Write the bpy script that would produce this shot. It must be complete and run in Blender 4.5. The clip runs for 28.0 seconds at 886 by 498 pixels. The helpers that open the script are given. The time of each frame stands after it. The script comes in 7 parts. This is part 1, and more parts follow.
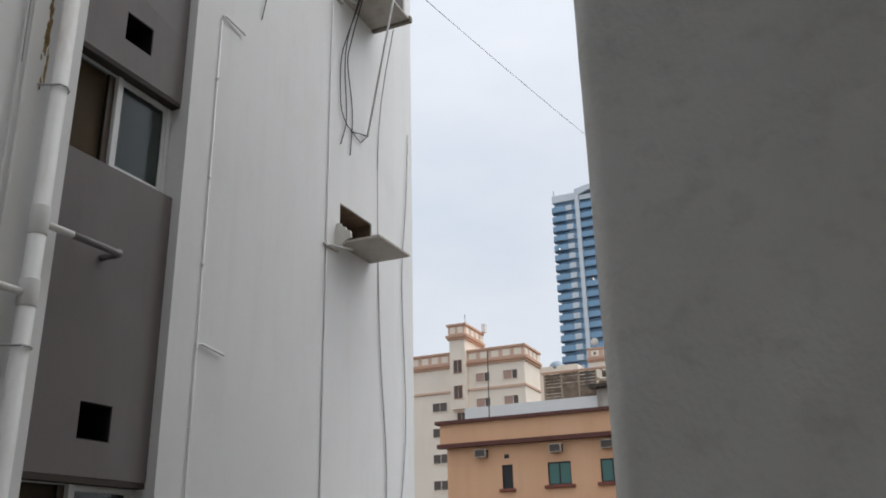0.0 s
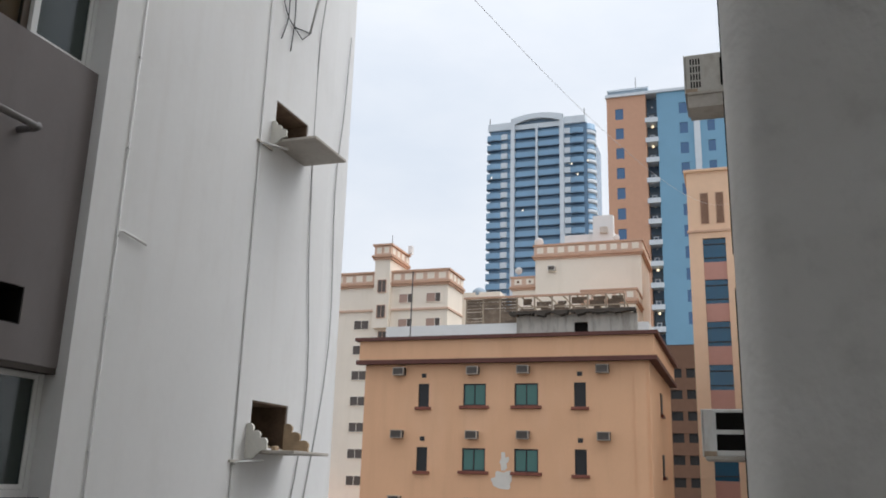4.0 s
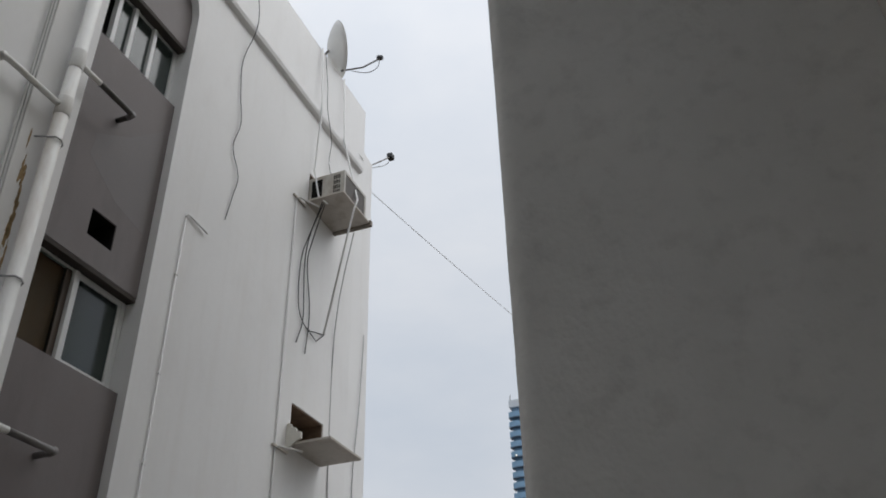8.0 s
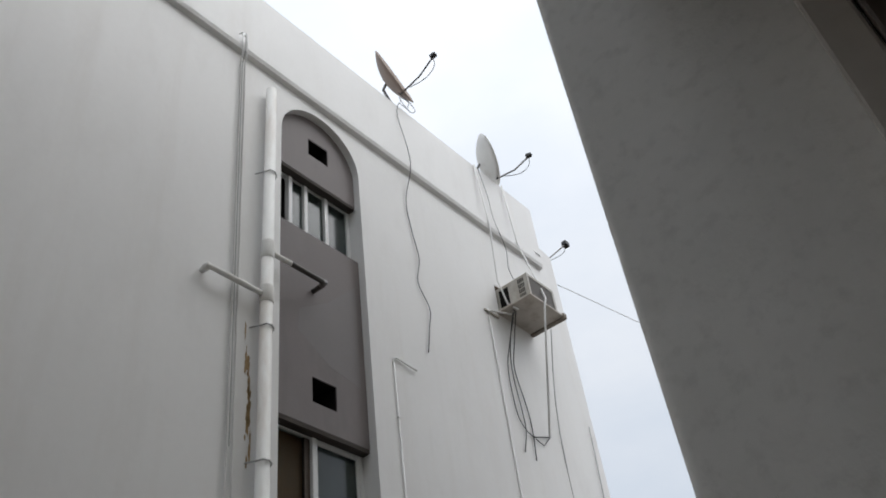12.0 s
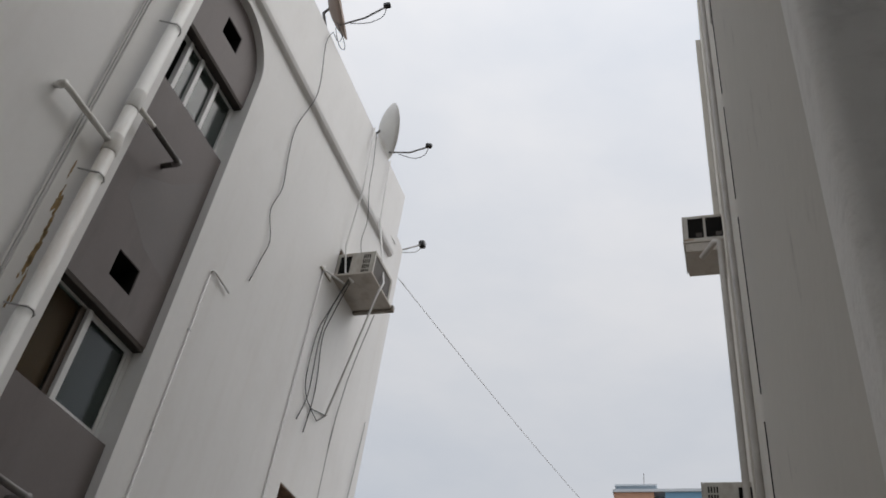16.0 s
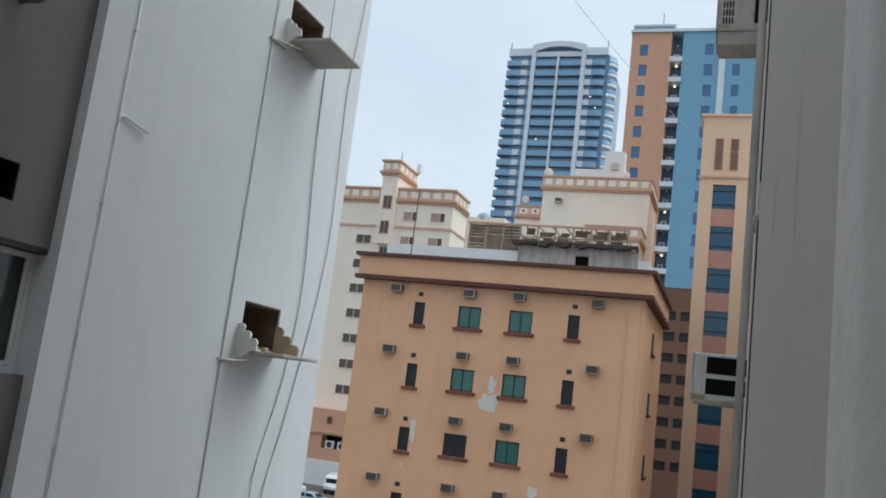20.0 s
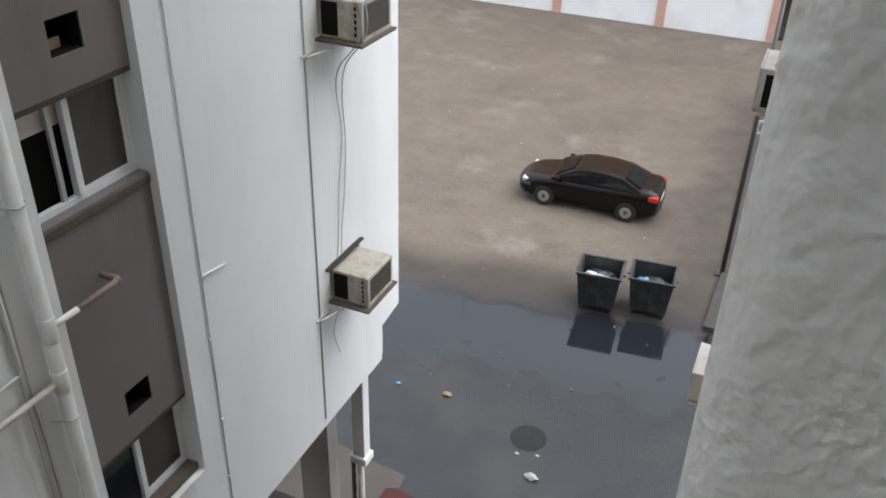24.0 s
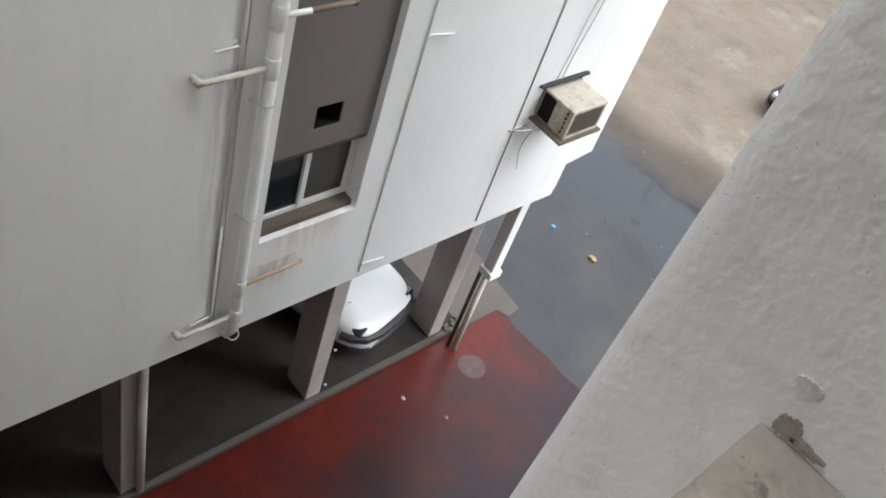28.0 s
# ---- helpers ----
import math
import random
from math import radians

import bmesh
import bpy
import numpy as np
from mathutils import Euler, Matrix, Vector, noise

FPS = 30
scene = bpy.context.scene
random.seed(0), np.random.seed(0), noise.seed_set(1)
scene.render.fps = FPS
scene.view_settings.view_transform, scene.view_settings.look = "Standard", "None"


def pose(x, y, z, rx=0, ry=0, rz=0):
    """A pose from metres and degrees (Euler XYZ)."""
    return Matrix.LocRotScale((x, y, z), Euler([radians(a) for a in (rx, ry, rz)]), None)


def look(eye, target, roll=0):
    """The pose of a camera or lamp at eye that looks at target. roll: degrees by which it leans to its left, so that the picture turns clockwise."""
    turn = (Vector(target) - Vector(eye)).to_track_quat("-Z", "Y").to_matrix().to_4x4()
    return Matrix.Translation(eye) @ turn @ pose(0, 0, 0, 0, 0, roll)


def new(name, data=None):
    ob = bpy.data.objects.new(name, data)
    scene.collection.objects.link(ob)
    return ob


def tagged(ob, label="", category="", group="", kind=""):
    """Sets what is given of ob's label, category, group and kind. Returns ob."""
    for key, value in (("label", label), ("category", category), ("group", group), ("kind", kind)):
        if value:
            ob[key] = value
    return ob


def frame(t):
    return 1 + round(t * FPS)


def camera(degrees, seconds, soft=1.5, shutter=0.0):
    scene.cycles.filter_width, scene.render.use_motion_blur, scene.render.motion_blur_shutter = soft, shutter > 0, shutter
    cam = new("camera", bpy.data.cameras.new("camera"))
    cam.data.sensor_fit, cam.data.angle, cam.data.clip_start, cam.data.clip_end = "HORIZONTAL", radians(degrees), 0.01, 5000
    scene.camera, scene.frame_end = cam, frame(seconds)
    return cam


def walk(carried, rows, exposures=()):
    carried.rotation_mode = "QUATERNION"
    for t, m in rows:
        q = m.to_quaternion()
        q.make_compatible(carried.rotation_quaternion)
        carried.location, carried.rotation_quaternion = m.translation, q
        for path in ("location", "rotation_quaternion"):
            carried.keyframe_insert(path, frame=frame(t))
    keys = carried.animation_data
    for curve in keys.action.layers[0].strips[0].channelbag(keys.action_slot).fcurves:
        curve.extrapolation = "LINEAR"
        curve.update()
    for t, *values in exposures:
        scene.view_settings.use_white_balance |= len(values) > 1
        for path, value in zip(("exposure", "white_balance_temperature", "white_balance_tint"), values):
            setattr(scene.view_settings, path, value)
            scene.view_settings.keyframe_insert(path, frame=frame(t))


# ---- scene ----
cam = camera(54.5, 28.0, soft=1.8)
PATH = [
    (0, (4.6625, 0.3748, 11.931), (3.8946, 2.0898, 12.618), -1.3),
    (0.5, (4.7073, 0.3646, 11.9202), (3.8689, 2.0719, 12.5371), -3.0),
    (1, (4.6199, 0.415, 11.913), (3.8083, 2.1322, 12.541), -0.9),
    (1.5, (4.6062, 0.4347, 11.922), (3.8248, 2.168, 12.542), -0.2),
    (2, (4.6531, 0.4347, 11.888), (3.9057, 2.183, 12.507), -0.2),
    (2.5, (4.6906, 0.4142, 11.901), (3.9765, 2.1802, 12.512), 0.0),
    (3, (4.6024, 0.4745, 11.8721), (3.9281, 2.2634, 12.46), 2.2),
    (3.5, (4.56, 0.512, 11.859), (3.913, 2.333, 12.371), 2.0),
    (5.5, (4.533, 0.499, 11.822), (3.913, 2.298, 12.44), 1.5),
    (6, (4.556, 0.49, 11.883), (3.953, 2.21, 12.707), 2.4),
    (6.5, (4.5707, 0.4742, 11.912), (3.9815, 2.1432, 12.842), 1.4),
    (7, (4.5987, 0.4325, 11.9099), (4.0166, 2.0638, 12.9099), 1.3),
    (7.5, (4.6366, 0.4193, 11.906), (4.0448, 2.042, 12.914), 0.3),
    (8, (4.6786, 0.3818, 11.9269), (4.0916, 1.9454, 13.0269), -1.6),
    (8.5, (4.7507, 0.3, 11.9494), (4.0814, 1.8133, 13.0735), -6.6),
    (9, (4.7756, 0.2795, 11.9644), (4.0601, 1.7629, 13.0983), -9.8),
    (9.5, (4.786, 0.233, 11.956), (4.036, 1.669, 13.13), -9.8),
    (10, (4.8057, 0.2101, 11.9686), (4.0358, 1.5828, 13.2029), -9.5),
    (10.5, (4.8215, 0.1824, 11.9599), (4.1154, 1.4503, 13.3359), -10.8),
    (11, (4.8143, 0.1901, 11.9551), (4.1021, 1.4152, 13.3663), -10.6),
    (11.5, (4.8067, 0.1722, 11.9406), (4.0231, 1.3717, 13.3357), -8.9),
    (12, (4.804, 0.1884, 11.9715), (3.9193, 1.4353, 13.2612), -8.5),
    (12.5, (4.8063, 0.1875, 11.9644), (3.9105, 1.4304, 13.2501), -8.2),
    (14.5, (4.7427, 0.3486, 12.0959), (4.0516, 1.5614, 13.5279), -10.7),
    (15, (4.6321, 0.34, 12.102), (4.0421, 1.575, 13.56), -2.2),
    (15.5, (4.533, 0.466, 12.124), (3.949, 1.795, 13.5), 6.7),
    (15.8, (4.496, 0.45, 12.136), (3.908, 1.835, 13.453), 7.8),
    (16, (4.479, 0.487, 12.116), (3.892, 1.919, 13.383), 9.0),
    (16.5, (4.48, 0.595, 12.053), (3.916, 2.122, 13.216), 9.5),
    (17, (4.487, 0.611, 11.995), (3.93, 2.239, 13.015), 7.1),
    (17.5, (4.532, 0.584, 11.961), (3.957, 2.275, 12.862), 6.9),
    (18, (4.502, 0.616, 11.963), (3.925, 2.342, 12.793), 6.6),
    (18.5, (4.554, 0.577, 11.907), (3.961, 2.351, 12.614), 6.5),
    (19, (4.515, 0.635, 11.886), (3.907, 2.461, 12.43), 6.7),
    (19.5, (4.557, 0.594, 11.853), (3.928, 2.443, 12.279), 6.9),
    (20, (4.522, 0.644, 11.848), (3.875, 2.506, 12.186), 7.0),
    (20.5, (4.5386, 0.6575, 11.7829), (3.8758, 2.5416, 11.8859), 5.2),
    (21, (4.5492, 0.6479, 11.7337), (3.8456, 2.5101, 11.5448), 4.9),
    (21.5, (4.5542, 0.7089, 11.6408), (3.8486, 2.529, 11.2068), 3.5),
    (22, (4.5562, 0.6909, 11.6589), (3.8576, 2.458, 11.0339), 2.5),
    (22.5, (4.5562, 0.7018, 11.6249), (3.8696, 2.402, 10.8249), 2.0),
    (24.5, (4.5507, 0.6619, 11.554), (3.8706, 2.2158, 10.494), 2.0),
    (25, (4.5491, 0.644, 11.566), (3.8491, 2.157, 10.461), 2.6),
    (25.5, (4.5611, 0.6516, 11.5261), (3.8456, 2.0654, 10.307), 4.2),
    (26, (4.5707, 0.6504, 11.5091), (3.8493, 1.9892, 10.211), 6.1),
    (26.5, (4.5811, 0.6511, 11.4884), (3.8644, 1.9556, 10.1533), 7.3),
    (27, (4.5876, 0.6402, 11.4942), (3.8703, 1.9229, 10.1362), 8.9),
    (27.5, (4.5962, 0.6315, 11.4826), (3.8536, 1.8978, 10.1247), 14.2),
    (28, (4.6119, 0.6449, 11.429), (3.7889, 1.8269, 10.042), 21.2),
]
EXPOSURES = [(0, -0.02, 6400, 10), (3, 0.22, 6450, 10), (5.5, -0.15, 6400, 10), (7, -0.35, 6450, 10), (8, -0.3, 6450, 10), (9.5, -0.05, 6400, 10), (11, 0.05, 6400, 10), (12.5, -0.12, 6430, 9.5), (14.5, -0.21, 6600, 12), (16, -0.4, 6650, 11), (17, -0.45, 6750, 11), (18.5, -0.3, 6250, 9), (20, 0.0, 5940, 4), (21, 0.38, 5810, 4.5), (22, 0.68, 5900, 6.5), (24.5, 1.02, 6300, 9), (26, 1.32, 6350, 9), (28, 1.45, 6350, 9)]
walk(cam, [(t, look(eye, target, roll)) for t, eye, target, roll in PATH], EXPOSURES)

# ---- world and light ----
world = bpy.data.worlds.new("overcast_sky")
scene.world = world
world.use_nodes = True
wn = world.node_tree
wn.nodes.clear()
w_out = wn.nodes.new("ShaderNodeOutputWorld")
w_bg = wn.nodes.new("ShaderNodeBackground")
w_sky = wn.nodes.new("ShaderNodeTexSky")
w_sky.sky_type = "NISHITA"
w_sky.sun_disc = False
w_sky.sun_elevation, w_sky.sun_rotation = radians(64), radians(62)
w_sky.air_density, w_sky.dust_density = 1.0, 3.0
w_scale = wn.nodes.new("ShaderNodeVectorMath")
w_scale.operation = "SCALE"
w_scale.inputs["Scale"].default_value = 0.10
wn.links.new(w_sky.outputs["Color"], w_scale.inputs[0])
w_tc = wn.nodes.new("ShaderNodeTexCoord")
w_map = wn.nodes.new("ShaderNodeMapping")
w_map.inputs["Scale"].default_value = (1.0, 1.0, 2.2)
wn.links.new(w_tc.outputs["Generated"], w_map.inputs["Vector"])
w_noise = wn.nodes.new("ShaderNodeTexNoise")
w_noise.inputs["Scale"].default_value = 2.2
w_noise.inputs["Detail"].default_value = 6.0
w_noise.inputs["Roughness"].default_value = 0.55
wn.links.new(w_map.outputs["Vector"], w_noise.inputs["Vector"])
w_ramp = wn.nodes.new("ShaderNodeValToRGB")
w_ramp.color_ramp.elements[0].position = 0.32
w_ramp.color_ramp.elements[0].color = (0.74, 0.80, 0.88, 1)
w_ramp.color_ramp.elements[1].position = 0.70
w_ramp.color_ramp.elements[1].color = (0.93, 0.95, 0.98, 1)
wn.links.new(w_noise.outputs["Fac"], w_ramp.inputs["Fac"])
w_mix = wn.nodes.new("ShaderNodeMixRGB")
w_mix.inputs["Fac"].default_value = 0.86
wn.links.new(w_scale.outputs["Vector"], w_mix.inputs["Color1"])
wn.links.new(w_ramp.outputs["Color"], w_mix.inputs["Color2"])
# an overcast sky: brighter towards the zenith than over the roofs
w_sep = wn.nodes.new("ShaderNodeSeparateXYZ")
wn.links.new(w_tc.outputs["Generated"], w_sep.inputs[0])
w_up = wn.nodes.new("ShaderNodeClamp")
wn.links.new(w_sep.outputs["Z"], w_up.inputs["Value"])
w_pow = wn.nodes.new("ShaderNodeMath")
w_pow.operation = "POWER"
wn.links.new(w_up.outputs[0], w_pow.inputs[0])
w_pow.inputs[1].default_value = 3.0
w_gain = wn.nodes.new("ShaderNodeMath")
w_gain.operation = "MULTIPLY_ADD"
wn.links.new(w_pow.outputs[0], w_gain.inputs[0])
w_gain.inputs[1].default_value, w_gain.inputs[2].default_value = 0.7, 0.97
w_all = wn.nodes.new("ShaderNodeVectorMath")
w_all.operation = "SCALE"
wn.links.new(w_mix.outputs["Color"], w_all.inputs[0])
wn.links.new(w_gain.outputs[0], w_all.inputs["Scale"])
wn.links.new(w_all.outputs["Vector"], w_bg.inputs["Color"])
w_bg.inputs["Strength"].default_value = 1.0
wn.links.new(w_bg.outputs["Background"], w_out.inputs["Surface"])

sun_data = bpy.data.lights.new("sun", "SUN")
sun_data.energy = 1.8
sun_data.angle = radians(60)
sun_data.color = (1.0, 0.985, 0.965)
sun = new("sun", sun_data)
sun.matrix_world = look((52, 24, 72), (0, 8, 0))


# ---- materials ----
def mat(name, rgb, rough=0.6, metal=0.0, var=0.12, scale=1.5, fine=30.0, bump=0.15, dist=0.004, stain=None, rand=0.0, spec=0.5):
    """A painted or mineral surface: two scales of variation, optional stains (colour, amount, scale, stretch), fine relief."""
    m = bpy.data.materials.new(name)
    m.use_nodes = True
    nt = m.node_tree
    b = nt.nodes["Principled BSDF"]
    b.inputs["Roughness"].default_value = rough
    b.inputs["Metallic"].default_value = metal
    b.inputs["Specular IOR Level"].default_value = spec
    tc = nt.nodes.new("ShaderNodeTexCoord")
    n1 = nt.nodes.new("ShaderNodeTexNoise")
    n1.inputs["Scale"].default_value, n1.inputs["Detail"].default_value = scale, 5.0
    n2 = nt.nodes.new("ShaderNodeTexNoise")
    n2.inputs["Scale"].default_value, n2.inputs["Detail"].default_value = fine, 3.0
    for n in (n1, n2):
        nt.links.new(tc.outputs["Object"], n.inputs["Vector"])
    add = nt.nodes.new("ShaderNodeMath")
    add.operation = "MULTIPLY_ADD"
    nt.links.new(n2.outputs["Fac"], add.inputs[0])
    add.inputs[1].default_value = 0.4
    nt.links.new(n1.outputs["Fac"], add.inputs[2])
    val = nt.nodes.new("ShaderNodeMapRange")
    val.inputs["From Min"].default_value, val.inputs["From Max"].default_value = 0.4, 1.0
    val.inputs["To Min"].default_value, val.inputs["To Max"].default_value = 1 - var, 1 + var
    nt.links.new(add.outputs[0], val.inputs["Value"])
    hsv = nt.nodes.new("ShaderNodeHueSaturation")
    hsv.inputs["Color"].default_value = (*rgb, 1)
    nt.links.new(val.outputs[0], hsv.inputs["Value"])
    col = hsv.outputs["Color"]
    if rand:
        oi = nt.nodes.new("ShaderNodeObjectInfo")
        mr = nt.nodes.new("ShaderNodeMapRange")
        mr.inputs["To Min"].default_value, mr.inputs["To Max"].default_value = 1 - rand, 1 + rand
        nt.links.new(oi.outputs["Random"], mr.inputs["Value"])
        h2 = nt.nodes.new("ShaderNodeHueSaturation")
        nt.links.new(col, h2.inputs["Color"])
        nt.links.new(mr.outputs[0], h2.inputs["Value"])
        col = h2.outputs["Color"]
    for s_rgb, amount, s_scale, stretch, *low in stain or ():
        mp = nt.nodes.new("ShaderNodeMapping")
        mp.inputs["Scale"].default_value = (1, 1, stretch)
        nt.links.new(tc.outputs["Object"], mp.inputs["Vector"])
        ns = nt.nodes.new("ShaderNodeTexNoise")
        ns.inputs["Scale"].default_value, ns.inputs["Detail"].default_value, ns.inputs["Roughness"].default_value = s_scale, 7.0, 0.6
        nt.links.new(mp.outputs["Vector"], ns.inputs["Vector"])
        rp = nt.nodes.new("ShaderNodeMapRange")
        rp.inputs["From Min"].default_value, rp.inputs["From Max"].default_value = (low[0], low[0] + 0.08) if low else (0.52, 0.72)
        rp.inputs["To Max"].default_value = amount
        nt.links.new(ns.outputs["Fac"], rp.inputs["Value"])
        mx = nt.nodes.new("ShaderNodeMixRGB")
        nt.links.new(rp.outputs[0], mx.inputs["Fac"])
        nt.links.new(col, mx.inputs["Color1"])
        mx.inputs["Color2"].default_value = (*s_rgb, 1)
        col = mx.outputs["Color"]
    nt.links.new(col, b.inputs["Base Color"])
    if bump:
        bp = nt.nodes.new("ShaderNodeBump")
        bp.inputs["Strength"].default_value, bp.inputs["Distance"].default_value = bump, dist
        nt.links.new(n2.outputs["Fac"], bp.inputs["Height"])
        nt.links.new(bp.outputs["Normal"], b.inputs["Normal"])
    return m


def add_streaks(m, runs):
    """Dirt washed down a wall: each run is (y0, y1, top, length, colour, amount), ragged and fading downwards."""
    nt = m.node_tree
    b = nt.nodes["Principled BSDF"]
    tc = nt.nodes.new("ShaderNodeTexCoord")
    sep = nt.nodes.new("ShaderNodeSeparateXYZ")
    nt.links.new(tc.outputs["Object"], sep.inputs[0])
    mp = nt.nodes.new("ShaderNodeMapping")
    mp.inputs["Scale"].default_value = (1, 1, 0.12)
    nt.links.new(tc.outputs["Object"], mp.inputs["Vector"])
    nz = nt.nodes.new("ShaderNodeTexNoise")
    nz.inputs["Scale"].default_value, nz.inputs["Detail"].default_value = 14.0, 5.0
    nt.links.new(mp.outputs["Vector"], nz.inputs["Vector"])

    def ramp(v, lo, hi, to0, to1):
        n = nt.nodes.new("ShaderNodeMapRange")
        n.interpolation_type = "SMOOTHSTEP"
        for key, x in (("From Min", lo), ("From Max", hi), ("To Min", to0), ("To Max", to1)):
            n.inputs[key].default_value = x
        nt.links.new(v, n.inputs["Value"])
        return n.outputs[0]

    def times(p, q):
        n = nt.nodes.new("ShaderNodeMath")
        n.operation = "MULTIPLY"
        nt.links.new(p, n.inputs[0])
        nt.links.new(q, n.inputs[1])
        return n.outputs[0]

    rag = ramp(nz.outputs["Fac"], 0.35, 0.62, 0.1, 0.75)
    for y0, y1, top, length, rgb, amount in runs:
        soft = (y1 - y0) * 0.3
        mask = times(ramp(sep.outputs["Y"], y0, y0 + soft, 0.0, 1.0), ramp(sep.outputs["Y"], y1 - soft, y1, 1.0, 0.0))
        mask = times(mask, ramp(sep.outputs["Z"], top - length, top - 0.1 * length, 0.0, amount))
        mask = times(mask, ramp(sep.outputs["Z"], top - 0.01, top + 0.03, 1.0, 0.0))
        mask = times(mask, rag)
        mx = nt.nodes.new("ShaderNodeMixRGB")
        nt.links.new(mask, mx.inputs["Fac"])
        nt.links.new(b.inputs["Base Color"].links[0].from_socket, mx.inputs["Color1"])
        mx.inputs["Color2"].default_value = (*rgb, 1)
        nt.links.new(mx.outputs["Color"], b.inputs["Base Color"])


def plaster(name, rgb, rough=0.75):
    """Hand-trowelled rough plaster seen from a hand's width: ripples, pits and small lumps."""
    m = mat(name, rgb, rough, var=0.06, scale=4.0, fine=60.0, bump=0.0, stain=[((0.45, 0.43, 0.40), 0.25, 45.0, 1.0)])
    nt = m.node_tree
    b = nt.nodes["Principled BSDF"]
    tc = nt.nodes.new("ShaderNodeTexCoord")
    tall = nt.nodes.new("ShaderNodeMapping")
    tall.inputs["Scale"].default_value = (1.0, 1.0, 0.85)
    nt.links.new(tc.outputs["Object"], tall.inputs["Vector"])

    def field(scale, detail, lo=None, hi=None):
        n = nt.nodes.new("ShaderNodeTexNoise")
        n.inputs["Scale"].default_value, n.inputs["Detail"].default_value = scale, detail
        nt.links.new(tall.outputs["Vector"], n.inputs["Vector"])
        if lo is None:
            return n.outputs["Fac"]
        r = nt.nodes.new("ShaderNodeMapRange")
        r.interpolation_type = "SMOOTHSTEP"
        r.inputs["From Min"].default_value, r.inputs["From Max"].default_value = lo, hi
        nt.links.new(n.outputs["Fac"], r.inputs["Value"])
        return r.outputs[0]

    wave, lumps, grains, sand = field(11.0, 2.0), field(140.0, 0.6), field(280.0, 1.0), field(620.0, 1.0)
    # the coat is coarser in the lower part, towards the sill
    geo = nt.nodes.new("ShaderNodeNewGeometry")
    sep = nt.nodes.new("ShaderNodeSeparateXYZ")
    nt.links.new(geo.outputs["Position"], sep.inputs[0])
    coarse = nt.nodes.new("ShaderNodeMapRange")
    for key, v in (("From Min", 11.70), ("From Max", 11.42), ("To Min", 0.35), ("To Max", 1.0)):
        coarse.inputs[key].default_value = v
    nt.links.new(sep.outputs["Z"], coarse.inputs["Value"])
    # trowelled smoother just above the sill, and unevenly elsewhere
    fade = nt.nodes.new("ShaderNodeMapRange")
    for key, v in (("From Min", 11.27), ("From Max", 11.39), ("To Min", 0.55), ("To Max", 1.0)):
        fade.inputs[key].default_value = v
    nt.links.new(sep.outputs["Z"], fade.inputs["Value"])
    spread = nt.nodes.new("ShaderNodeMapRange")
    for key, v in (("From Min", 0.35), ("From Max", 0.65), ("To Min", 0.45), ("To Max", 1.15)):
        spread.inputs[key].default_value = v
    nt.links.new(field(16.0, 2.0), spread.inputs["Value"])

    def times(p, q):
        n = nt.nodes.new("ShaderNodeMath")
        n.operation = "MULTIPLY"
        nt.links.new(p, n.inputs[0])
        nt.links.new(q, n.inputs[1])
        return n.outputs[0]

    relief = times(times(coarse.outputs[0], fade.outputs[0]), spread.outputs[0])
    prev = None
    for src, strength, distance in ((wave, 0.25, 0.004), (lumps, 0.9, 0.0014), (grains, 0.9, 0.0012), (sand, 0.6, 0.0004)):
        bp = nt.nodes.new("ShaderNodeBump")
        bp.inputs["Strength"].default_value, bp.inputs["Distance"].default_value = strength, distance
        amount = nt.nodes.new("ShaderNodeMath")
        amount.operation = "MULTIPLY"
        amount.inputs[1].default_value = strength
        nt.links.new(relief, amount.inputs[0])
        nt.links.new(amount.outputs[0], bp.inputs["Strength"])
        nt.links.new(src, bp.inputs["Height"])
        if prev:
            nt.links.new(prev.outputs["Normal"], bp.inputs["Normal"])
        prev = bp
    # sparse dirt specks, gathered in patches
    speck = nt.nodes.new("ShaderNodeTexNoise")
    speck.inputs["Scale"].default_value, speck.inputs["Detail"].default_value = 900.0, 1.0
    patch_n = nt.nodes.new("ShaderNodeTexNoise")
    patch_n.inputs["Scale"].default_value, patch_n.inputs["Detail"].default_value = 14.0, 2.0
    for n in (speck, patch_n):
        nt.links.new(tc.outputs["Object"], n.inputs["Vector"])
    both = nt.nodes.new("ShaderNodeMath")
    both.operation = "MULTIPLY_ADD"
    nt.links.new(patch_n.outputs["Fac"], both.inputs[0])
    both.inputs[1].default_value = 0.35
    nt.links.new(speck.outputs["Fac"], both.inputs[2])
    cut = nt.nodes.new("ShaderNodeMapRange")
    for key, v in (("From Min", 0.895), ("From Max", 0.94), ("To Min", 0.0), ("To Max", 0.55)):
        cut.inputs[key].default_value = v
    nt.links.new(both.outputs[0], cut.inputs["Value"])
    low = nt.nodes.new("ShaderNodeMapRange")
    low.inputs["From Min"].default_value, low.inputs["From Max"].default_value = 11.44, 11.30
    nt.links.new(sep.outputs["Z"], low.inputs["Value"])
    dirt = times(cut.outputs[0], low.outputs[0])
    mx = nt.nodes.new("ShaderNodeMixRGB")
    nt.links.new(dirt, mx.inputs["Fac"])
    nt.links.new(b.inputs["Base Color"].links[0].from_socket, mx.inputs["Color1"])
    mx.inputs["Color2"].default_value = (0.22, 0.18, 0.15, 1)
    nt.links.new(mx.outputs["Color"], b.inputs["Base Color"])
    pit = nt.nodes.new("ShaderNodeBump")
    pit.invert = True
    pit.inputs["Strength"].default_value, pit.inputs["Distance"].default_value = 0.5, 0.0006
    nt.links.new(dirt, pit.inputs["Height"])
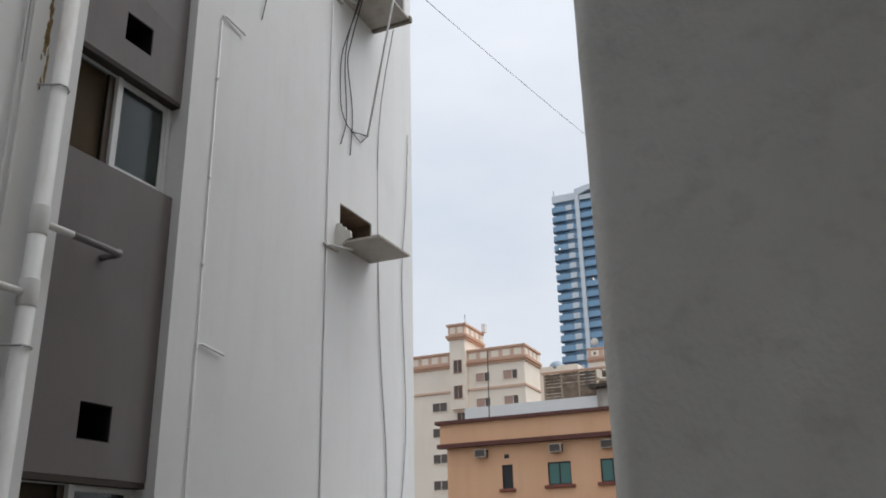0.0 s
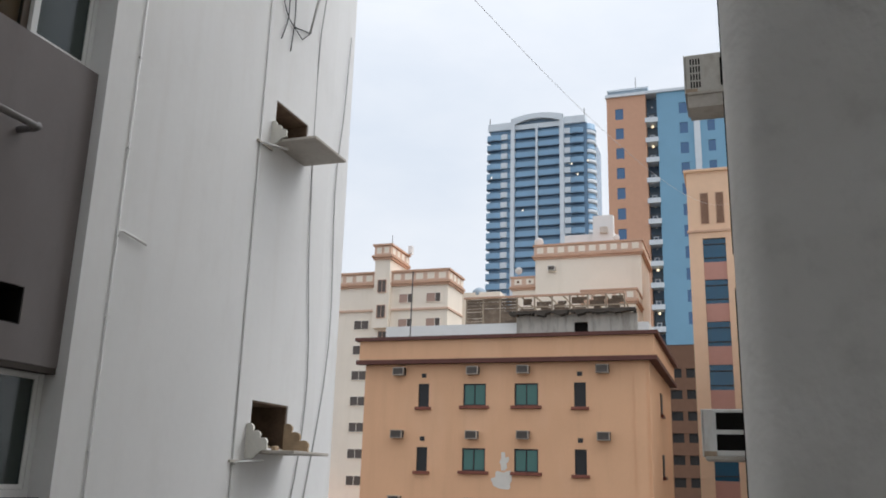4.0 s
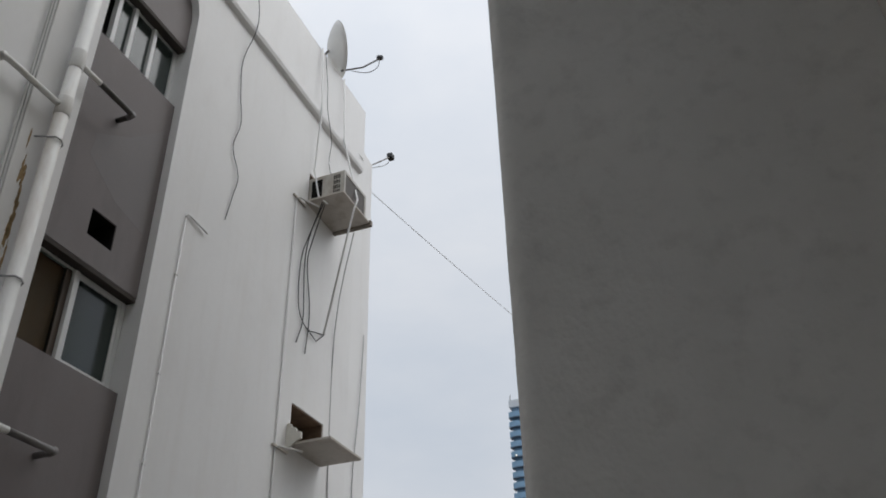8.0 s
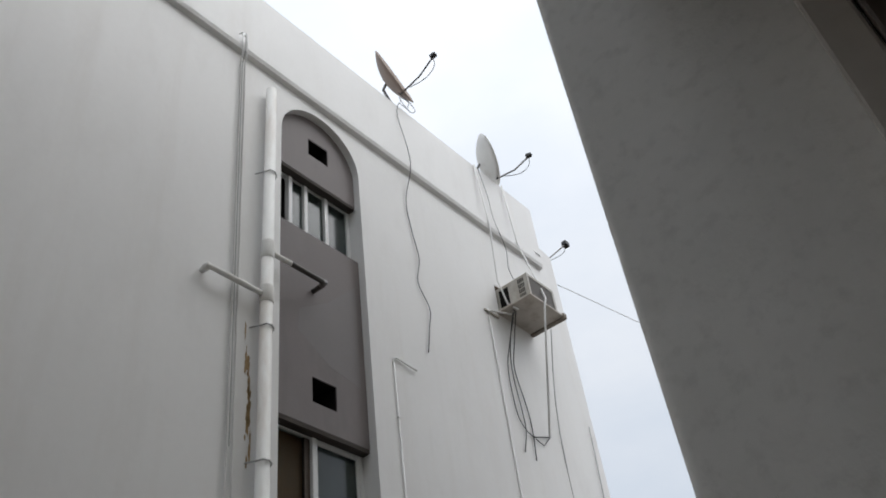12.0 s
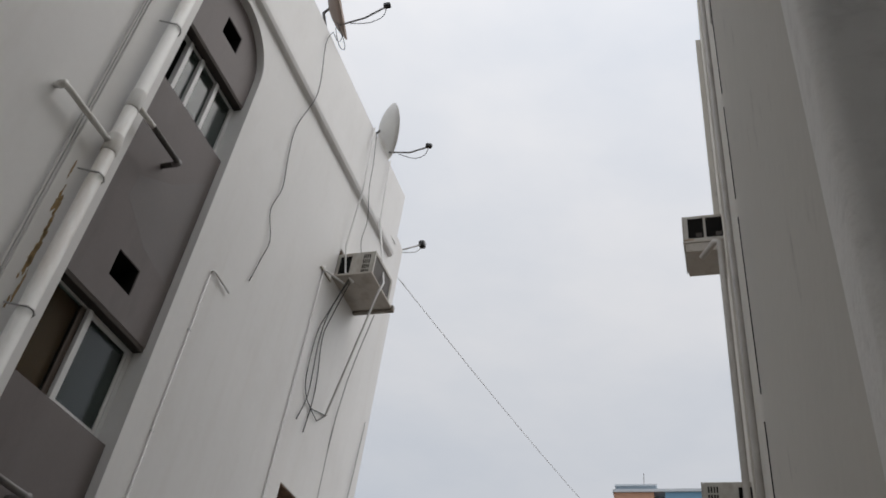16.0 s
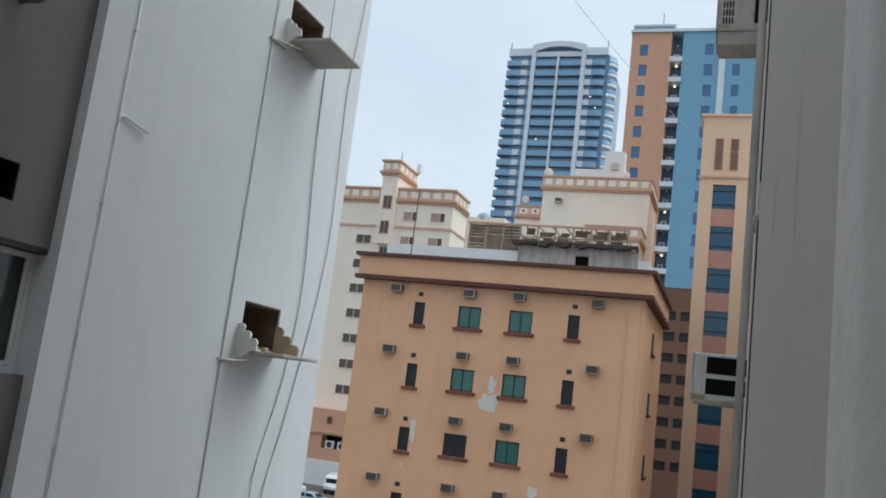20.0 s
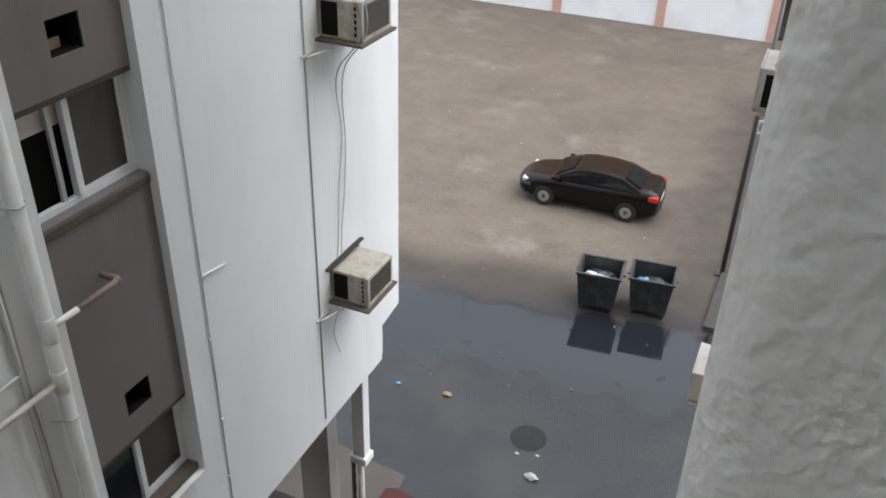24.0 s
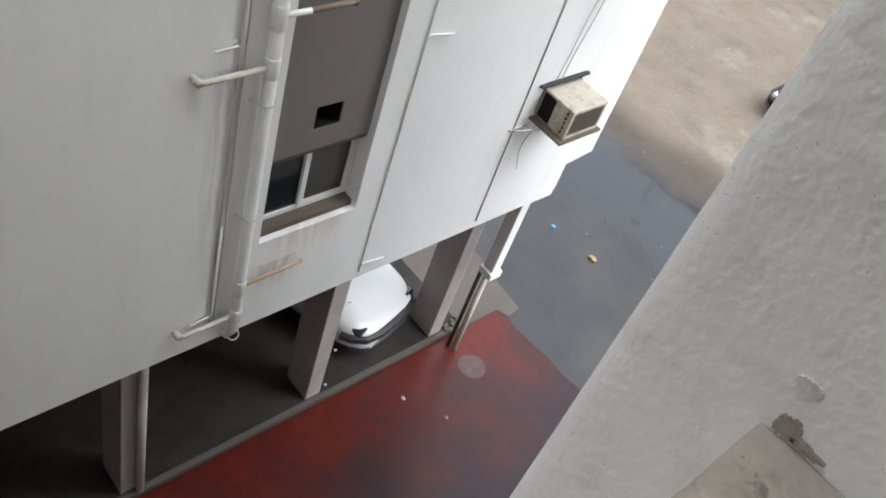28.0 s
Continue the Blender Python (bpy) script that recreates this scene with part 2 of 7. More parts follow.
    nt.links.new(prev.outputs["Normal"], pit.inputs["Normal"])
    nt.links.new(pit.outputs["Normal"], b.inputs["Normal"])
    return m


def glass(name, rgb, rough=0.05, alpha=0.55):
    """A window pane: dark tinted and glossy, seen through a little."""
    m = bpy.data.materials.new(name)
    m.use_nodes = True
    nt = m.node_tree
    b = nt.nodes["Principled BSDF"]
    b.inputs["Base Color"].default_value = (*rgb, 1)
    b.inputs["Roughness"].default_value = rough
    b.inputs["Specular IOR Level"].default_value = 0.6
    tr = nt.nodes.new("ShaderNodeBsdfTransparent")
    tr.inputs["Color"].default_value = (0.75, 0.8, 0.8, 1)
    mx = nt.nodes.new("ShaderNodeMixShader")
    mx.inputs["Fac"].default_value = alpha
    nt.links.new(tr.outputs[0], mx.inputs[1])
    nt.links.new(b.outputs[0], mx.inputs[2])
    nt.links.new(mx.outputs[0], nt.nodes["Material Output"].inputs["Surface"])
    return m


def lamp_mat(name, rgb, strength):
    m = bpy.data.materials.new(name)
    m.use_nodes = True
    b = m.node_tree.nodes["Principled BSDF"]
    b.inputs["Emission Color"].default_value = (*rgb, 1)
    b.inputs["Emission Strength"].default_value = strength
    return m


GRIME = (0.40, 0.37, 0.33)
M_WHITE = mat("white_wall_paint", (0.80, 0.80, 0.795), 0.55, var=0.03, scale=0.6, fine=14, bump=0.08, stain=[((0.66, 0.66, 0.65), 0.30, 0.4, 0.5), (GRIME, 0.08, 2.5, 0.4), ((0.62, 0.585, 0.54), 0.22, 2.2, 0.10)])
add_streaks(M_WHITE, [
    (3.56, 3.96, 7.38, 3.2, (0.50, 0.49, 0.47), 0.8), (3.56, 3.96, 10.5, 2.9, (0.52, 0.51, 0.49), 0.7), (3.40, 3.55, 7.38, 0.5, (0.45, 0.38, 0.31), 0.7),
    (4.22, 4.90, 4.80, 0.55, (0.46, 0.34, 0.24), 0.75), (4.36, 5.45, 5.16, 0.5, (0.50, 0.41, 0.32), 0.55),
    (7.55, 8.10, 5.55, 1.1, (0.52, 0.48, 0.44), 0.6), (7.60, 8.60, 8.72, 1.0, (0.58, 0.56, 0.53), 0.5),
])
M_GREY = mat("grey_panel_paint", (0.172, 0.151, 0.149), 0.6, var=0.06, scale=1.2, fine=25, bump=0.08, stain=[((0.205, 0.188, 0.188), 0.6, 1.1, 0.6), ((0.10, 0.088, 0.084), 0.4, 2.5, 0.25)])
# Dark brown of the undersides; under the window panels it stands in for shade
M_SOFFIT = mat("dark_soffit_brown", (0.07, 0.06, 0.054), 0.8, spec=0.2)
M_PIPE = mat("white_pipe_plastic", (0.78, 0.78, 0.76), 0.55, var=0.05, scale=3, bump=0.02, stain=[((0.45, 0.38, 0.28), 0.35, 5.0, 0.3), ((0.33, 0.20, 0.10), 0.55, 2.3, 0.22)])
M_PIPE_OLD = mat("soiled_pipe_plastic", (0.50, 0.46, 0.41), 0.65, var=0.12, scale=6, bump=0.05, stain=[((0.26, 0.19, 0.13), 0.7, 9.0, 0.6)])
M_PIPE_BROWN = mat("brown_stained_pipe", (0.22, 0.165, 0.13), 0.7, var=0.15, scale=6, bump=0.05, stain=[((0.12, 0.085, 0.06), 0.6, 9.0, 0.6)])
M_PIPE_GREY = mat("grey_pipe_plastic", (0.20, 0.19, 0.19), 0.4, var=0.1, bump=0.02)
M_ALU = mat("white_window_frame", (0.72, 0.73, 0.73), 0.35, var=0.05, bump=0.0)
M_ALU_GREY = mat("grey_aluminium_frame", (0.5, 0.5, 0.5), 0.35, metal=0.4, var=0.06, bump=0.0)
M_PANE = glass("frosted_grey_pane", (0.036, 0.050, 0.047), 0.14, 0.9)
M_PANE_CLEAR = glass("dark_clear_pane", (0.015, 0.018, 0.02), 0.04, 0.75)
M_PANE_THIN = glass("clear_thin_pane", (0.02, 0.02, 0.02), 0.05, 0.08)
M_PANE_BROWN = mat("brown_board_behind_pane", (0.27, 0.13, 0.065), 0.5, var=0.25, scale=3, fine=40)
M_PANE_DULL = glass("dull_black_pane", (0.010, 0.010, 0.011), 0.5, 0.97)
M_PANE_LOW = glass("dirty_brown_pane", (0.060, 0.054, 0.045), 0.2, 0.9)
M_ACDARK = mat("dirty_brown_unit_casing", (0.36, 0.31, 0.26), 0.6, var=0.2, scale=4, bump=0.04, stain=[((0.07, 0.05, 0.035), 0.7, 4, 0.6)], rand=0.3)
M_SILLBROWN = mat("brown_weathered_sill", (0.10, 0.08, 0.062), 0.85, var=0.25, scale=6, bump=0.2, stain=[((0.07, 0.045, 0.03), 0.7, 6, 1)])
M_OWNPIPE = mat("grey_painted_pipe", (0.47, 0.445, 0.41), 0.55, var=0.1, scale=5, bump=0.05, stain=[((0.25, 0.19, 0.14), 0.4, 6, 0.4)])
M_FRAMEBROWN = mat("dark_brown_frame", (0.07, 0.05, 0.037), 0.5, var=0.2, bump=0.05)
M_PEEL = mat("bare_brown_render", (0.36, 0.25, 0.13), 0.9, var=0.3, scale=25, fine=90, bump=0.4, stain=[((0.14, 0.085, 0.04), 0.8, 30, 1)])
M_ACOLD = mat("weathered_tan_casing", (0.45, 0.41, 0.34), 0.55, var=0.15, scale=4, bump=0.06, stain=[((0.20, 0.14, 0.085), 0.7, 3.5, 0.8), ((0.10, 0.065, 0.04), 0.5, 9, 0.8)], rand=0.15)
# Dirty pinkish grey, darkened further for the undercroft shade
M_PILLAR = mat("dirty_shaded_pillar_paint", (0.42, 0.39, 0.37), 0.7, var=0.1, scale=1.5, bump=0.1, stain=[((0.25, 0.21, 0.19), 0.5, 2.0, 0.5)])
M_RUSTDISH = mat("brown_weathered_dish", (0.24, 0.18, 0.145), 0.55, var=0.15, scale=5, bump=0.05, stain=[((0.13, 0.09, 0.065), 0.6, 5, 1)])
# Near black for unlit rooms, vents and openings: their shade is in the colour
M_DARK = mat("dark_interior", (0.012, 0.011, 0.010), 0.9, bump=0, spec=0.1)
M_CONC = mat("dirty_concrete", (0.24, 0.21, 0.175), 0.85, var=0.2, scale=5, fine=60, bump=0.3, stain=[((0.10, 0.08, 0.06), 0.7, 6, 1)])
M_HOLE = mat("brown_rough_masonry", (0.17, 0.12, 0.085), 0.9, var=0.35, scale=8, fine=50, bump=0.5)
M_SHELF = mat("pale_shelf_board", (0.52, 0.48, 0.43), 0.65, var=0.12, scale=4, bump=0.1, stain=[((0.25, 0.19, 0.13), 0.5, 5, 1)])
M_FOAM = mat("cut_foam_board", (0.70, 0.68, 0.62), 0.8, var=0.1, scale=6, bump=0.3)
M_FOAM_TAN = mat("tan_cut_foam", (0.42, 0.31, 0.20), 0.8, var=0.2, scale=8, bump=0.4)
M_ACBODY = mat("beige_unit_casing", (0.52, 0.50, 0.455), 0.5, var=0.1, scale=4, bump=0.04, stain=[((0.22, 0.15, 0.09), 0.55, 4, 0.6)], rand=0.15)
M_ACCREAM = mat("cream_unit_casing", (0.68, 0.62, 0.53), 0.5, var=0.08, scale=4, bump=0.04, stain=[((0.42, 0.20, 0.08), 0.6, 7, 1, 0.62), ((0.40, 0.34, 0.27), 0.4, 4, 0.6)])
M_ACGRILL = mat("brown_unit_grille", (0.065, 0.053, 0.044), 0.6, var=0.25, scale=6, bump=0.1)
M_BLACK = mat("black_plastic", (0.018, 0.018, 0.02), 0.45, var=0.2, bump=0.03)
M_CABLE = mat("black_cable", (0.022, 0.022, 0.023), 0.5, var=0.1, bump=0)
M_CABLE_MID = mat("weathered_cable", (0.60, 0.60, 0.60), 0.5, var=0.1, bump=0)
M_CABLE_GREY = mat("grey_cable", (0.42, 0.42, 0.42), 0.5, var=0.1, bump=0)
M_CABLE_LIGHT = mat("pale_grey_conduit", (0.66, 0.66, 0.65), 0.5, var=0.1, bump=0)
M_CABLE_WHITE = mat("white_conduit", (0.77, 0.77, 0.76), 0.45, var=0.08, bump=0)
M_DISH = mat("pale_dish_metal", (0.70, 0.69, 0.66), 0.4, var=0.08, scale=4, bump=0.03, stain=[((0.35, 0.28, 0.2), 0.4, 4, 1)])
M_STEEL = mat("dark_steel", (0.10, 0.095, 0.09), 0.45, metal=0.6, var=0.2, bump=0.05)
M_NEAR = plaster("near_rough_white_plaster", (0.82, 0.80, 0.765))
M_OWN = mat("own_wall_paint", (0.60, 0.567, 0.505), 0.7, var=0.05, scale=1.2, fine=45, bump=0.15, dist=0.004, stain=[((0.50, 0.48, 0.45), 0.3, 1.6, 0.7), ((0.30, 0.27, 0.24), 0.45, 13, 0.4, 0.63), ((0.16, 0.13, 0.11), 0.7, 60, 0.6, 0.70)])
M_ROOM = mat("unseen_room_brown", (0.13, 0.10, 0.078), 0.8, var=0.1, scale=1.0, bump=0.05, spec=0.2)
M_SILL = mat("bare_sill_concrete", (0.43, 0.37, 0.315), 0.85, var=0.2, scale=30, fine=400, bump=0.4, dist=0.0012, stain=[((0.22, 0.17, 0.13), 0.7, 40, 1), ((0.10, 0.07, 0.05), 0.6, 110, 1, 0.60), ((0.55, 0.48, 0.42), 0.5, 75, 1)])


def ground_material():
    """Packed sand that turns to damp earth, then to asphalt with a sheet of standing water along its edge."""
    m = mat("sand_and_wet_asphalt", (0.125, 0.099, 0.075), 0.95, var=0.10, scale=0.30, fine=9, bump=0.0, stain=[((0.066, 0.053, 0.042), 0.75, 0.13, 1), ((0.175, 0.150, 0.122), 0.75, 0.35, 1, 0.58), ((0.070, 0.057, 0.046), 0.35, 2.5, 1), ((0.060, 0.048, 0.038), 0.4, 0.8, 1), ((0.18, 0.162, 0.137), 0.35, 9.0, 1)])
    nt = m.node_tree
    b = nt.nodes["Principled BSDF"]
    sand = b.inputs["Base Color"].links[0].from_socket
    tc = nt.nodes.new("ShaderNodeTexCoord")
    sep = nt.nodes.new("ShaderNodeSeparateXYZ")
    nt.links.new(tc.outputs["Object"], sep.inputs[0])

    def noise_node(scale, detail=6.0):
        n = nt.nodes.new("ShaderNodeTexNoise")
        n.inputs["Scale"].default_value, n.inputs["Detail"].default_value = scale, detail
        nt.links.new(tc.outputs["Object"], n.inputs["Vector"])
        return n.outputs["Fac"]

    def op(kind, a, c, third=None):
        n = nt.nodes.new("ShaderNodeMath")
        n.operation = kind
        for k, v in enumerate((a, c, third)):
            if v is None:
                continue
            if isinstance(v, (int, float)):
                n.inputs[k].default_value = v
            else:
                nt.links.new(v, n.inputs[k])
        return n.outputs[0]

    def ramp(v, lo, hi, to0=0.0, to1=1.0):
        n = nt.nodes.new("ShaderNodeMapRange")
        n.interpolation_type = "SMOOTHSTEP"
        for key, x in (("From Min", lo), ("From Max", hi), ("To Min", to0), ("To Max", to1)):
            n.inputs[key].default_value = x
        nt.links.new(v, n.inputs["Value"])
        return n.outputs[0]

    def blend(f, c1, c2):
        n = nt.nodes.new("ShaderNodeMixRGB")
        nt.links.new(f, n.inputs["Fac"])
        for key, c in (("Color1", c1), ("Color2", c2)):
            if isinstance(c, tuple):
                n.inputs[key].default_value = (*c, 1)
            else:
                nt.links.new(c, n.inputs[key])
        return n.outputs["Color"]

    # metres beyond the edge of the lane, made uneven
    d = op("MULTIPLY_ADD", sep.outputs["X"], -0.17, op("SUBTRACT", sep.outputs["Y"], 17.05))
    d = op("ADD", d, op("MULTIPLY_ADD", noise_node(0.55, 4.0), 1.6, -0.8))
    low = op("MULTIPLY_ADD", sep.outputs["X"], -0.09, op("SUBTRACT", sep.outputs["Y"], 14.6))
    low = op("ADD", low, op("MULTIPLY_ADD", noise_node(0.7, 3.0), 3.0, -1.5))
    wet = op("MULTIPLY", ramp(low, -1.8, 1.0), ramp(d, -0.7, 0.4, 1.0, 0.0))
    wet = op("MULTIPLY", wet, ramp(noise_node(1.7), 0.30, 0.42, 0.55, 1.0))
    asphalt = blend(ramp(noise_node(0.5), 0.45, 0.65), (0.013, 0.014, 0.016), (0.028, 0.026, 0.025))
    asphalt = blend(ramp(noise_node(1.3), 0.52, 0.70), asphalt, (0.012, 0.013, 0.015))
    asphalt = blend(ramp(noise_node(40.0), 0.4, 0.7, 0.0, 0.35), asphalt, (0.038, 0.037, 0.036))
    asphalt = blend(wet, asphalt, (0.012, 0.014, 0.018))
    damp = blend(noise_node(3.0), (0.030, 0.022, 0.016), (0.056, 0.042, 0.032))
    # damp churned earth towards the walkway
    side = op("ADD", sep.outputs["X"], op("MULTIPLY_ADD", noise_node(0.35, 4.0), 5.0, -2.5))
    side = op("MULTIPLY", ramp(side, 0.6, 3.6, 0.0, 0.75), ramp(sep.outputs["Y"], 36.0, 31.0))
    sand = blend(side, sand, damp)
    col = blend(ramp(d, 0.7, 2.3), damp, sand)
    col = blend(ramp(d, -0.5, 0.8), asphalt, col)
    nt.links.new(col, b.inputs["Base Color"])
    rough = op("MULTIPLY_ADD", ramp(d, -0.2, 1.4), 0.45, ramp(noise_node(1.1), 0.35, 0.65, 0.30, 0.52))
    rough = op("MULTIPLY", rough, ramp(wet, 0.25, 0.85, 1.0, 0.16))
    nt.links.new(rough, b.inputs["Roughness"])
    bp = nt.nodes.new("ShaderNodeBump")
    bp.inputs["Distance"].default_value = 0.02
    nt.links.new(ramp(wet, 0.2, 0.7, 0.45, 0.0), bp.inputs["Strength"])
    nt.links.new(op("ADD", noise_node(12.0), op("MULTIPLY", noise_node(45.0), 0.4)), bp.inputs["Height"])
    nt.links.new(bp.outputs["Normal"], b.inputs["Normal"])
    return m


M_GROUND = ground_material()


def red_paving():
    """Red floor paint, bright along the building and worn to a dark wet maroon towards the lane."""
    m = mat("wet_red_paving_paint", (0.026, 0.015, 0.018), 0.30, var=0.25, scale=1.2, fine=35, bump=0.15, dist=0.004, spec=0.22, stain=[((0.030, 0.026, 0.028), 0.8, 0.8, 1)])
    nt = m.node_tree
    b = nt.nodes["Principled BSDF"]
    dark = b.inputs["Base Color"].links[0].from_socket
    tc = nt.nodes.new("ShaderNodeTexCoord")
    sep = nt.nodes.new("ShaderNodeSeparateXYZ")
    nt.links.new(tc.outputs["Object"], sep.inputs[0])
    nz = nt.nodes.new("ShaderNodeTexNoise")
    nz.inputs["Scale"].default_value, nz.inputs["Detail"].default_value = 0.9, 7.0
    nt.links.new(tc.outputs["Object"], nz.inputs["Vector"])
    wob = nt.nodes.new("ShaderNodeMath")
    wob.operation = "MULTIPLY_ADD"
    nt.links.new(nz.outputs["Fac"], wob.inputs[0])
    wob.inputs[1].default_value = 4.4
    far = nt.nodes.new("ShaderNodeMapRange")
    for key, v in (("From Min", 9.9), ("From Max", 10.8), ("To Min", 0.0), ("To Max", 0.8)):
        far.inputs[key].default_value = v
    nt.links.new(sep.outputs["Y"], far.inputs["Value"])
    plus = nt.nodes.new("ShaderNodeMath")
    nt.links.new(sep.outputs["X"], plus.inputs[0])
    nt.links.new(far.outputs[0], plus.inputs[1])
    nt.links.new(plus.outputs[0], wob.inputs[2])
    keep = nt.nodes.new("ShaderNodeMapRange")
    keep.interpolation_type = "SMOOTHSTEP"
    for key, v in (("From Min", 1.3), ("From Max", 4.3), ("To Min", 1.0), ("To Max", 0.0)):
        keep.inputs[key].default_value = v
    nt.links.new(wob.outputs[0], keep.inputs["Value"])
    fine = nt.nodes.new("ShaderNodeTexNoise")
    fine.inputs["Scale"].default_value, fine.inputs["Detail"].default_value = 5.0, 6.0
    nt.links.new(tc.outputs["Object"], fine.inputs["Vector"])
    red = nt.nodes.new("ShaderNodeMixRGB")
    nt.links.new(fine.outputs["Fac"], red.inputs["Fac"])
    red.inputs["Color1"].default_value, red.inputs["Color2"].default_value = (0.125, 0.015, 0.008, 1), (0.050, 0.009, 0.007, 1)
    mx = nt.nodes.new("ShaderNodeMixRGB")
    nt.links.new(keep.outputs[0], mx.inputs["Fac"])
    nt.links.new(dark, mx.inputs["Color1"])
    nt.links.new(red.outputs["Color"], mx.inputs["Color2"])
    nt.links.new(mx.outputs["Color"], b.inputs["Base Color"])
    return m


M_RED = red_paving()
# Stained concrete; the near-black base also carries the undercroft shade
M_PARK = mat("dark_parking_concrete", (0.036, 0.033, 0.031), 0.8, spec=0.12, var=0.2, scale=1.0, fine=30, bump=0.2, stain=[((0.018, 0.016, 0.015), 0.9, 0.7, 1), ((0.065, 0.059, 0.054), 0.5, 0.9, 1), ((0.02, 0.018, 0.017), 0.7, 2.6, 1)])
M_APRON = mat("dusty_concrete_apron", (0.085, 0.072, 0.064), 0.85, var=0.2, scale=1.0, fine=30, bump=0.2, stain=[((0.08, 0.07, 0.065), 0.7, 0.9, 1), ((0.15, 0.115, 0.10), 0.5, 0.6, 1)])
M_WALKWAY = mat("dark_walkway_concrete", (0.045, 0.038, 0.034), 0.85, var=0.2, scale=1.0, fine=30, bump=0.2, stain=[((0.030, 0.026, 0.024), 0.7, 0.7, 1), ((0.075, 0.064, 0.055), 0.5, 1.4, 1)])
M_BOARDPOST = mat("weathered_orange_board", (0.52, 0.27, 0.10), 0.75, var=0.2, scale=3, fine=30, bump=0.15, stain=[((0.16, 0.09, 0.05), 0.6, 3.0, 0.4)])
M_BARRIER = mat("red_plastic_barrier", (0.55, 0.07, 0.035), 0.5, var=0.1, bump=0.03)
M_ORANGE = mat("orange_render", (0.74, 0.430, 0.250), 0.75, var=0.05, scale=0.4, fine=10, bump=0.08, stain=[((0.64, 0.36, 0.21), 0.4, 0.9, 0.10), ((0.82, 0.53, 0.35), 0.3, 0.3, 0.5), ((0.50, 0.29, 0.17), 0.15, 2.0, 0.12)])
M_REDTRIM = mat("dark_red_trim", (0.105, 0.032, 0.022), 0.6, var=0.15, scale=1.5, bump=0.05)
M_BRICKSILL = mat("brick_red_sill", (0.21, 0.066, 0.042), 0.7, var=0.2, scale=2.5, bump=0.08, stain=[((0.11, 0.045, 0.03), 0.6, 4, 1)])
M_RUSTBAND = mat("weathered_orange_brown_band", (0.40, 0.16, 0.075), 0.8, var=0.2, scale=1.5, bump=0.1, stain=[((0.20, 0.10, 0.06), 0.8, 2.0, 1)])
M_GREENPANE = glass("green_reflecting_pane", (0.045, 0.15, 0.125), 0.08, 0.97)
M_PATCH = mat("bare_white_filler", (0.68, 0.64, 0.58), 0.8, var=0.08, scale=2, bump=0.1)
M_CREAM = mat("cream_render", (0.84, 0.755, 0.645), 0.75, var=0.05, scale=0.3, fine=6, bump=0.05, stain=[((0.68, 0.60, 0.48), 0.3, 0.6, 0.15)])
M_TAN_PALE = mat("pale_tan_band", (0.66, 0.46, 0.345), 0.7, var=0.06, bump=0.03)
M_CURTAIN = glass("pink_curtain_behind_pane", (0.42, 0.27, 0.21), 0.15, 0.97)
M_TIMBER = mat("weathered_timber", (0.34, 0.27, 0.20), 0.85, var=0.2, scale=3, bump=0.2)
M_BOARDS = mat("brown_old_boards", (0.17, 0.125, 0.09), 0.85, var=0.3, scale=2, bump=0.2, stain=[((0.10, 0.075, 0.05), 0.7, 1.2, 0.5), ((0.30, 0.26, 0.21), 0.5, 2.0, 1)], rand=0.25)
M_STAINED = mat("stained_old_wall", (0.46, 0.435, 0.395), 0.85, var=0.15, scale=1.0, bump=0.1, stain=[((0.17, 0.14, 0.11), 0.9, 0.9, 0.3), ((0.14, 0.12, 0.10), 0.6, 2.2, 0.2)])
M_DOME = mat("blue_grey_roof_paint", (0.30, 0.37, 0.43), 0.6, var=0.1, bump=0.03)
# Balcony undersides and recesses: shade put into a dark blue, lightened for haze
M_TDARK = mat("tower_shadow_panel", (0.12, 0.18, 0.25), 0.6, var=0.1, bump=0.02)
M_OBPANE = glass("blue_tower_pane", (0.06, 0.15, 0.30), 0.2, 0.98)
M_IRON = mat("dark_iron_cover", (0.018, 0.018, 0.018), 0.7, spec=0.25, var=0.25, scale=8, fine=60, bump=0.4)
M_RUST = mat("rusty_pipe_paint", (0.42, 0.32, 0.23), 0.6, var=0.2, scale=6, bump=0.1, stain=[((0.20, 0.10, 0.05), 0.8, 6.0, 1)])
M_TAN = mat("tan_cornice", (0.55, 0.34, 0.235), 0.7, var=0.08, bump=0.03)
M_FARWHITE = mat("far_white_render", (0.72, 0.72, 0.71), 0.7, var=0.04, bump=0.03)
M_FARPANE = glass("far_dark_pane", (0.085, 0.062, 0.05), 0.15, 0.97)
# Tower blues are lightened: distance haze is put into their colours
M_TBLUE = mat("tower_blue_panel", (0.22, 0.38, 0.54), 0.35, var=0.1, scale=0.1, bump=0.02)
M_TPANE = glass("tower_blue_pane", (0.13, 0.23, 0.34), 0.15, 0.97)
M_TWHITE = mat("tower_white_panel", (0.66, 0.71, 0.75), 0.5, var=0.04, bump=0.02)
M_OBORANGE = mat("salmon_cladding", (0.60, 0.335, 0.215), 0.6, var=0.04, bump=0.03)
M_OBBLUE = mat("sky_blue_cladding", (0.19, 0.38, 0.53), 0.6, var=0.05, scale=0.3, bump=0.03)
# Darker than the podium's own brown: the narrow street's shade is in it
M_OBBROWN = mat("brown_podium_render", (0.17, 0.088, 0.052), 0.7, var=0.08, bump=0.03)
M_PEACH = mat("peach_render", (0.74, 0.495, 0.33), 0.7, var=0.04, bump=0.03)
M_PINK = mat("pink_spandrel", (0.48, 0.24, 0.19), 0.7, var=0.05, bump=0.03)
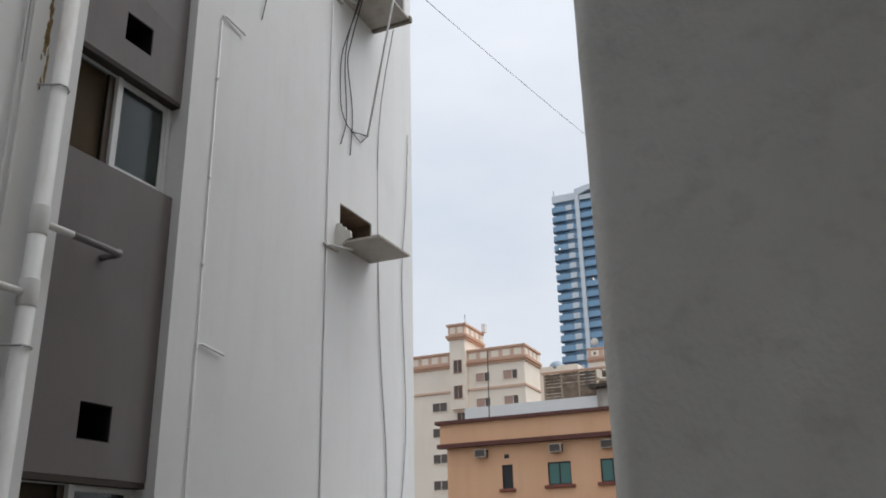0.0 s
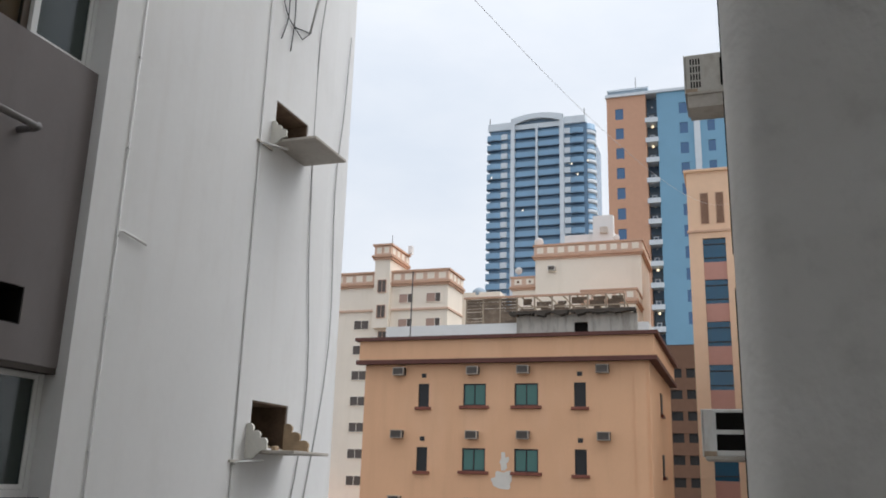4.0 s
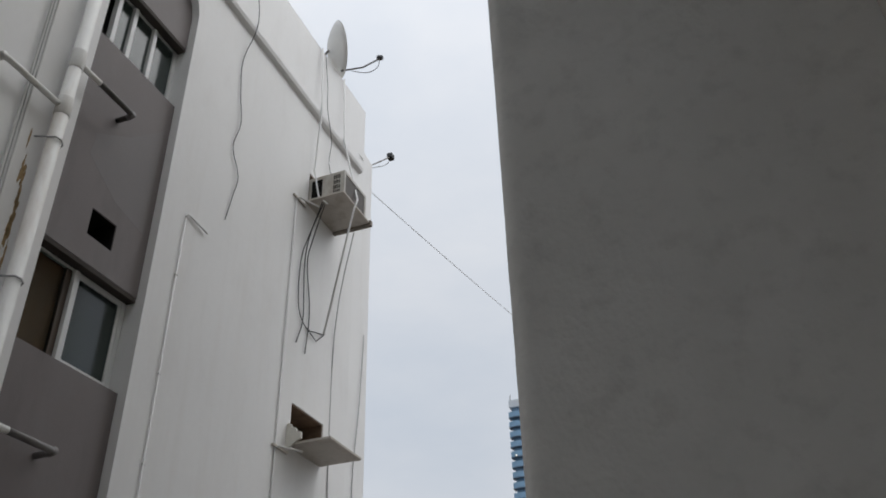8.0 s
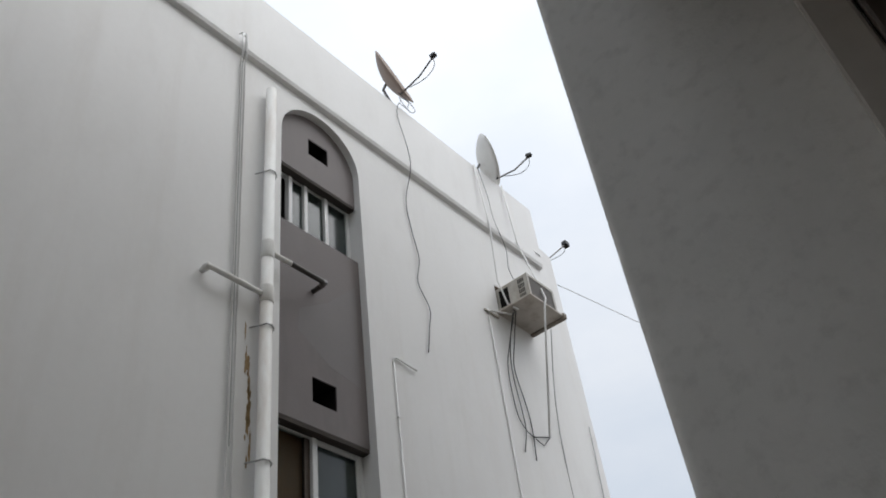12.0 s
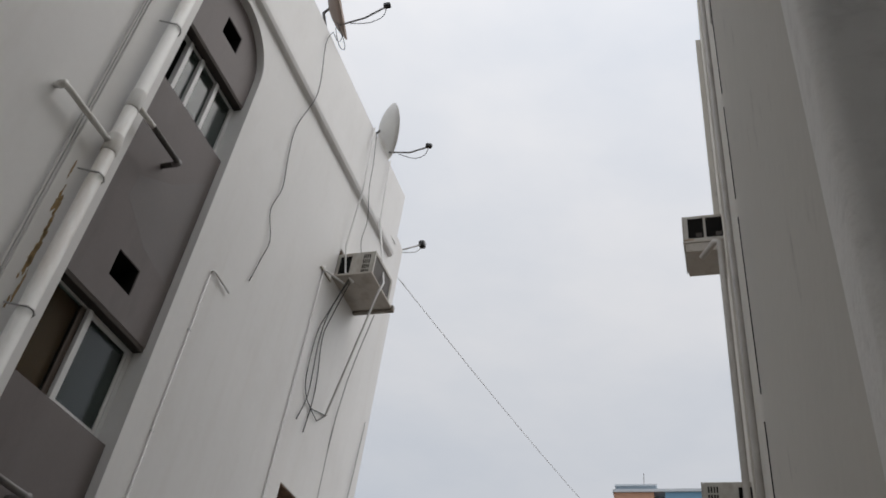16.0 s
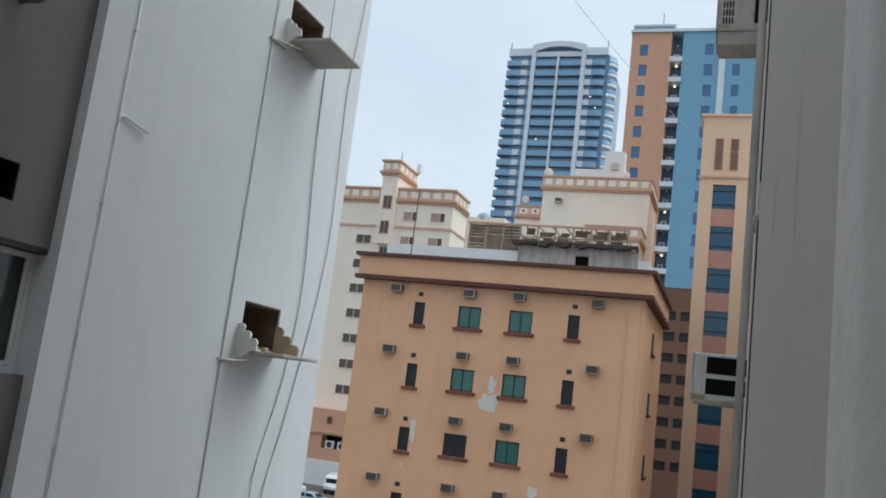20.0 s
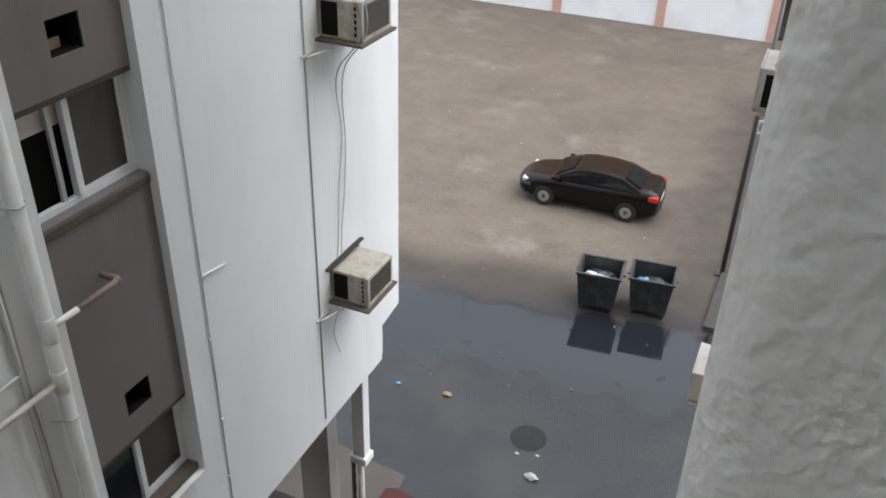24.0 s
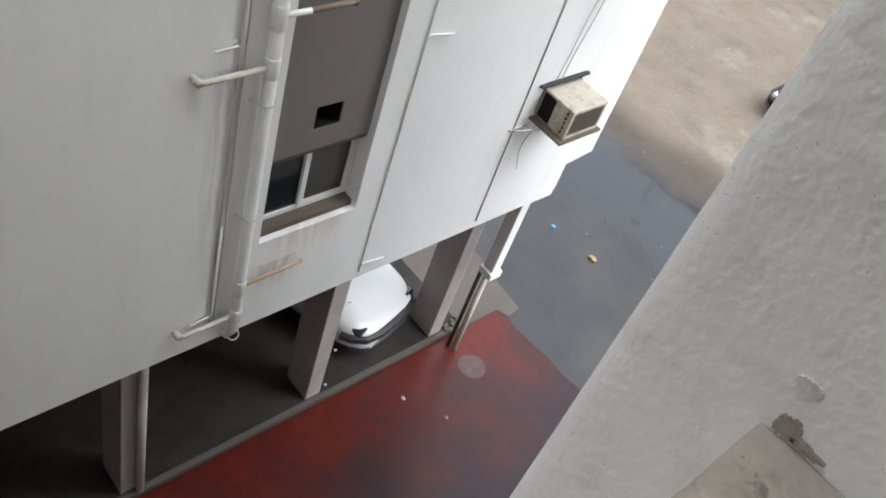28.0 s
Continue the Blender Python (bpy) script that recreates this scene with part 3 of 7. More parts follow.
M_BLUEPANE = glass("blue_band_pane", (0.010, 0.085, 0.16), 0.08, 0.97)
M_LOTWALL = mat("white_lot_wall_paint", (0.80, 0.79, 0.785), 0.8, var=0.06, scale=1.0, fine=20, bump=0.1, stain=[((0.55, 0.52, 0.47), 0.3, 1.2, 0.6), ((0.45, 0.46, 0.42), 0.15, 0.55, 1.0)])
M_GRAFFITI = mat("faded_spray_paint", (0.36, 0.42, 0.42), 0.8, bump=0.0)
M_POST = mat("pink_post_paint", (0.53, 0.31, 0.24), 0.8, var=0.1, scale=2, bump=0.05)
M_SHED = mat("weathered_grey_sheet", (0.060, 0.049, 0.040), 0.85, var=0.35, scale=1.2, bump=0.1, stain=[((0.1, 0.085, 0.07), 0.6, 1.0, 0.5)])
M_PANEL = mat("pale_dirty_panel", (0.36, 0.325, 0.275), 0.8, var=0.2, scale=2.0, bump=0.1, stain=[((0.16, 0.125, 0.09), 0.7, 1.6, 0.6)], rand=0.3)
M_BLOCK = mat("grey_block_wall", (0.26, 0.245, 0.22), 0.9, var=0.15, scale=2.0, fine=40, bump=0.2, stain=[((0.14, 0.12, 0.10), 0.6, 1.5, 0.5)])
M_CARBROWN = mat("dark_brown_car_paint", (0.006, 0.004, 0.0035), 0.25, metal=0.0, var=0.05, bump=0.0, spec=0.28)
M_CARWHITE = mat("white_car_paint", (0.72, 0.73, 0.74), 0.2, var=0.02, bump=0.0, spec=0.6)
M_CARBLUE = mat("pale_blue_car_paint", (0.35, 0.45, 0.52), 0.25, var=0.03, bump=0.0, spec=0.6)
M_CARGLASS = glass("car_window_pane", (0.02, 0.024, 0.027), 0.03, 0.92)
M_TYRE = mat("black_tyre_rubber", (0.018, 0.018, 0.018), 0.85, var=0.1, bump=0.05)
M_RIM = mat("silver_wheel_rim", (0.42, 0.42, 0.43), 0.4, metal=0.8, var=0.1, bump=0.0)
M_REDLENS = mat("red_tail_lens", (0.45, 0.02, 0.012), 0.15, var=0.1, bump=0.0, spec=0.7)
M_CLEARLENS = mat("pale_head_lens", (0.55, 0.56, 0.56), 0.12, var=0.1, bump=0.0, spec=0.8)
M_BIN = mat("dark_green_grey_bin", (0.020, 0.023, 0.024), 0.55, var=0.25, scale=3, bump=0.1, stain=[((0.09, 0.085, 0.075), 0.5, 3, 1)])
M_BAGWHITE = mat("white_plastic_bag", (0.34, 0.315, 0.315), 0.4, var=0.15, scale=12, fine=40, bump=0.4)
M_BAGBLUE = mat("blue_plastic_bag", (0.10, 0.28, 0.50), 0.4, var=0.2, scale=12, fine=40, bump=0.4)
M_BAGPALE = mat("pale_plastic_bag", (0.62, 0.57, 0.57), 0.4, var=0.15, scale=12, fine=40, bump=0.4)
M_CARD = mat("brown_cardboard", (0.26, 0.17, 0.095), 0.8, var=0.15, bump=0.1)
M_ROOFGREY = mat("flat_roof_screed", (0.35, 0.33, 0.30), 0.9, var=0.1, bump=0.05)


# ---- mesh helpers ----
def finish(bm, name, material, parent=None, label="", smooth=False):
    me = bpy.data.meshes.new(name)
    bm.normal_update()
    bm.to_mesh(me)
    bm.free()
    me.materials.append(material)
    if smooth:
        for p in me.polygons:
            p.use_smooth = True
    ob = new(name, me)
    if parent is not None:
        ob.parent = parent
    if label:
        ob["label"] = label
    return ob


def part(name, bm, material, parent, label="", smooth=False):
    return finish(bm, name, material, parent, label, smooth)


def thing(name, label, category, group="", kind=""):
    return tagged(new(name), label, category, group, kind)


def add_box(bm, x0, x1, y0, y1, z0, z1, bevel=0.0):
    v = [bm.verts.new((x, y, z)) for x in (x0, x1) for y in (y0, y1) for z in (z0, z1)]
    faces = [bm.faces.new([v[i] for i in q]) for q in ((0, 1, 3, 2), (4, 6, 7, 5), (0, 4, 5, 1), (2, 3, 7, 6), (0, 2, 6, 4), (1, 5, 7, 3))]
    if bevel:
        bmesh.ops.bevel(bm, geom=list({e for f in faces for e in f.edges}), offset=bevel, segments=2, affect="EDGES", profile=0.5)
    return faces


def box(x0, x1, y0, y1, z0, z1, bevel=0.0):
    bm = bmesh.new()
    add_box(bm, x0, x1, y0, y1, z0, z1, bevel)
    return bm


def add_tube(bm, pts, r, seg=8, close=True):
    """A round tube along a line of points."""
    pts = [Vector(p) for p in pts]
    rings = []
    up = Vector((0, 0, 1))
    for i, p in enumerate(pts):
        d = (pts[min(i + 1, len(pts) - 1)] - pts[max(i - 1, 0)]).normalized()
        a = d.cross(up if abs(d.z) < 0.9 else Vector((1, 0, 0))).normalized()
        b = d.cross(a).normalized()
        if rings and a.dot(last) < 0:
            a, b = -a, -b
        last = a
        rr = r[i] if isinstance(r, (list, tuple)) else r
        rings.append([bm.verts.new(p + (a * math.cos(k * math.tau / seg) + b * math.sin(k * math.tau / seg)) * rr) for k in range(seg)])
    for u, w in zip(rings, rings[1:]):
        for k in range(seg):
            bm.faces.new((u[k], u[(k + 1) % seg], w[(k + 1) % seg], w[k]))
    if close:
        bm.faces.new(rings[0][::-1])
        bm.faces.new(rings[-1])
    return bm


def tube(pts, r, seg=8):
    bm = add_tube(bmesh.new(), pts, r, seg)
    bmesh.ops.recalc_face_normals(bm, faces=bm.faces)
    return bm


def prism(poly, axis, a, b):
    """A flat outline pushed through from a to b along an axis; the outline is given in the other two axes, in order."""
    bm = bmesh.new()

    def at(p, h):
        return {"x": (h, p[0], p[1]), "y": (p[0], h, p[1]), "z": (p[0], p[1], h)}[axis]

    lo = [bm.verts.new(at(p, a)) for p in poly]
    hi = [bm.verts.new(at(p, b)) for p in poly]
    bm.faces.new(lo[::-1])
    bm.faces.new(hi)
    for i in range(len(poly)):
        j = (i + 1) % len(poly)
        bm.faces.new((lo[i], lo[j], hi[j], hi[i]))
    bmesh.ops.recalc_face_normals(bm, faces=bm.faces)
    return bm


def pierced(axis, d0, d1, u0, u1, z0, z1, holes):
    """A wall slab from d0 to d1 along axis, u0 to u1 and z0 to z1 across, with rectangular holes (u0, u1, z0, z1) right through."""
    us = sorted({u0, u1, *[v for h in holes for v in h[:2] if u0 < v < u1]})
    zs = sorted({z0, z1, *[v for h in holes for v in h[2:] if z0 < v < z1]})
    solid = {}
    for i in range(len(us) - 1):
        for j in range(len(zs) - 1):
            cu, cz = (us[i] + us[i + 1]) / 2, (zs[j] + zs[j + 1]) / 2
            solid[i, j] = not any(h[0] < cu < h[1] and h[2] < cz < h[3] for h in holes)
    bm, seen = bmesh.new(), {}

    def vert(i, j, d):
        if (i, j, d) not in seen:
            seen[i, j, d] = bm.verts.new((d, us[i], zs[j]) if axis == "x" else (us[i], d, zs[j]))
        return seen[i, j, d]

    for (i, j), on in solid.items():
        if not on:
            continue
        for d in (d0, d1):
            bm.faces.new([vert(i, j, d), vert(i + 1, j, d), vert(i + 1, j + 1, d), vert(i, j + 1, d)])
        for di, dj, e in ((-1, 0, ((i, j), (i, j + 1))), (1, 0, ((i + 1, j), (i + 1, j + 1))), (0, -1, ((i, j), (i + 1, j))), (0, 1, ((i, j + 1), (i + 1, j + 1)))):
            if not solid.get((i + di, j + dj), False):
                (a, b), (c, d) = e
                bm.faces.new([vert(a, b, d0), vert(c, d, d0), vert(c, d, d1), vert(a, b, d1)])
    bmesh.ops.recalc_face_normals(bm, faces=bm.faces)
    return bm


# ---- ground ----
def ground_sheet():
    bm = bmesh.new()
    xs = [-1500, -300, -120, -60, -40] + [-30 + 1.5 * i for i in range(28)] + [20, 60, 150, 400, 1500]
    ys = [-400, -60] + [-20 + 3 * i for i in range(10)] + [11 + 1.2 * i for i in range(26)] + [50, 70, 110, 200, 500, 2500]
    grid = [[bm.verts.new((x, y, 0.03 * noise.noise((x * 0.25, y * 0.25, 0)) if -30 < x < 12 and 22 < y < 41 else 0)) for y in ys] for x in xs]
    for i in range(len(xs) - 1):
        for j in range(len(ys) - 1):
            bm.faces.new((grid[i][j], grid[i + 1][j], grid[i + 1][j + 1], grid[i][j + 1]))
    return bm


tagged(finish(ground_sheet(), "ground", M_GROUND), "bare sandy lot running into a wet asphalt lane", "ground", kind="structure")


def sheet(outline, z):
    bm = bmesh.new()
    bm.faces.new([bm.verts.new((x, y, z)) for x, y in outline])
    bmesh.ops.triangulate(bm, faces=bm.faces)
    bm.normal_update()
    for f in bm.faces:
        if f.normal.z < 0:
            f.normal_flip()
    return bm


def ragged(x0, x1, step, f, amp, seed):
    out, x = [], x0
    while x < x1:
        out.append((x, f(x) + amp * noise.noise((x * 0.9, seed, 0)) + 0.5 * amp * noise.noise((x * 3.1, seed, 5))))
        x += step
    out.append((x1, f(x1)))
    return out


red = [(-0.515, -14)] + [(-0.515 + 0.13 * i, 10.36 + 0.045 * 0.13 * i + 0.05 * noise.noise((i * 0.35, 7, 1)) + 0.025 * noise.noise((i * 1.1, 3, 1))) for i in range(39)] + [(4.53, 10.62), (4.53, -14)]
tagged(finish(sheet(red, 0.006), "pavement", M_RED), "worn wet red painted paving in the alley", "pavement", kind="structure")
# undercroft shade is put into the floor colour along with its stains
tagged(finish(box(-12, -0.6165, -14, 9.4, 0.02, 0.10, 0.004), "parking_floor", M_PARK), "stained concrete floor, darkened for the shade under the white building", "floor", kind="structure")
tagged(finish(box(-0.6155, -0.519, -14, 9.4, 0.0, 0.106, 0.012), "kerb", M_APRON), "worn grey concrete kerb along the red paving", "kerb", kind="structure")

side_road = [(0.45, 41.6), (9, 41.6), (9, 141.5), (-16, 141.5), (-16, 112), (-2.5, 100), (-2.5, 58), (0.45, 57.5)]
tagged(finish(sheet(side_road, 0.06), "road", M_PARK), "dark asphalt side street between the far buildings", "road", kind="structure")
apron = [(-6.0, 9.41), (-0.53, 9.41), (-0.53, 10.32), (-0.30, 10.45), (-0.34, 10.75), (-0.9, 10.8), (-1.9, 10.95), (-2.9, 11.5), (-4.2, 11.6), (-6.0, 12.0)]
tagged(finish(sheet(apron, 0.008), "pavement_apron", M_APRON), "pale dusty concrete apron at the building corner", "pavement", kind="structure")

walkway = [(3.80, 17.7), (4.64, 17.7), (4.64, 37.5), (3.22, 37.5), (3.41, 31.5), (3.84, 20.4)]
tagged(finish(prism(walkway, "z", -0.02, 0.09), "pavement_walkway", M_WALKWAY), "dark worn concrete walkway along the edge of the lot", "pavement", kind="structure")

# ---- white building ----
ST = 3.2
LEVELS = {"A": 2, "B": 1, "C": 0, "D": -1, "E": -2}
S0, S1 = 4.30, 5.475
white = thing("white_building", "white rendered apartment block with a grey window strip", "building")
holes = [(S0, S1, 5.16, 19.80)] + [(8.0, 8.72, 12.10 + ST * k, 12.55 + ST * k) for k in LEVELS.values()]
part("facade_wall", pierced("x", -0.30, 0.0, -14.0, 9.30, 3.95, 20.3, holes), M_WHITE, white)
part("end_wall", prism([(-0.30, 9.30), (0.0, 9.30), (-0.045, 9.90), (-0.30, 9.90)], "z", 4.42, 20.5), M_WHITE, white)
part("far_side_wall", box(-11.7, -0.3, 9.6, 9.9, 4.42, 20.5), M_WHITE, white)
part("back_wall", box(-12, -11.7, -14, 9.9, 0.1, 20.5), M_WHITE, white)
part("parapet", box(-0.26, 0.0, -14, 9.52, 20.3, 21.28), M_WHITE, white)
part("ledge_moulding", prism([(0.0, 19.93), (0.055, 19.95), (0.07, 20.0), (0.07, 20.08), (0.0, 20.11)], "y", -14, 9.38), M_WHITE, white)
part("flat_roof", box(-11.7, -0.3, -14, 9.6, 20.0, 20.2), M_ROOFGREY, white)
# dark concrete here limits the light bounced into the undercroft
part("soffit_slab", box(-11.7, -0.12, -14, 9.28, 3.86, 3.949), M_CONC, white)
part("facade_edge", box(-0.119, 0.0, -14, 9.28, 3.86, 3.949), M_WHITE, white)
# unseen end wall added to keep light out of the undercroft
part("undercroft_wall", box(-8.79, -0.3, -14, -13.8, 0.1, 3.86), M_CONC, white)
part("corner_beam", box(-0.6, -0.002, 8.80, 9.28, 3.84, 4.42), M_WHITE, white)


def arch_spandrels():
    cy, r, zc = (S0 + S1) / 2, (S1 - S0) / 2, 19.80 - (S1 - S0) / 2
    bm = bmesh.new()
    for side in (-1, 1):
        arc = [(cy + side * r * math.sin(a * math.pi / 24), zc + r * math.cos(a * math.pi / 24)) for a in range(13)]
        poly = [(cy + side * r, 19.80)] + arc[::-1]
        lo = [bm.verts.new((-0.3, *p)) for p in poly]
        hi = [bm.verts.new((0.0, *p)) for p in poly]
        n = len(poly)
        for i in range(1, n - 1):
            bm.faces.new((hi[0], hi[i], hi[i + 1]))
        for i in range(n):
            bm.faces.new((lo[i], lo[(i + 1) % n], hi[(i + 1) % n], hi[i]))
    bmesh.ops.remove_doubles(bm, verts=bm.verts, dist=0.0005)
    bmesh.ops.recalc_face_normals(bm, faces=bm.faces)
    return bm


part("arch_spandrel", arch_spandrels(), M_WHITE, white)

for lev, k in LEVELS.items():
    z = ST * k
    wb, wt = (11.58 + z, 12.40 + z) if lev == "A" else (11.65 + z, 12.54 + z)
    top = 19.79 if lev == "A" else 17.98 if lev == "B" else 11.65 + z + ST
    # grey panel above the window, with its vent hole
    hole = (4.77, 5.07, 12.79 + z, 13.05 + z)
    part("grey_panel", pierced("x", -0.26, -0.09, S0 + 0.002, S1 - 0.002, wt, top, [hole]), M_GREY, white)
    if lev == "D":
        part("board", box(-0.22, -0.20, 4.79, 4.97, 12.802 + z, 12.88 + z, 0.003), M_TIMBER, white, "scrap of pale wood in the vent hole")
    # black lining and back: the vent hole's shade is put into the colour
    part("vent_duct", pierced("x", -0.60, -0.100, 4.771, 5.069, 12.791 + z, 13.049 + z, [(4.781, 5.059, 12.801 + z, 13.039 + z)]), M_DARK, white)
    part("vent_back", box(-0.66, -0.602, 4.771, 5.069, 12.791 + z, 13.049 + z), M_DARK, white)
    # window set back under the panel
    win = part("window", pierced("x", -0.24, -0.19, S0 + 0.004, S1 - 0.004, wb, wt, [(S0 + 0.05, S1 - 0.05, wb + 0.05, wt - 0.05)]), M_ALU, white, "white aluminium sliding window")
    mids = [4.58, 4.80, 5.10] if lev == "A" else [4.86]
    for my in mids:
        part("mullion", box(-0.235, -0.17, my - 0.025, my + 0.025, wb + 0.04, wt - 0.04, 0.004), M_ALU, win)
    if lev == "D":
        part("mullion", box(-0.228, -0.195, 4.70, 4.74, wb + 0.04, wt - 0.04, 0.004), M_ALU_GREY, win)
    if lev in "DE":
        part("window_sill", box(-0.20, -0.062, S0 + 0.01, S1 - 0.01, wb - 0.085, wb - 0.002, 0.014), M_SILLBROWN, win, "weathered brown concrete sill")
    half = 4.86 if lev != "A" else 4.80
    part("pane", box(-0.218, -0.212, half, S1 - 0.05, wb + 0.05, wt - 0.05), M_PANE_LOW if lev in "DE" else M_PANE, win)
    # dark strip: shade under the panel put into the colour
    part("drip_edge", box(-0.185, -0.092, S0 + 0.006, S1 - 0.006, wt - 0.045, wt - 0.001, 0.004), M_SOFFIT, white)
    if lev != "A":
        part("sash", pierced("x", -0.208, -0.196, half + 0.026, S1 - 0.052, wb + 0.052, wt - 0.052, [(half + 0.055, S1 - 0.085, wb + 0.085, wt - 0.085)]), M_ALU, win)
    if lev in "BC":
        part("jamb_strip", box(-0.243, -0.206, half - 0.085, half - 0.027, wb + 0.052, wt - 0.052), M_FRAMEBROWN, win, "brown timber strip beside the board")
        part("pane", box(-0.218, -0.212, S0 + 0.05, half, wb + 0.05, wt - 0.05), M_PANE_THIN, win)
        part("board", box(-0.255, -0.245, S0 + 0.05, half, wb + 0.05, wt - 0.05), M_PANE_BROWN, win, "brown board behind the glass")
    elif lev == "A":
        part("pane", box(-0.218, -0.212, 4.62, half, wb + 0.05, wt - 0.05), M_PANE, win)
    elif lev == "E":
        part("pane", box(-0.218, -0.212, S0 + 0.05, half, wb + 0.05, wt - 0.05), M_PANE_CLEAR, win)
    else:
        part("blind", box(-0.255, -0.245, S0 + 0.05, half, wt - 0.27, wt - 0.05), M_SHELF, win, "short pale roller blind")
    # solid near-black block standing in for the unlit room
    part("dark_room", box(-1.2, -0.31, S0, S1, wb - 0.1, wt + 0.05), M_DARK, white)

def peeled(y, z, w, h, seed):
    pts = []
    for k in range(22):
        a = k * math.tau / 22
        r = 0.6 + 0.7 * noise.noise((math.cos(a) * 1.9, math.sin(a) * 1.9, seed))
        pts.append((y + w * r * math.cos(a), z + h * r * math.sin(a)))
    bm = prism(pts, "x", 0.0005, 0.004)
    bmesh.ops.triangulate(bm, faces=[f for f in bm.faces if len(f.verts) > 4])
    return bm


for y, z, w, h, sd in ((3.975, 15.95, 0.035, 0.12, 1.0), (3.995, 15.70, 0.030, 0.20, 2.0), (3.985, 15.45, 0.040, 0.13, 3.0), (3.965, 15.33, 0.018, 0.05, 4.0), (3.99, 15.12, 0.022, 0.09, 5.0), (3.95, 16.15, 0.010, 0.05, 6.0), (3.96, 13.4, 0.02, 0.10, 7.0), (3.98, 12.2, 0.02, 0.15, 8.0)):
    part("peeled_paint", peeled(y, z, w * 0.6, h * 0.9, sd), M_PEEL, white, "brown patch where the paint peeled off")

for y, z, w, h, sd in ((3.955, 16.02, 0.05, 0.16, 11.0), (3.985, 15.78, 0.028, 0.16, 12.0), (3.99, 15.55, 0.05, 0.15, 13.0), (4.015, 15.28, 0.022, 0.22, 14.0), (3.93, 16.32, 0.015, 0.12, 15.0)):
    part("peeled_paint", peeled(y, z, w * 0.7, h, sd), M_PEEL, white, "brown patch where the paint peeled off")
bm = prism([(4.60, 16.70), (4.62, 16.95), (5.0, 17.20), (5.40, 17.60), (5.40, 16.36), (5.0, 16.45)], "x", -0.0925, -0.0894)
part("paint_patch", bm, mat("paler_grey_paint", (0.178, 0.163, 0.163), 0.6, var=0.06, scale=2.0, bump=0.06), white, "paler repainted patch on the grey panel")

# pillars and undercroft
for py in (8.70, 6.16, 3.20, 0.30, -2.60, -5.50):
    part("pillar", box(-1.14, -0.62, py, py + 0.27, 0.10, 3.86, 0.012), M_PILLAR, white)
part("undercroft_wall", box(-9.0, -8.8, -14, 9.4, 0.1, 3.86), M_GREY, white)
corner_pipe = thing("corner_downpipe", "white boxed downpipe ending in a square cap under the building corner", "pipe")
part("boxed_shaft", box(-0.33, -0.13, 8.92, 9.10, 2.16, 3.838, 0.012), M_WHITE, corner_pipe)
part("cap", box(-0.37, -0.09, 8.88, 9.14, 2.02, 2.16, 0.02), M_WHITE, corner_pipe)
part("lower_pipe", tube([(-0.25, 9.01, 0.0), (-0.25, 9.01, 2.02)], 0.05, 12), M_SHELF, corner_pipe, "pale dirty lower pipe", smooth=True)
part("lower_pipe", tube([(-0.36, 8.98, 0.0), (-0.36, 8.98, 2.02)], 0.035, 10), M_STEEL, corner_pipe, "dark steel pipe", smooth=True)
pillar_pipe = thing("pillar_pipe", "white drain pipe running down beside a pillar", "pipe")
part("pipe_run", tube([(-0.56, 3.44, 0.1), (-0.56, 3.44, 3.858)], 0.055, 12), M_PIPE, pillar_pipe, smooth=True)
part("socket", tube([(-0.56, 3.44, 3.3), (-0.56, 3.44, 3.5)], 0.065, 12), M_PIPE, pillar_pipe, smooth=True)

# downpipe with its sockets and branches
pipe = thing("downpipe", "white plastic soil pipe with branches on the facade", "pipe")
part("pipe_run", tube([(0.085, 4.08, 19.55), (0.085, 4.08, 4.25), (0.085, 4.08, 4.05), (0.02, 4.06, 3.90), (-0.25, 4.02, 3.84)], 0.058, 14), M_PIPE, pipe, smooth=True)
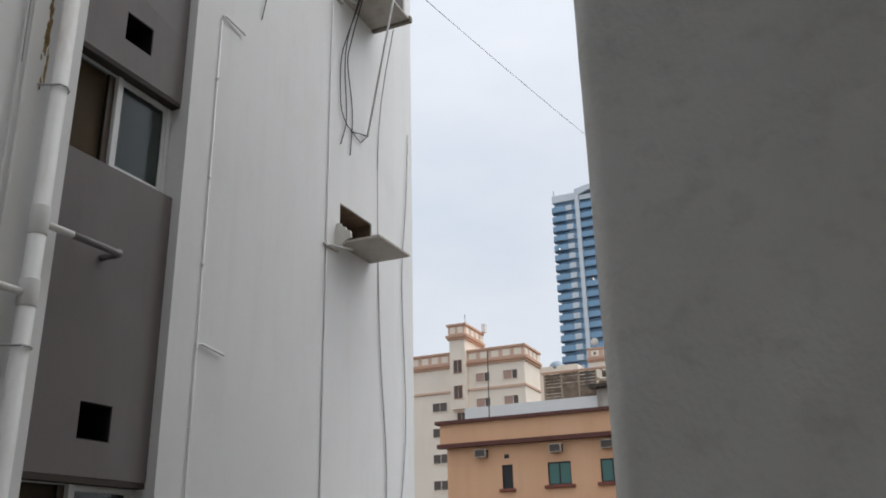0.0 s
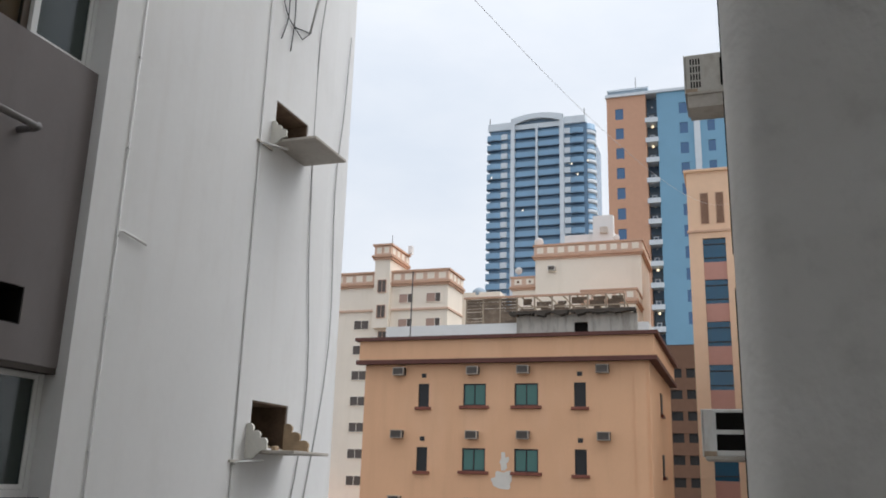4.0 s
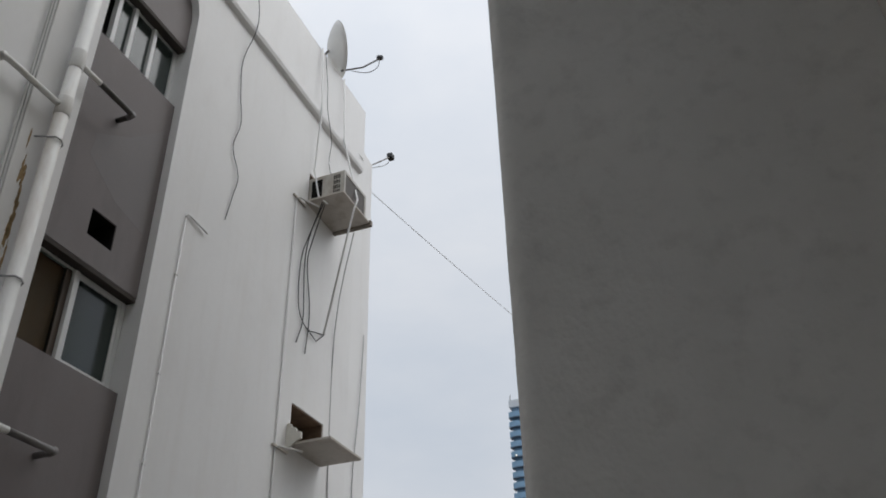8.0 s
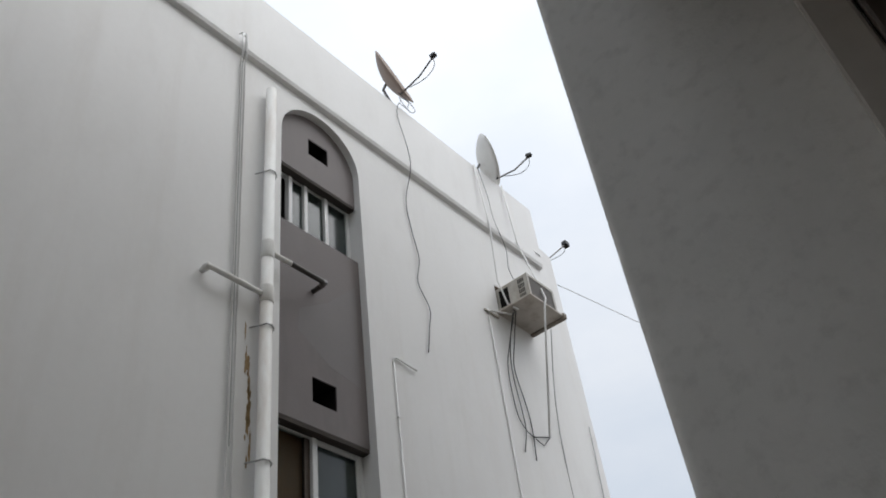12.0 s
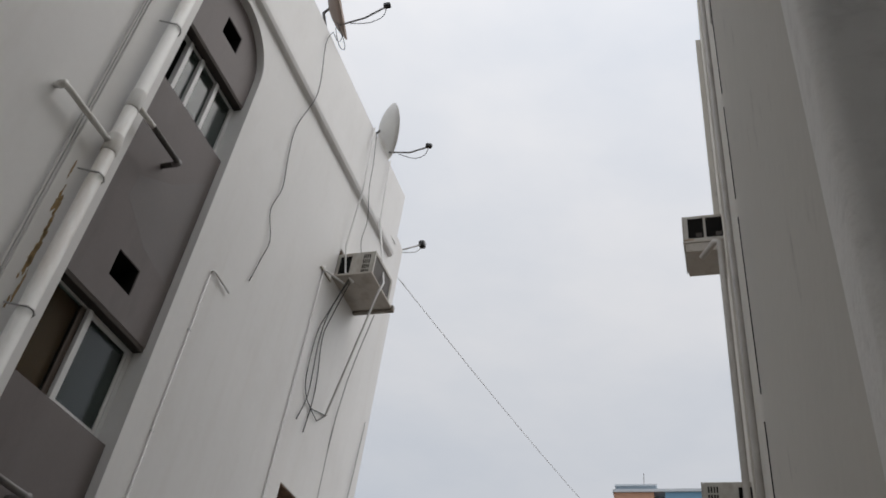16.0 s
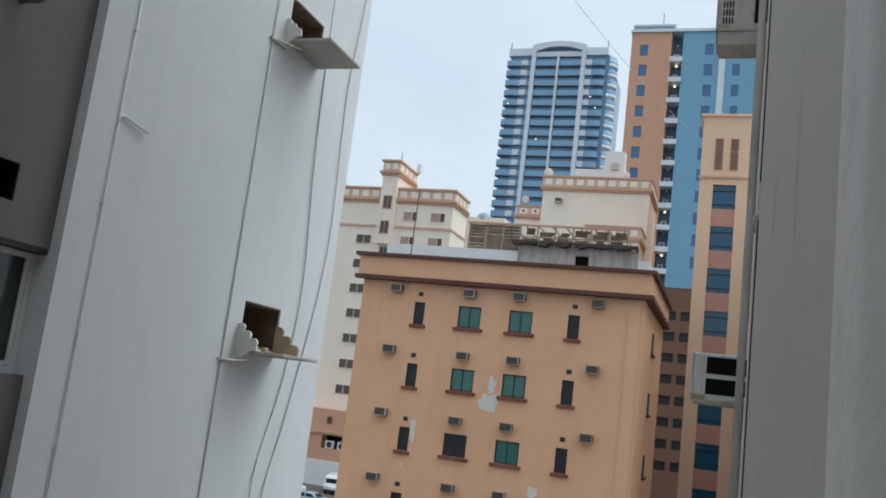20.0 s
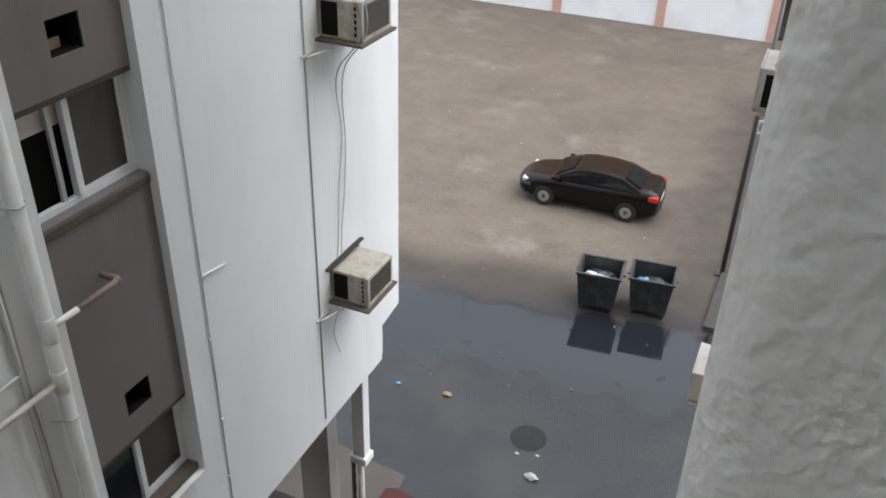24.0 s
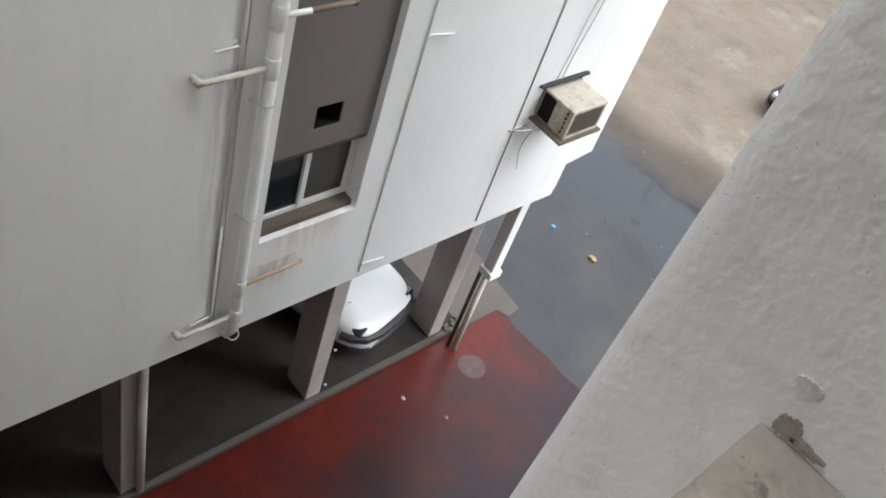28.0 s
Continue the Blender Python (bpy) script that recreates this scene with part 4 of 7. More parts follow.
for k in range(5):
    zl, zr = 16.72 - 3.11 * k, 17.24 - 3.13 * k
    for z, w in ((zr - 0.10, 0.20), (zl - 0.09, 0.18)):
        part("socket", tube([(0.085, 4.08, z), (0.085, 4.08, z + 0.012), (0.085, 4.08, z + w), (0.085, 4.08, z + w + 0.012)], [0.060, 0.064, 0.064, 0.060], 16), M_PIPE, pipe, smooth=True)
    for z in (zl - 0.35, zr + 1.0):
        part("bracket", tube([(0.0, 3.97, z), (0.085, 4.015, z), (0.145, 4.04, z), (0.152, 4.09, z), (0.12, 4.14, z), (0.0, 4.19, z)], 0.007, 6), M_CABLE_GREY, pipe)
    part("branch", tube([(0.085, 4.06, zl), (0.09, 3.50, zl), (0.08, 3.465, zl), (0.05, 3.45, zl), (-0.02, 3.45, zl)], 0.026, 10), M_PIPE if k < 2 else M_PIPE_OLD, pipe, smooth=True)
    part("elbow", tube([(0.10, 3.455, zl), (0.04, 3.45, zl)], 0.034, 10), M_PIPE if k < 2 else M_PIPE_OLD, pipe, smooth=True)
    if k < 4:
        part("branch", tube([(0.085, 4.10, zr), (0.09, 4.36, zr)], 0.026, 10), M_PIPE, pipe, smooth=True)
        part("branch", tube([(0.09, 4.36, zr), (0.085, 4.76, zr), (0.07, 4.79, zr), (0.04, 4.80, zr), (-0.10, 4.80, zr)], 0.026, 10), M_STEEL if k == 0 else M_PIPE_GREY if k < 3 else M_PIPE_BROWN, pipe, "weathered branch pipe", smooth=True)
        part("elbow", tube([(0.10, 4.785, zr), (0.03, 4.80, zr)], 0.032, 10), M_PIPE_GREY if k < 3 else M_PIPE_BROWN, pipe, smooth=True)
    else:
        part("branch", tube([(0.085, 4.10, zr), (0.085, 4.82, zr + 0.03)], 0.024, 10), M_RUST, pipe, "rust-stained branch pipe", smooth=True)
hooks = thing("conduit_hooks", "short white conduit stubs bent out of the wall", "pipe")
for z in (7.60, 4.32):
    part("stub", tube([(0.015, 3.84, z + 1.3), (0.015, 3.84, z + 0.05), (0.02, 3.82, z), (0.03, 3.60, z)], 0.012, 8), M_CABLE_WHITE, hooks, smooth=True)

twin = thing("conduit_pair", "two thin white conduits running down the facade", "pipe")
for dy in (0.0, 0.055):
    part("conduit", tube([(0.02, 3.66 + dy, 20.25), (0.09, 3.66 + dy, 20.2), (0.09, 3.67 + dy, 19.88), (0.022, 3.70 + dy, 19.78), (0.022, 3.80 + dy, 14.5), (0.022, 3.82 + dy, 4.1)], 0.010, 8), M_CABLE_WHITE, twin, smooth=True)

part("cable", tube([(0.10, 3.688, 20.2), (0.10, 3.695, 19.88), (0.014, 3.727, 19.78), (0.014, 3.812, 15.2)], 0.005, 6), M_CABLE_GREY, twin, "thin grey cable between the conduits")
drain = thing("condensate_pipe", "thin white condensate pipe with hooked stubs", "pipe")
part("pipe_run", tube([(0.012, 5.80, 16.80), (0.012, 5.80, 3.98)], 0.0075, 8), M_CABLE_WHITE, drain, smooth=True)
for z in (16.85, 13.67, 10.47, 7.27, 4.12):
    part("stub", tube([(0.012, 5.80, z - 0.06), (0.013, 5.81, z - 0.015), (0.016, 5.85, z), (0.026, 6.13, z - 0.04)], 0.0105, 8), M_CABLE_WHITE, drain, smooth=True)
    for dz in (0.7, 1.7, 2.5):
        part("clip", box(0.0, 0.024, 5.785, 5.815, z - dz - 0.008, z - dz + 0.008), M_CABLE_WHITE, drain)
drain2 = thing("condensate_pipe", "thin grey condensate pipe beside the cooling units", "pipe")
part("pipe_run", tube([(0.013, 7.72, 18.42), (0.010, 7.72, 4.0)], 0.009, 8), M_CABLE_LIGHT, drain2, smooth=True)
for lev, k in LEVELS.items():
    part("stub", tube([(0.02, 7.72, 11.93 + ST * k), (0.05, 7.73, 11.95 + ST * k), (0.16, 8.02, 11.97 + ST * k)], 0.013, 8), M_CABLE_LIGHT, drain2, smooth=True)


# ---- window cooling units ----
def cooler(name, label, x, y, z, turn, tone, depth=0.45, w=0.62, h=0.40, old=False, open_side=False):
    """A box cooling unit through a wall: casing, side louvres, rear coil grille; it looks along +x before it is turned."""
    t = thing(name, label, "air conditioner", "cooling units")
    part("casing", box(-0.1, depth, -w / 2, w / 2, 0.0, h, 0.012), tone, t)
    part("coil_frame", pierced("x", depth + 0.001, depth + 0.014, -w / 2, w / 2, 0.0, h, [(-w / 2 + 0.04, w / 2 - 0.04, 0.04, h - 0.04)]), tone, t)
    part("coil", box(depth - 0.004, depth + 0.006, -w / 2 + 0.04, w / 2 - 0.04, 0.04, h - 0.04), M_ACGRILL, t, "dirty brown coil fins")
    for s in (-1, 1):
        y0, y1 = s * (w / 2 + 0.0015) - 0.002, s * (w / 2 + 0.0015) + 0.002
        # openings and slots are flat near-black plates in place of inner shade
        if open_side:
            cells = {1: ((0.02, depth * 0.46, 0.05, h - 0.05), (depth * 0.52, depth - 0.05, 0.05, h - 0.05)), 2: ((0.03, depth - 0.11, 0.05, 0.185), (0.03, depth - 0.11, 0.225, h - 0.03)), 3: ((0.03, 0.15, 0.04, h - 0.05),)}
            for a, b, c, d in cells[open_side]:
                part("side_opening", box(a, b, y0, y1, c, d), M_DARK, t, "near-black plate for an open compartment")
                part("inner_plate", box(a + 0.02, a + 0.09, s * (w / 2 + 0.004) - 0.0015, s * (w / 2 + 0.004) + 0.0015, c + 0.01, c + 0.07), M_ACGRILL, t)
        elif old:
            for r in range(5):
                part("louvre", box(depth - 0.075, depth - 0.05, y0, y1, 0.05 + 0.065 * r, 0.09 + 0.065 * r), M_DARK, t)
            part("side_vent", box(0.0, depth * 0.42, y0, y1, 0.03, h - 0.03), M_DARK, t, "dirty dark side grille")
        else:
            part("side_opening", box(0.0, 0.15, y0, y1, 0.05, h - 0.06), M_DARK, t)
            for c in range(4):
                for r in range(4):
                    part("louvre", box(depth - 0.045 - 0.026 * c - 0.014, depth - 0.045 - 0.026 * c, y0, y1, 0.05 + 0.08 * r, 0.05 + 0.08 * r + 0.06), M_DARK, t)
    t.matrix_world = pose(x, y, z, 0, 0, turn)
    return t


def shelf(y0, y1, z, depth, label, sides, board=M_SHELF):
    t = thing("unit_shelf", label, "shelf", "shelves for cooling units")
    part("board", box(-0.02, depth, y0, y1, z - 0.03, z, 0.006), board, t)
    for s in sides:
        part("ledger", box(0.0, 0.025, y0 - 0.30, y0, z - 0.125, z - 0.10, 0.004), M_SHELF, t)
    return t


def scallop(y, low):
    """A cut foam side piece with a lobed edge."""
    pts = [(0.0, low)]
    for a in range(3):
        cx, cz = 0.035 + 0.10 * a, 0.20 - 0.085 * a
        for k in range(7):
            ang = math.radians(125 - 26 * k)
            pts.append((max(0.0, cx + 0.062 * math.cos(ang)), cz + 0.055 * math.sin(ang)))
    pts += [(0.30, -0.05)] + ([(0.22, -0.07), (0.10, low)] if low < -0.1 else [])
    bm = prism(pts, "y", y, y + 0.03)
    bmesh.ops.triangulate(bm, faces=[f for f in bm.faces if len(f.verts) > 4])
    return bm


for lev, k in LEVELS.items():
    z = 12.07 + ST * k
    part("hole_lining", pierced("x", -0.66, -0.012, 8.001, 8.719, z + 0.031, z + 0.479, [(8.02, 8.70, z + 0.045, z + 0.462)]), M_HOLE, white)
    part("hole_back", box(-0.70, -0.662, 7.92, 8.80, z - 0.05, z + 0.56), M_HOLE, white)
    if lev in "BC":
        sh = shelf(7.96, 8.70, z, 0.52, "pale empty shelf under a broken-out hole", (1,))
        part("side_piece", scallop(7.93, -0.17), M_FOAM, sh, "white lobed foam side piece")
        q = 0.62 if lev == "B" else 0.80
        sh.children[-1].matrix_basis = Matrix.Translation((0.0, 0.0, z + 0.05)) @ Matrix.Diagonal((q, 1.0, q, 1.0))
        part("side_piece", scallop(8.665, -0.035), M_FOAM_TAN, sh, "tan lobed foam side piece")
        sh.children[-1].location = (0.0, 0.0, z + 0.04)
        bm = bmesh.new()
        rng = random.Random(k + 9)
        for i in range(7):
            yy, xx = rng.uniform(8.0, 8.6), rng.uniform(-0.28, 0.10)
            s = rng.uniform(0.03, 0.07)
            add_box(bm, xx, xx + s, yy, yy + s * 1.3, z + 0.001, z + 0.001 + s, 0.01)
        tagged(finish(bm, "rubble", M_FOAM_TAN), "broken foam and mortar lumps lying in the hole", "rubble", kind="stuff")
    else:
        sh = shelf(7.94, 8.70, z, 0.54, "weathered shelf board carrying a cooling unit", (1,), M_SHELF if lev == "A" else M_SILLBROWN)
        if lev == "A":
            part("end_bar", box(0.0, 0.56, 8.68, 8.74, z - 0.06, z + 0.02, 0.005), M_CONC, sh)
        cooler("window_cooler", "beige box cooling unit on a shelf in the white wall" if lev == "A" else "rusty beige box cooling unit on a shelf in the white wall", 0.03, 8.34, z + 0.001, 0, M_ACBODY if lev == "A" else M_ACOLD, old=lev != "A")
        if lev != "A":
            part("lintel", box(0.0, 0.05, 7.90, 8.75, z + 0.45, z + 0.475), M_BLACK, sh)

# ---- own building ----
XE, YA, XR = 4.548, 0.842, 4.60
XW = 4.66
Z_SILL, Z_HEAD = 11.25, 12.94
tagged(finish(box(XW, XE + 0.42, 2.02, 9.4, 0.0, 23.6, 0.004), "wall_own", M_OWN), "off-white painted outer wall of the near building", "wall", kind="structure")
tagged(finish(box(XE + 0.002, XE + 0.42, YA + 0.06, 2.012, 0.0, 23.6, 0.004), "wall_pier", M_OWN), "off-white painted pier beside the open window", "wall", kind="structure")


def rough_jamb():
    """The corner of the pier, uneven as a hand-trowelled plaster edge is."""
    bm = bmesh.new()
    r = 0.012
    sect = [(XE, YA + 0.062)] + [(XE, YA + 0.055 - 0.0065 * i) for i in range(7)]
    sect += [(XE + r - r * math.cos(a), YA + r - r * math.sin(a)) for a in [math.pi / 2 * k / 5 for k in range(6)]]
    sect += [(XE + 0.017 + 0.005 * i, YA) for i in range(81)]
    nrm = []
    for i, p in enumerate(sect):
        a, b = sect[max(i - 1, 0)], sect[min(i + 1, len(sect) - 1)]
        d = Vector((b[0] - a[0], b[1] - a[1])).normalized()
        nrm.append((-abs(d.y), -abs(d.x)))
    rows = []
    z = 9.6
    while z < 15.0:
        row = []
        for (x, y), (nx, ny) in zip(sect, nrm):
            q = Vector((x, y, z))
            h = 0.0007 * noise.noise(q * 6) + 0.0009 * noise.noise(q * 21) + 0.0008 * noise.noise(q * 55)
            # rougher, lumpier plaster in the lower part above the sill
            f = min(1.0, max(0.0, (11.95 + 0.1 * noise.noise(q * 4) - z) / 0.35))
            h += f * (0.0005 * noise.noise(q * 13) + 0.0004 * max(0.0, noise.noise(q * 34) - 0.12))
            if y > YA + 0.006:
                h *= 0.15 if y < YA + 0.05 else 0.0
            row.append(bm.verts.new((x + nx * h, y + ny * h, z)))
        rows.append(row)
        z += 0.0055 if 11.15 < z < 11.9 else 0.011
    for u, w in zip(rows, rows[1:]):
        for k in range(len(sect) - 1):
            bm.faces.new((u[k], u[k + 1], w[k + 1], w[k]))
    bmesh.ops.recalc_face_normals(bm, faces=bm.faces)
    return bm


tagged(finish(rough_jamb(), "window_jamb", M_NEAR, smooth=True), "rough trowelled white plaster jamb of the open window", "wall", kind="structure")
tagged(finish(box(XE + 0.02, XE + 0.42, YA + 0.02, YA + 0.058, 0.0, 9.62), "wall_pier_lower", M_OWN), "off-white painted pier below the window", "wall", kind="structure")
tagged(finish(box(XE + 0.02, XE + 0.42, YA + 0.02, YA + 0.058, 14.98, 23.6), "wall_pier_upper", M_OWN), "off-white painted pier above the window", "wall", kind="structure")


def bare_sill():
    bm = bmesh.new()
    xs, ys = [XR + 0.012 * i for i in range(28)], [YA - 0.012 * i for i in range(60)]
    g = [[bm.verts.new((x + (0.0015 * noise.noise((y * 70, 3, 1)) if i == 0 else 0), y, Z_SILL + 0.0012 * noise.noise((x * 60, y * 60, 2)) - (0.002 if i == 0 else 0))) for y in ys] for i, x in enumerate(xs)]
    for i in range(len(xs) - 1):
        for j in range(len(ys) - 1):
            bm.faces.new((g[i][j], g[i][j + 1], g[i + 1][j + 1], g[i + 1][j]))
    for j in range(len(ys) - 1):
        a, b = g[0][j], g[0][j + 1]
        c, d = bm.verts.new((b.co.x, b.co.y, Z_SILL - 0.3)), bm.verts.new((a.co.x, a.co.y, Z_SILL - 0.3))
        bm.faces.new((a, d, c, b))
    bmesh.ops.recalc_face_normals(bm, faces=bm.faces)
    return bm


sill = tagged(finish(bare_sill(), "window_sill", M_SILL, smooth=True), "bare crumbling concrete window sill", "sill", kind="structure")


def smear(u, v, w, h, turn, seed, lo, hi):
    """An irregular blot against the jamb."""
    pts = []
    for k in range(64):
        a = k * math.tau / 64
        r = 0.85 + 0.40 * noise.noise((math.cos(a) * 1.5, math.sin(a) * 1.5, seed)) + 0.22 * noise.noise((math.cos(a) * 5, math.sin(a) * 5, seed))
        p, q = w * r * math.cos(a), h * r * math.sin(a)
        pts.append((u + p * math.cos(turn) - q * math.sin(turn), v + p * math.sin(turn) + q * math.cos(turn)))
    bm = prism(pts, "y", lo, hi)
    bmesh.ops.triangulate(bm, faces=[f for f in bm.faces if len(f.verts) > 4])
    return bm


M_MORTAR = mat("bare_grey_mortar", (0.31, 0.27, 0.235), 0.9, var=0.25, scale=200, fine=900, bump=0.5, dist=0.0006, stain=[((0.10, 0.08, 0.065), 0.6, 400, 1)])
M_RUBBED = mat("rubbed_grey_plaster", (0.67, 0.655, 0.625), 0.85, var=0.2, scale=150, fine=700, bump=0.5, dist=0.0006, stain=[((0.74, 0.72, 0.69), 0.9, 320, 1)])
for u, v, w, h, turn, sd in ((4.6065, 11.2540, 0.0048, 0.0044, 0.4, 1.0), (4.6135, 11.2525, 0.0060, 0.0016, 0.02, 2.0)):
    part("mortar_patch", smear(u, v, w, h, turn, sd, YA - 0.0009, YA + 0.001), M_MORTAR, sill, "bare grey mortar at the corner of the sill")
part("rubbed_patch", smear(4.6025, 11.2690, 0.0050, 0.0036, 0.5, 5.0, YA - 0.0008, YA + 0.001), M_RUBBED, sill, "rubbed grey spot on the plaster")
tagged(finish(box(XR, XR + 0.33, -1.6, YA, 0.0, Z_SILL - 0.31), "wall_below_window", M_OWN), "off-white wall below the open window", "wall", kind="structure")
tagged(finish(box(XR, XR + 0.33, -1.6, 0.13, Z_SILL - 0.31, Z_SILL - 0.01), "wall_sill_side", M_OWN), "off-white wall below the open window", "wall", kind="structure")
# the whole block takes the dark brown of its underside
tagged(finish(box(XR + 0.04, XR + 0.37, -1.6, YA, Z_HEAD, 23.6, 0.004), "wall_above_window", M_SOFFIT), "dark brown lintel over the open window", "wall", kind="structure")
tagged(finish(box(XE, XE + 0.42, -10, -1.602, 0.0, 23.6), "wall_own_south", M_OWN), "off-white painted outer wall of the near building", "wall", kind="structure")
win = tagged(new("window_1"), "open window with a dark aluminium frame", "window", kind="structure")
part("window_frame", box(XE + 0.26, XE + 0.30, YA - 0.035, YA - 0.012, Z_SILL + 0.01, Z_HEAD - 0.002, 0.004), M_SHELF, win)
part("window_frame", box(XE + 0.302, XE + 0.36, YA - 0.05, YA - 0.012, Z_SILL + 0.01, Z_HEAD - 0.002, 0.004), M_FRAMEBROWN, win)
part("window_frame", box(XE + 0.27, XE + 0.40, -1.6, YA - 0.052, Z_HEAD - 0.06, Z_HEAD - 0.004, 0.004), M_FRAMEBROWN, win)
# unseen wall added to block the southern sky and darken the window jamb
tagged(finish(box(-12, 12, -15.2, -14.01, 0.0, 21.0), "wall_alley_end", M_OWN), "unseen plain wall added to block the sky at the alley end", "wall", kind="structure")
# unseen run of wall added to reach the blocked alley end
tagged(finish(box(XE, XE + 0.42, -14.005, -10.002, 0.0, 23.6), "wall_own_far", M_OWN), "off-white painted outer wall of the near building", "wall", kind="structure")
# room behind the window, unseen; its dark brown keeps bounced light off the jamb
tagged(finish(box(XE + 0.42, 8.0, YA + 0.30, YA + 0.42, 9.9, 13.3), "wall_room_north", M_ROOM), "plain painted room wall", "wall", kind="structure")
tagged(finish(box(XE + 0.42, 8.0, -1.75, -1.61, 9.9, 13.3), "wall_room_south", M_ROOM), "plain painted room wall", "wall", kind="structure")
tagged(finish(box(8.0, 8.1, -1.75, YA + 0.42, 9.9, 13.3), "wall_room_east", M_ROOM), "plain painted room wall", "wall", kind="structure")
tagged(finish(box(XE + 0.34, 8.1, -1.75, YA + 0.42, 13.3, 13.4), "ceiling", M_ROOM), "plain painted room ceiling", "ceiling", kind="structure")
tagged(finish(box(XE + 0.42, 8.1, -1.75, YA + 0.42, 9.8, 9.9), "floor", M_PARK), "plain room floor", "floor", kind="structure")
tagged(finish(box(XE + 0.42, 12, -10, 9.4, 23.4, 23.6), "roof_own", M_ROOFGREY), "flat roof of the near building", "roof", kind="structure")
tagged(finish(box(XE + 0.42, 12, 9.2, 9.4, 0.0, 23.4), "wall_own_end", M_OWN), "off-white end wall of the near building", "wall", kind="structure")

bm = bmesh.new()
rng = random.Random(31)
z = 9.5
while z < 19.0:
    n = rng.uniform(0.04, 0.22)
    w = rng.choice((0.0012, 0.002, 0.003, 0.007))
    add_box(bm, XE + 0.0, XE + 0.004, 2.0125 - w + rng.uniform(-0.002, 0.0), 2.0135, z, z + n)
    z += n + rng.choice((0.0, 0.0, 0.01, 0.06))
tagged(finish(bm, "wall_joint", M_DARK), "dark broken joint between pier and wall", "wall", kind="structure")

tagged(finish(box(4.588, XW - 0.001, 9.14, 9.4, 0.0, 23.6, 0.006), "wall_corner_strip", M_OWN), "off-white painted corner strip of the near building", "wall", kind="structure")
tagged(finish(box(4.628, XW - 0.001, 6.6, 6.9, 0.0, 23.6, 0.006), "wall_strip", M_OWN), "off-white painted flat strip on the near building's wall", "wall", kind="structure")
own_pipe = thing("wall_pipe", "grey painted pipe on the near building's wall", "pipe")
part("pipe_run", tube([(XW - 0.030, 5.2, 0.2), (XW - 0.030, 5.2, 23.5)], 0.022, 10), M_OWNPIPE, own_pipe, smooth=True)
part("elbow", tube([(XW - 0.03, 5.2, 12.95), (XW - 0.06, 5.2, 12.95), (XW - 0.066, 5.2, 12.93), (XW - 0.066, 5.2, 12.86)], 0.011, 8), M_OWNPIPE, own_pipe, smooth=True)
part("elbow", tube([(XW - 0.03, 3.4, 16.3), (XW - 0.05, 3.4, 16.3), (XW - 0.05, 3.4, 16.1)], 0.008, 8), M_OWNPIPE, own_pipe, smooth=True)
own_pipe2 = thing("wall_pipe", "thin grey conduit on the near building's wall", "pipe")
part("pipe_run", tube([(XW - 0.014, 3.4, 0.2), (XW - 0.014, 3.4, 23.5)], 0.012, 8), M_OWNPIPE, own_pipe2, smooth=True)
own_pipe3 = thing("wall_pipe", "grey painted drain pipe below the near cooling units", "pipe")
part("pipe_run", tube([(XW - 0.055, 8.15, 0.2), (XW - 0.055, 8.15, 18.6), (XW - 0.10, 8.2, 18.66), (XW - 0.26, 8.4, 18.6)], 0.035, 10), M_OWNPIPE, own_pipe3, smooth=True)
for k, lab, tone, mode in ((2, "beige box cooling unit with two rear openings", M_ACBODY, 1), (1, "beige box cooling unit with slotted side", M_ACBODY, 0), (0, "rust-stained white cooling unit with open compartments", M_PIPE, 2), (-1, "rusty beige cooling unit with a dark open side", M_SHELF, 1), (-2, "rust-stained pale cooling unit on the near wall", M_ACCREAM, 3)):
    z = 12.10 + 3.4 * k
    c = cooler("window_cooler", lab, XW + 0.03, 8.75, z, 180, tone, depth=0.47, w=0.60, open_side=mode)
    part("rust_stain", box(0.36, 0.474, 0.21, 0.3035, -0.004, 0.045, 0.01), M_RUST, c, "orange rust at the corner")
    for i in range(2):
        part("top_slot", box(0.16 + 0.13 * i, 0.24 + 0.13 * i, 0.10, 0.22, 0.399, 0.403), M_ACGRILL, c)
    t = thing("unit_shelf", "pale sheet-metal tray under a cooling unit", "shelf", "shelves for cooling units")
    part("tray", box(XW - 0.43, XW, 8.43, 9.07, z - 0.03, z - 0.001, 0.004), M_SHELF, t)
    if k > 0:
        part("tray_skirt", box(XW - 0.43, XW, 8.44, 8.46, z - 0.16, z - 0.031, 0.004), M_SHELF, t)

# ---- cables and aerials ----
def cable(label, pts, r, m, name="cable"):
    return tagged(finish(tube(pts, r, 6), name, m, smooth=True), label, "cable")


def smooth_line(pts, per=4):
    """Catmull-Rom points through a line."""
    pts = [Vector(p) for p in pts]
    out = []
    for i in range(len(pts) - 1):
        p0, p1, p2, p3 = pts[max(i - 1, 0)], pts[i], pts[i + 1], pts[min(i + 2, len(pts) - 1)]
        for s in range(per):
            t = s / per
            out.append(0.5 * ((2 * p1) + (p2 - p0) * t + (2 * p0 - 5 * p1 + 4 * p2 - p3) * t * t + (3 * p1 - p0 - 3 * p2 + p3) * t ** 3))
    out.append(pts[-1])
    return out


cable("loose black cable hanging down the white wall", smooth_line([(0.05, 6.36, 21.29), (0.02, 6.33, 21.0), (0.09, 6.40, 20.1), (0.02, 6.30, 19.4), (0.02, 6.34, 18.9), (0.02, 6.42, 18.5), (0.02, 6.34, 18.1), (0.02, 6.50, 17.80), (0.02, 6.45, 17.5), (0.02, 6.38, 17.15)]), 0.0055, M_CABLE)
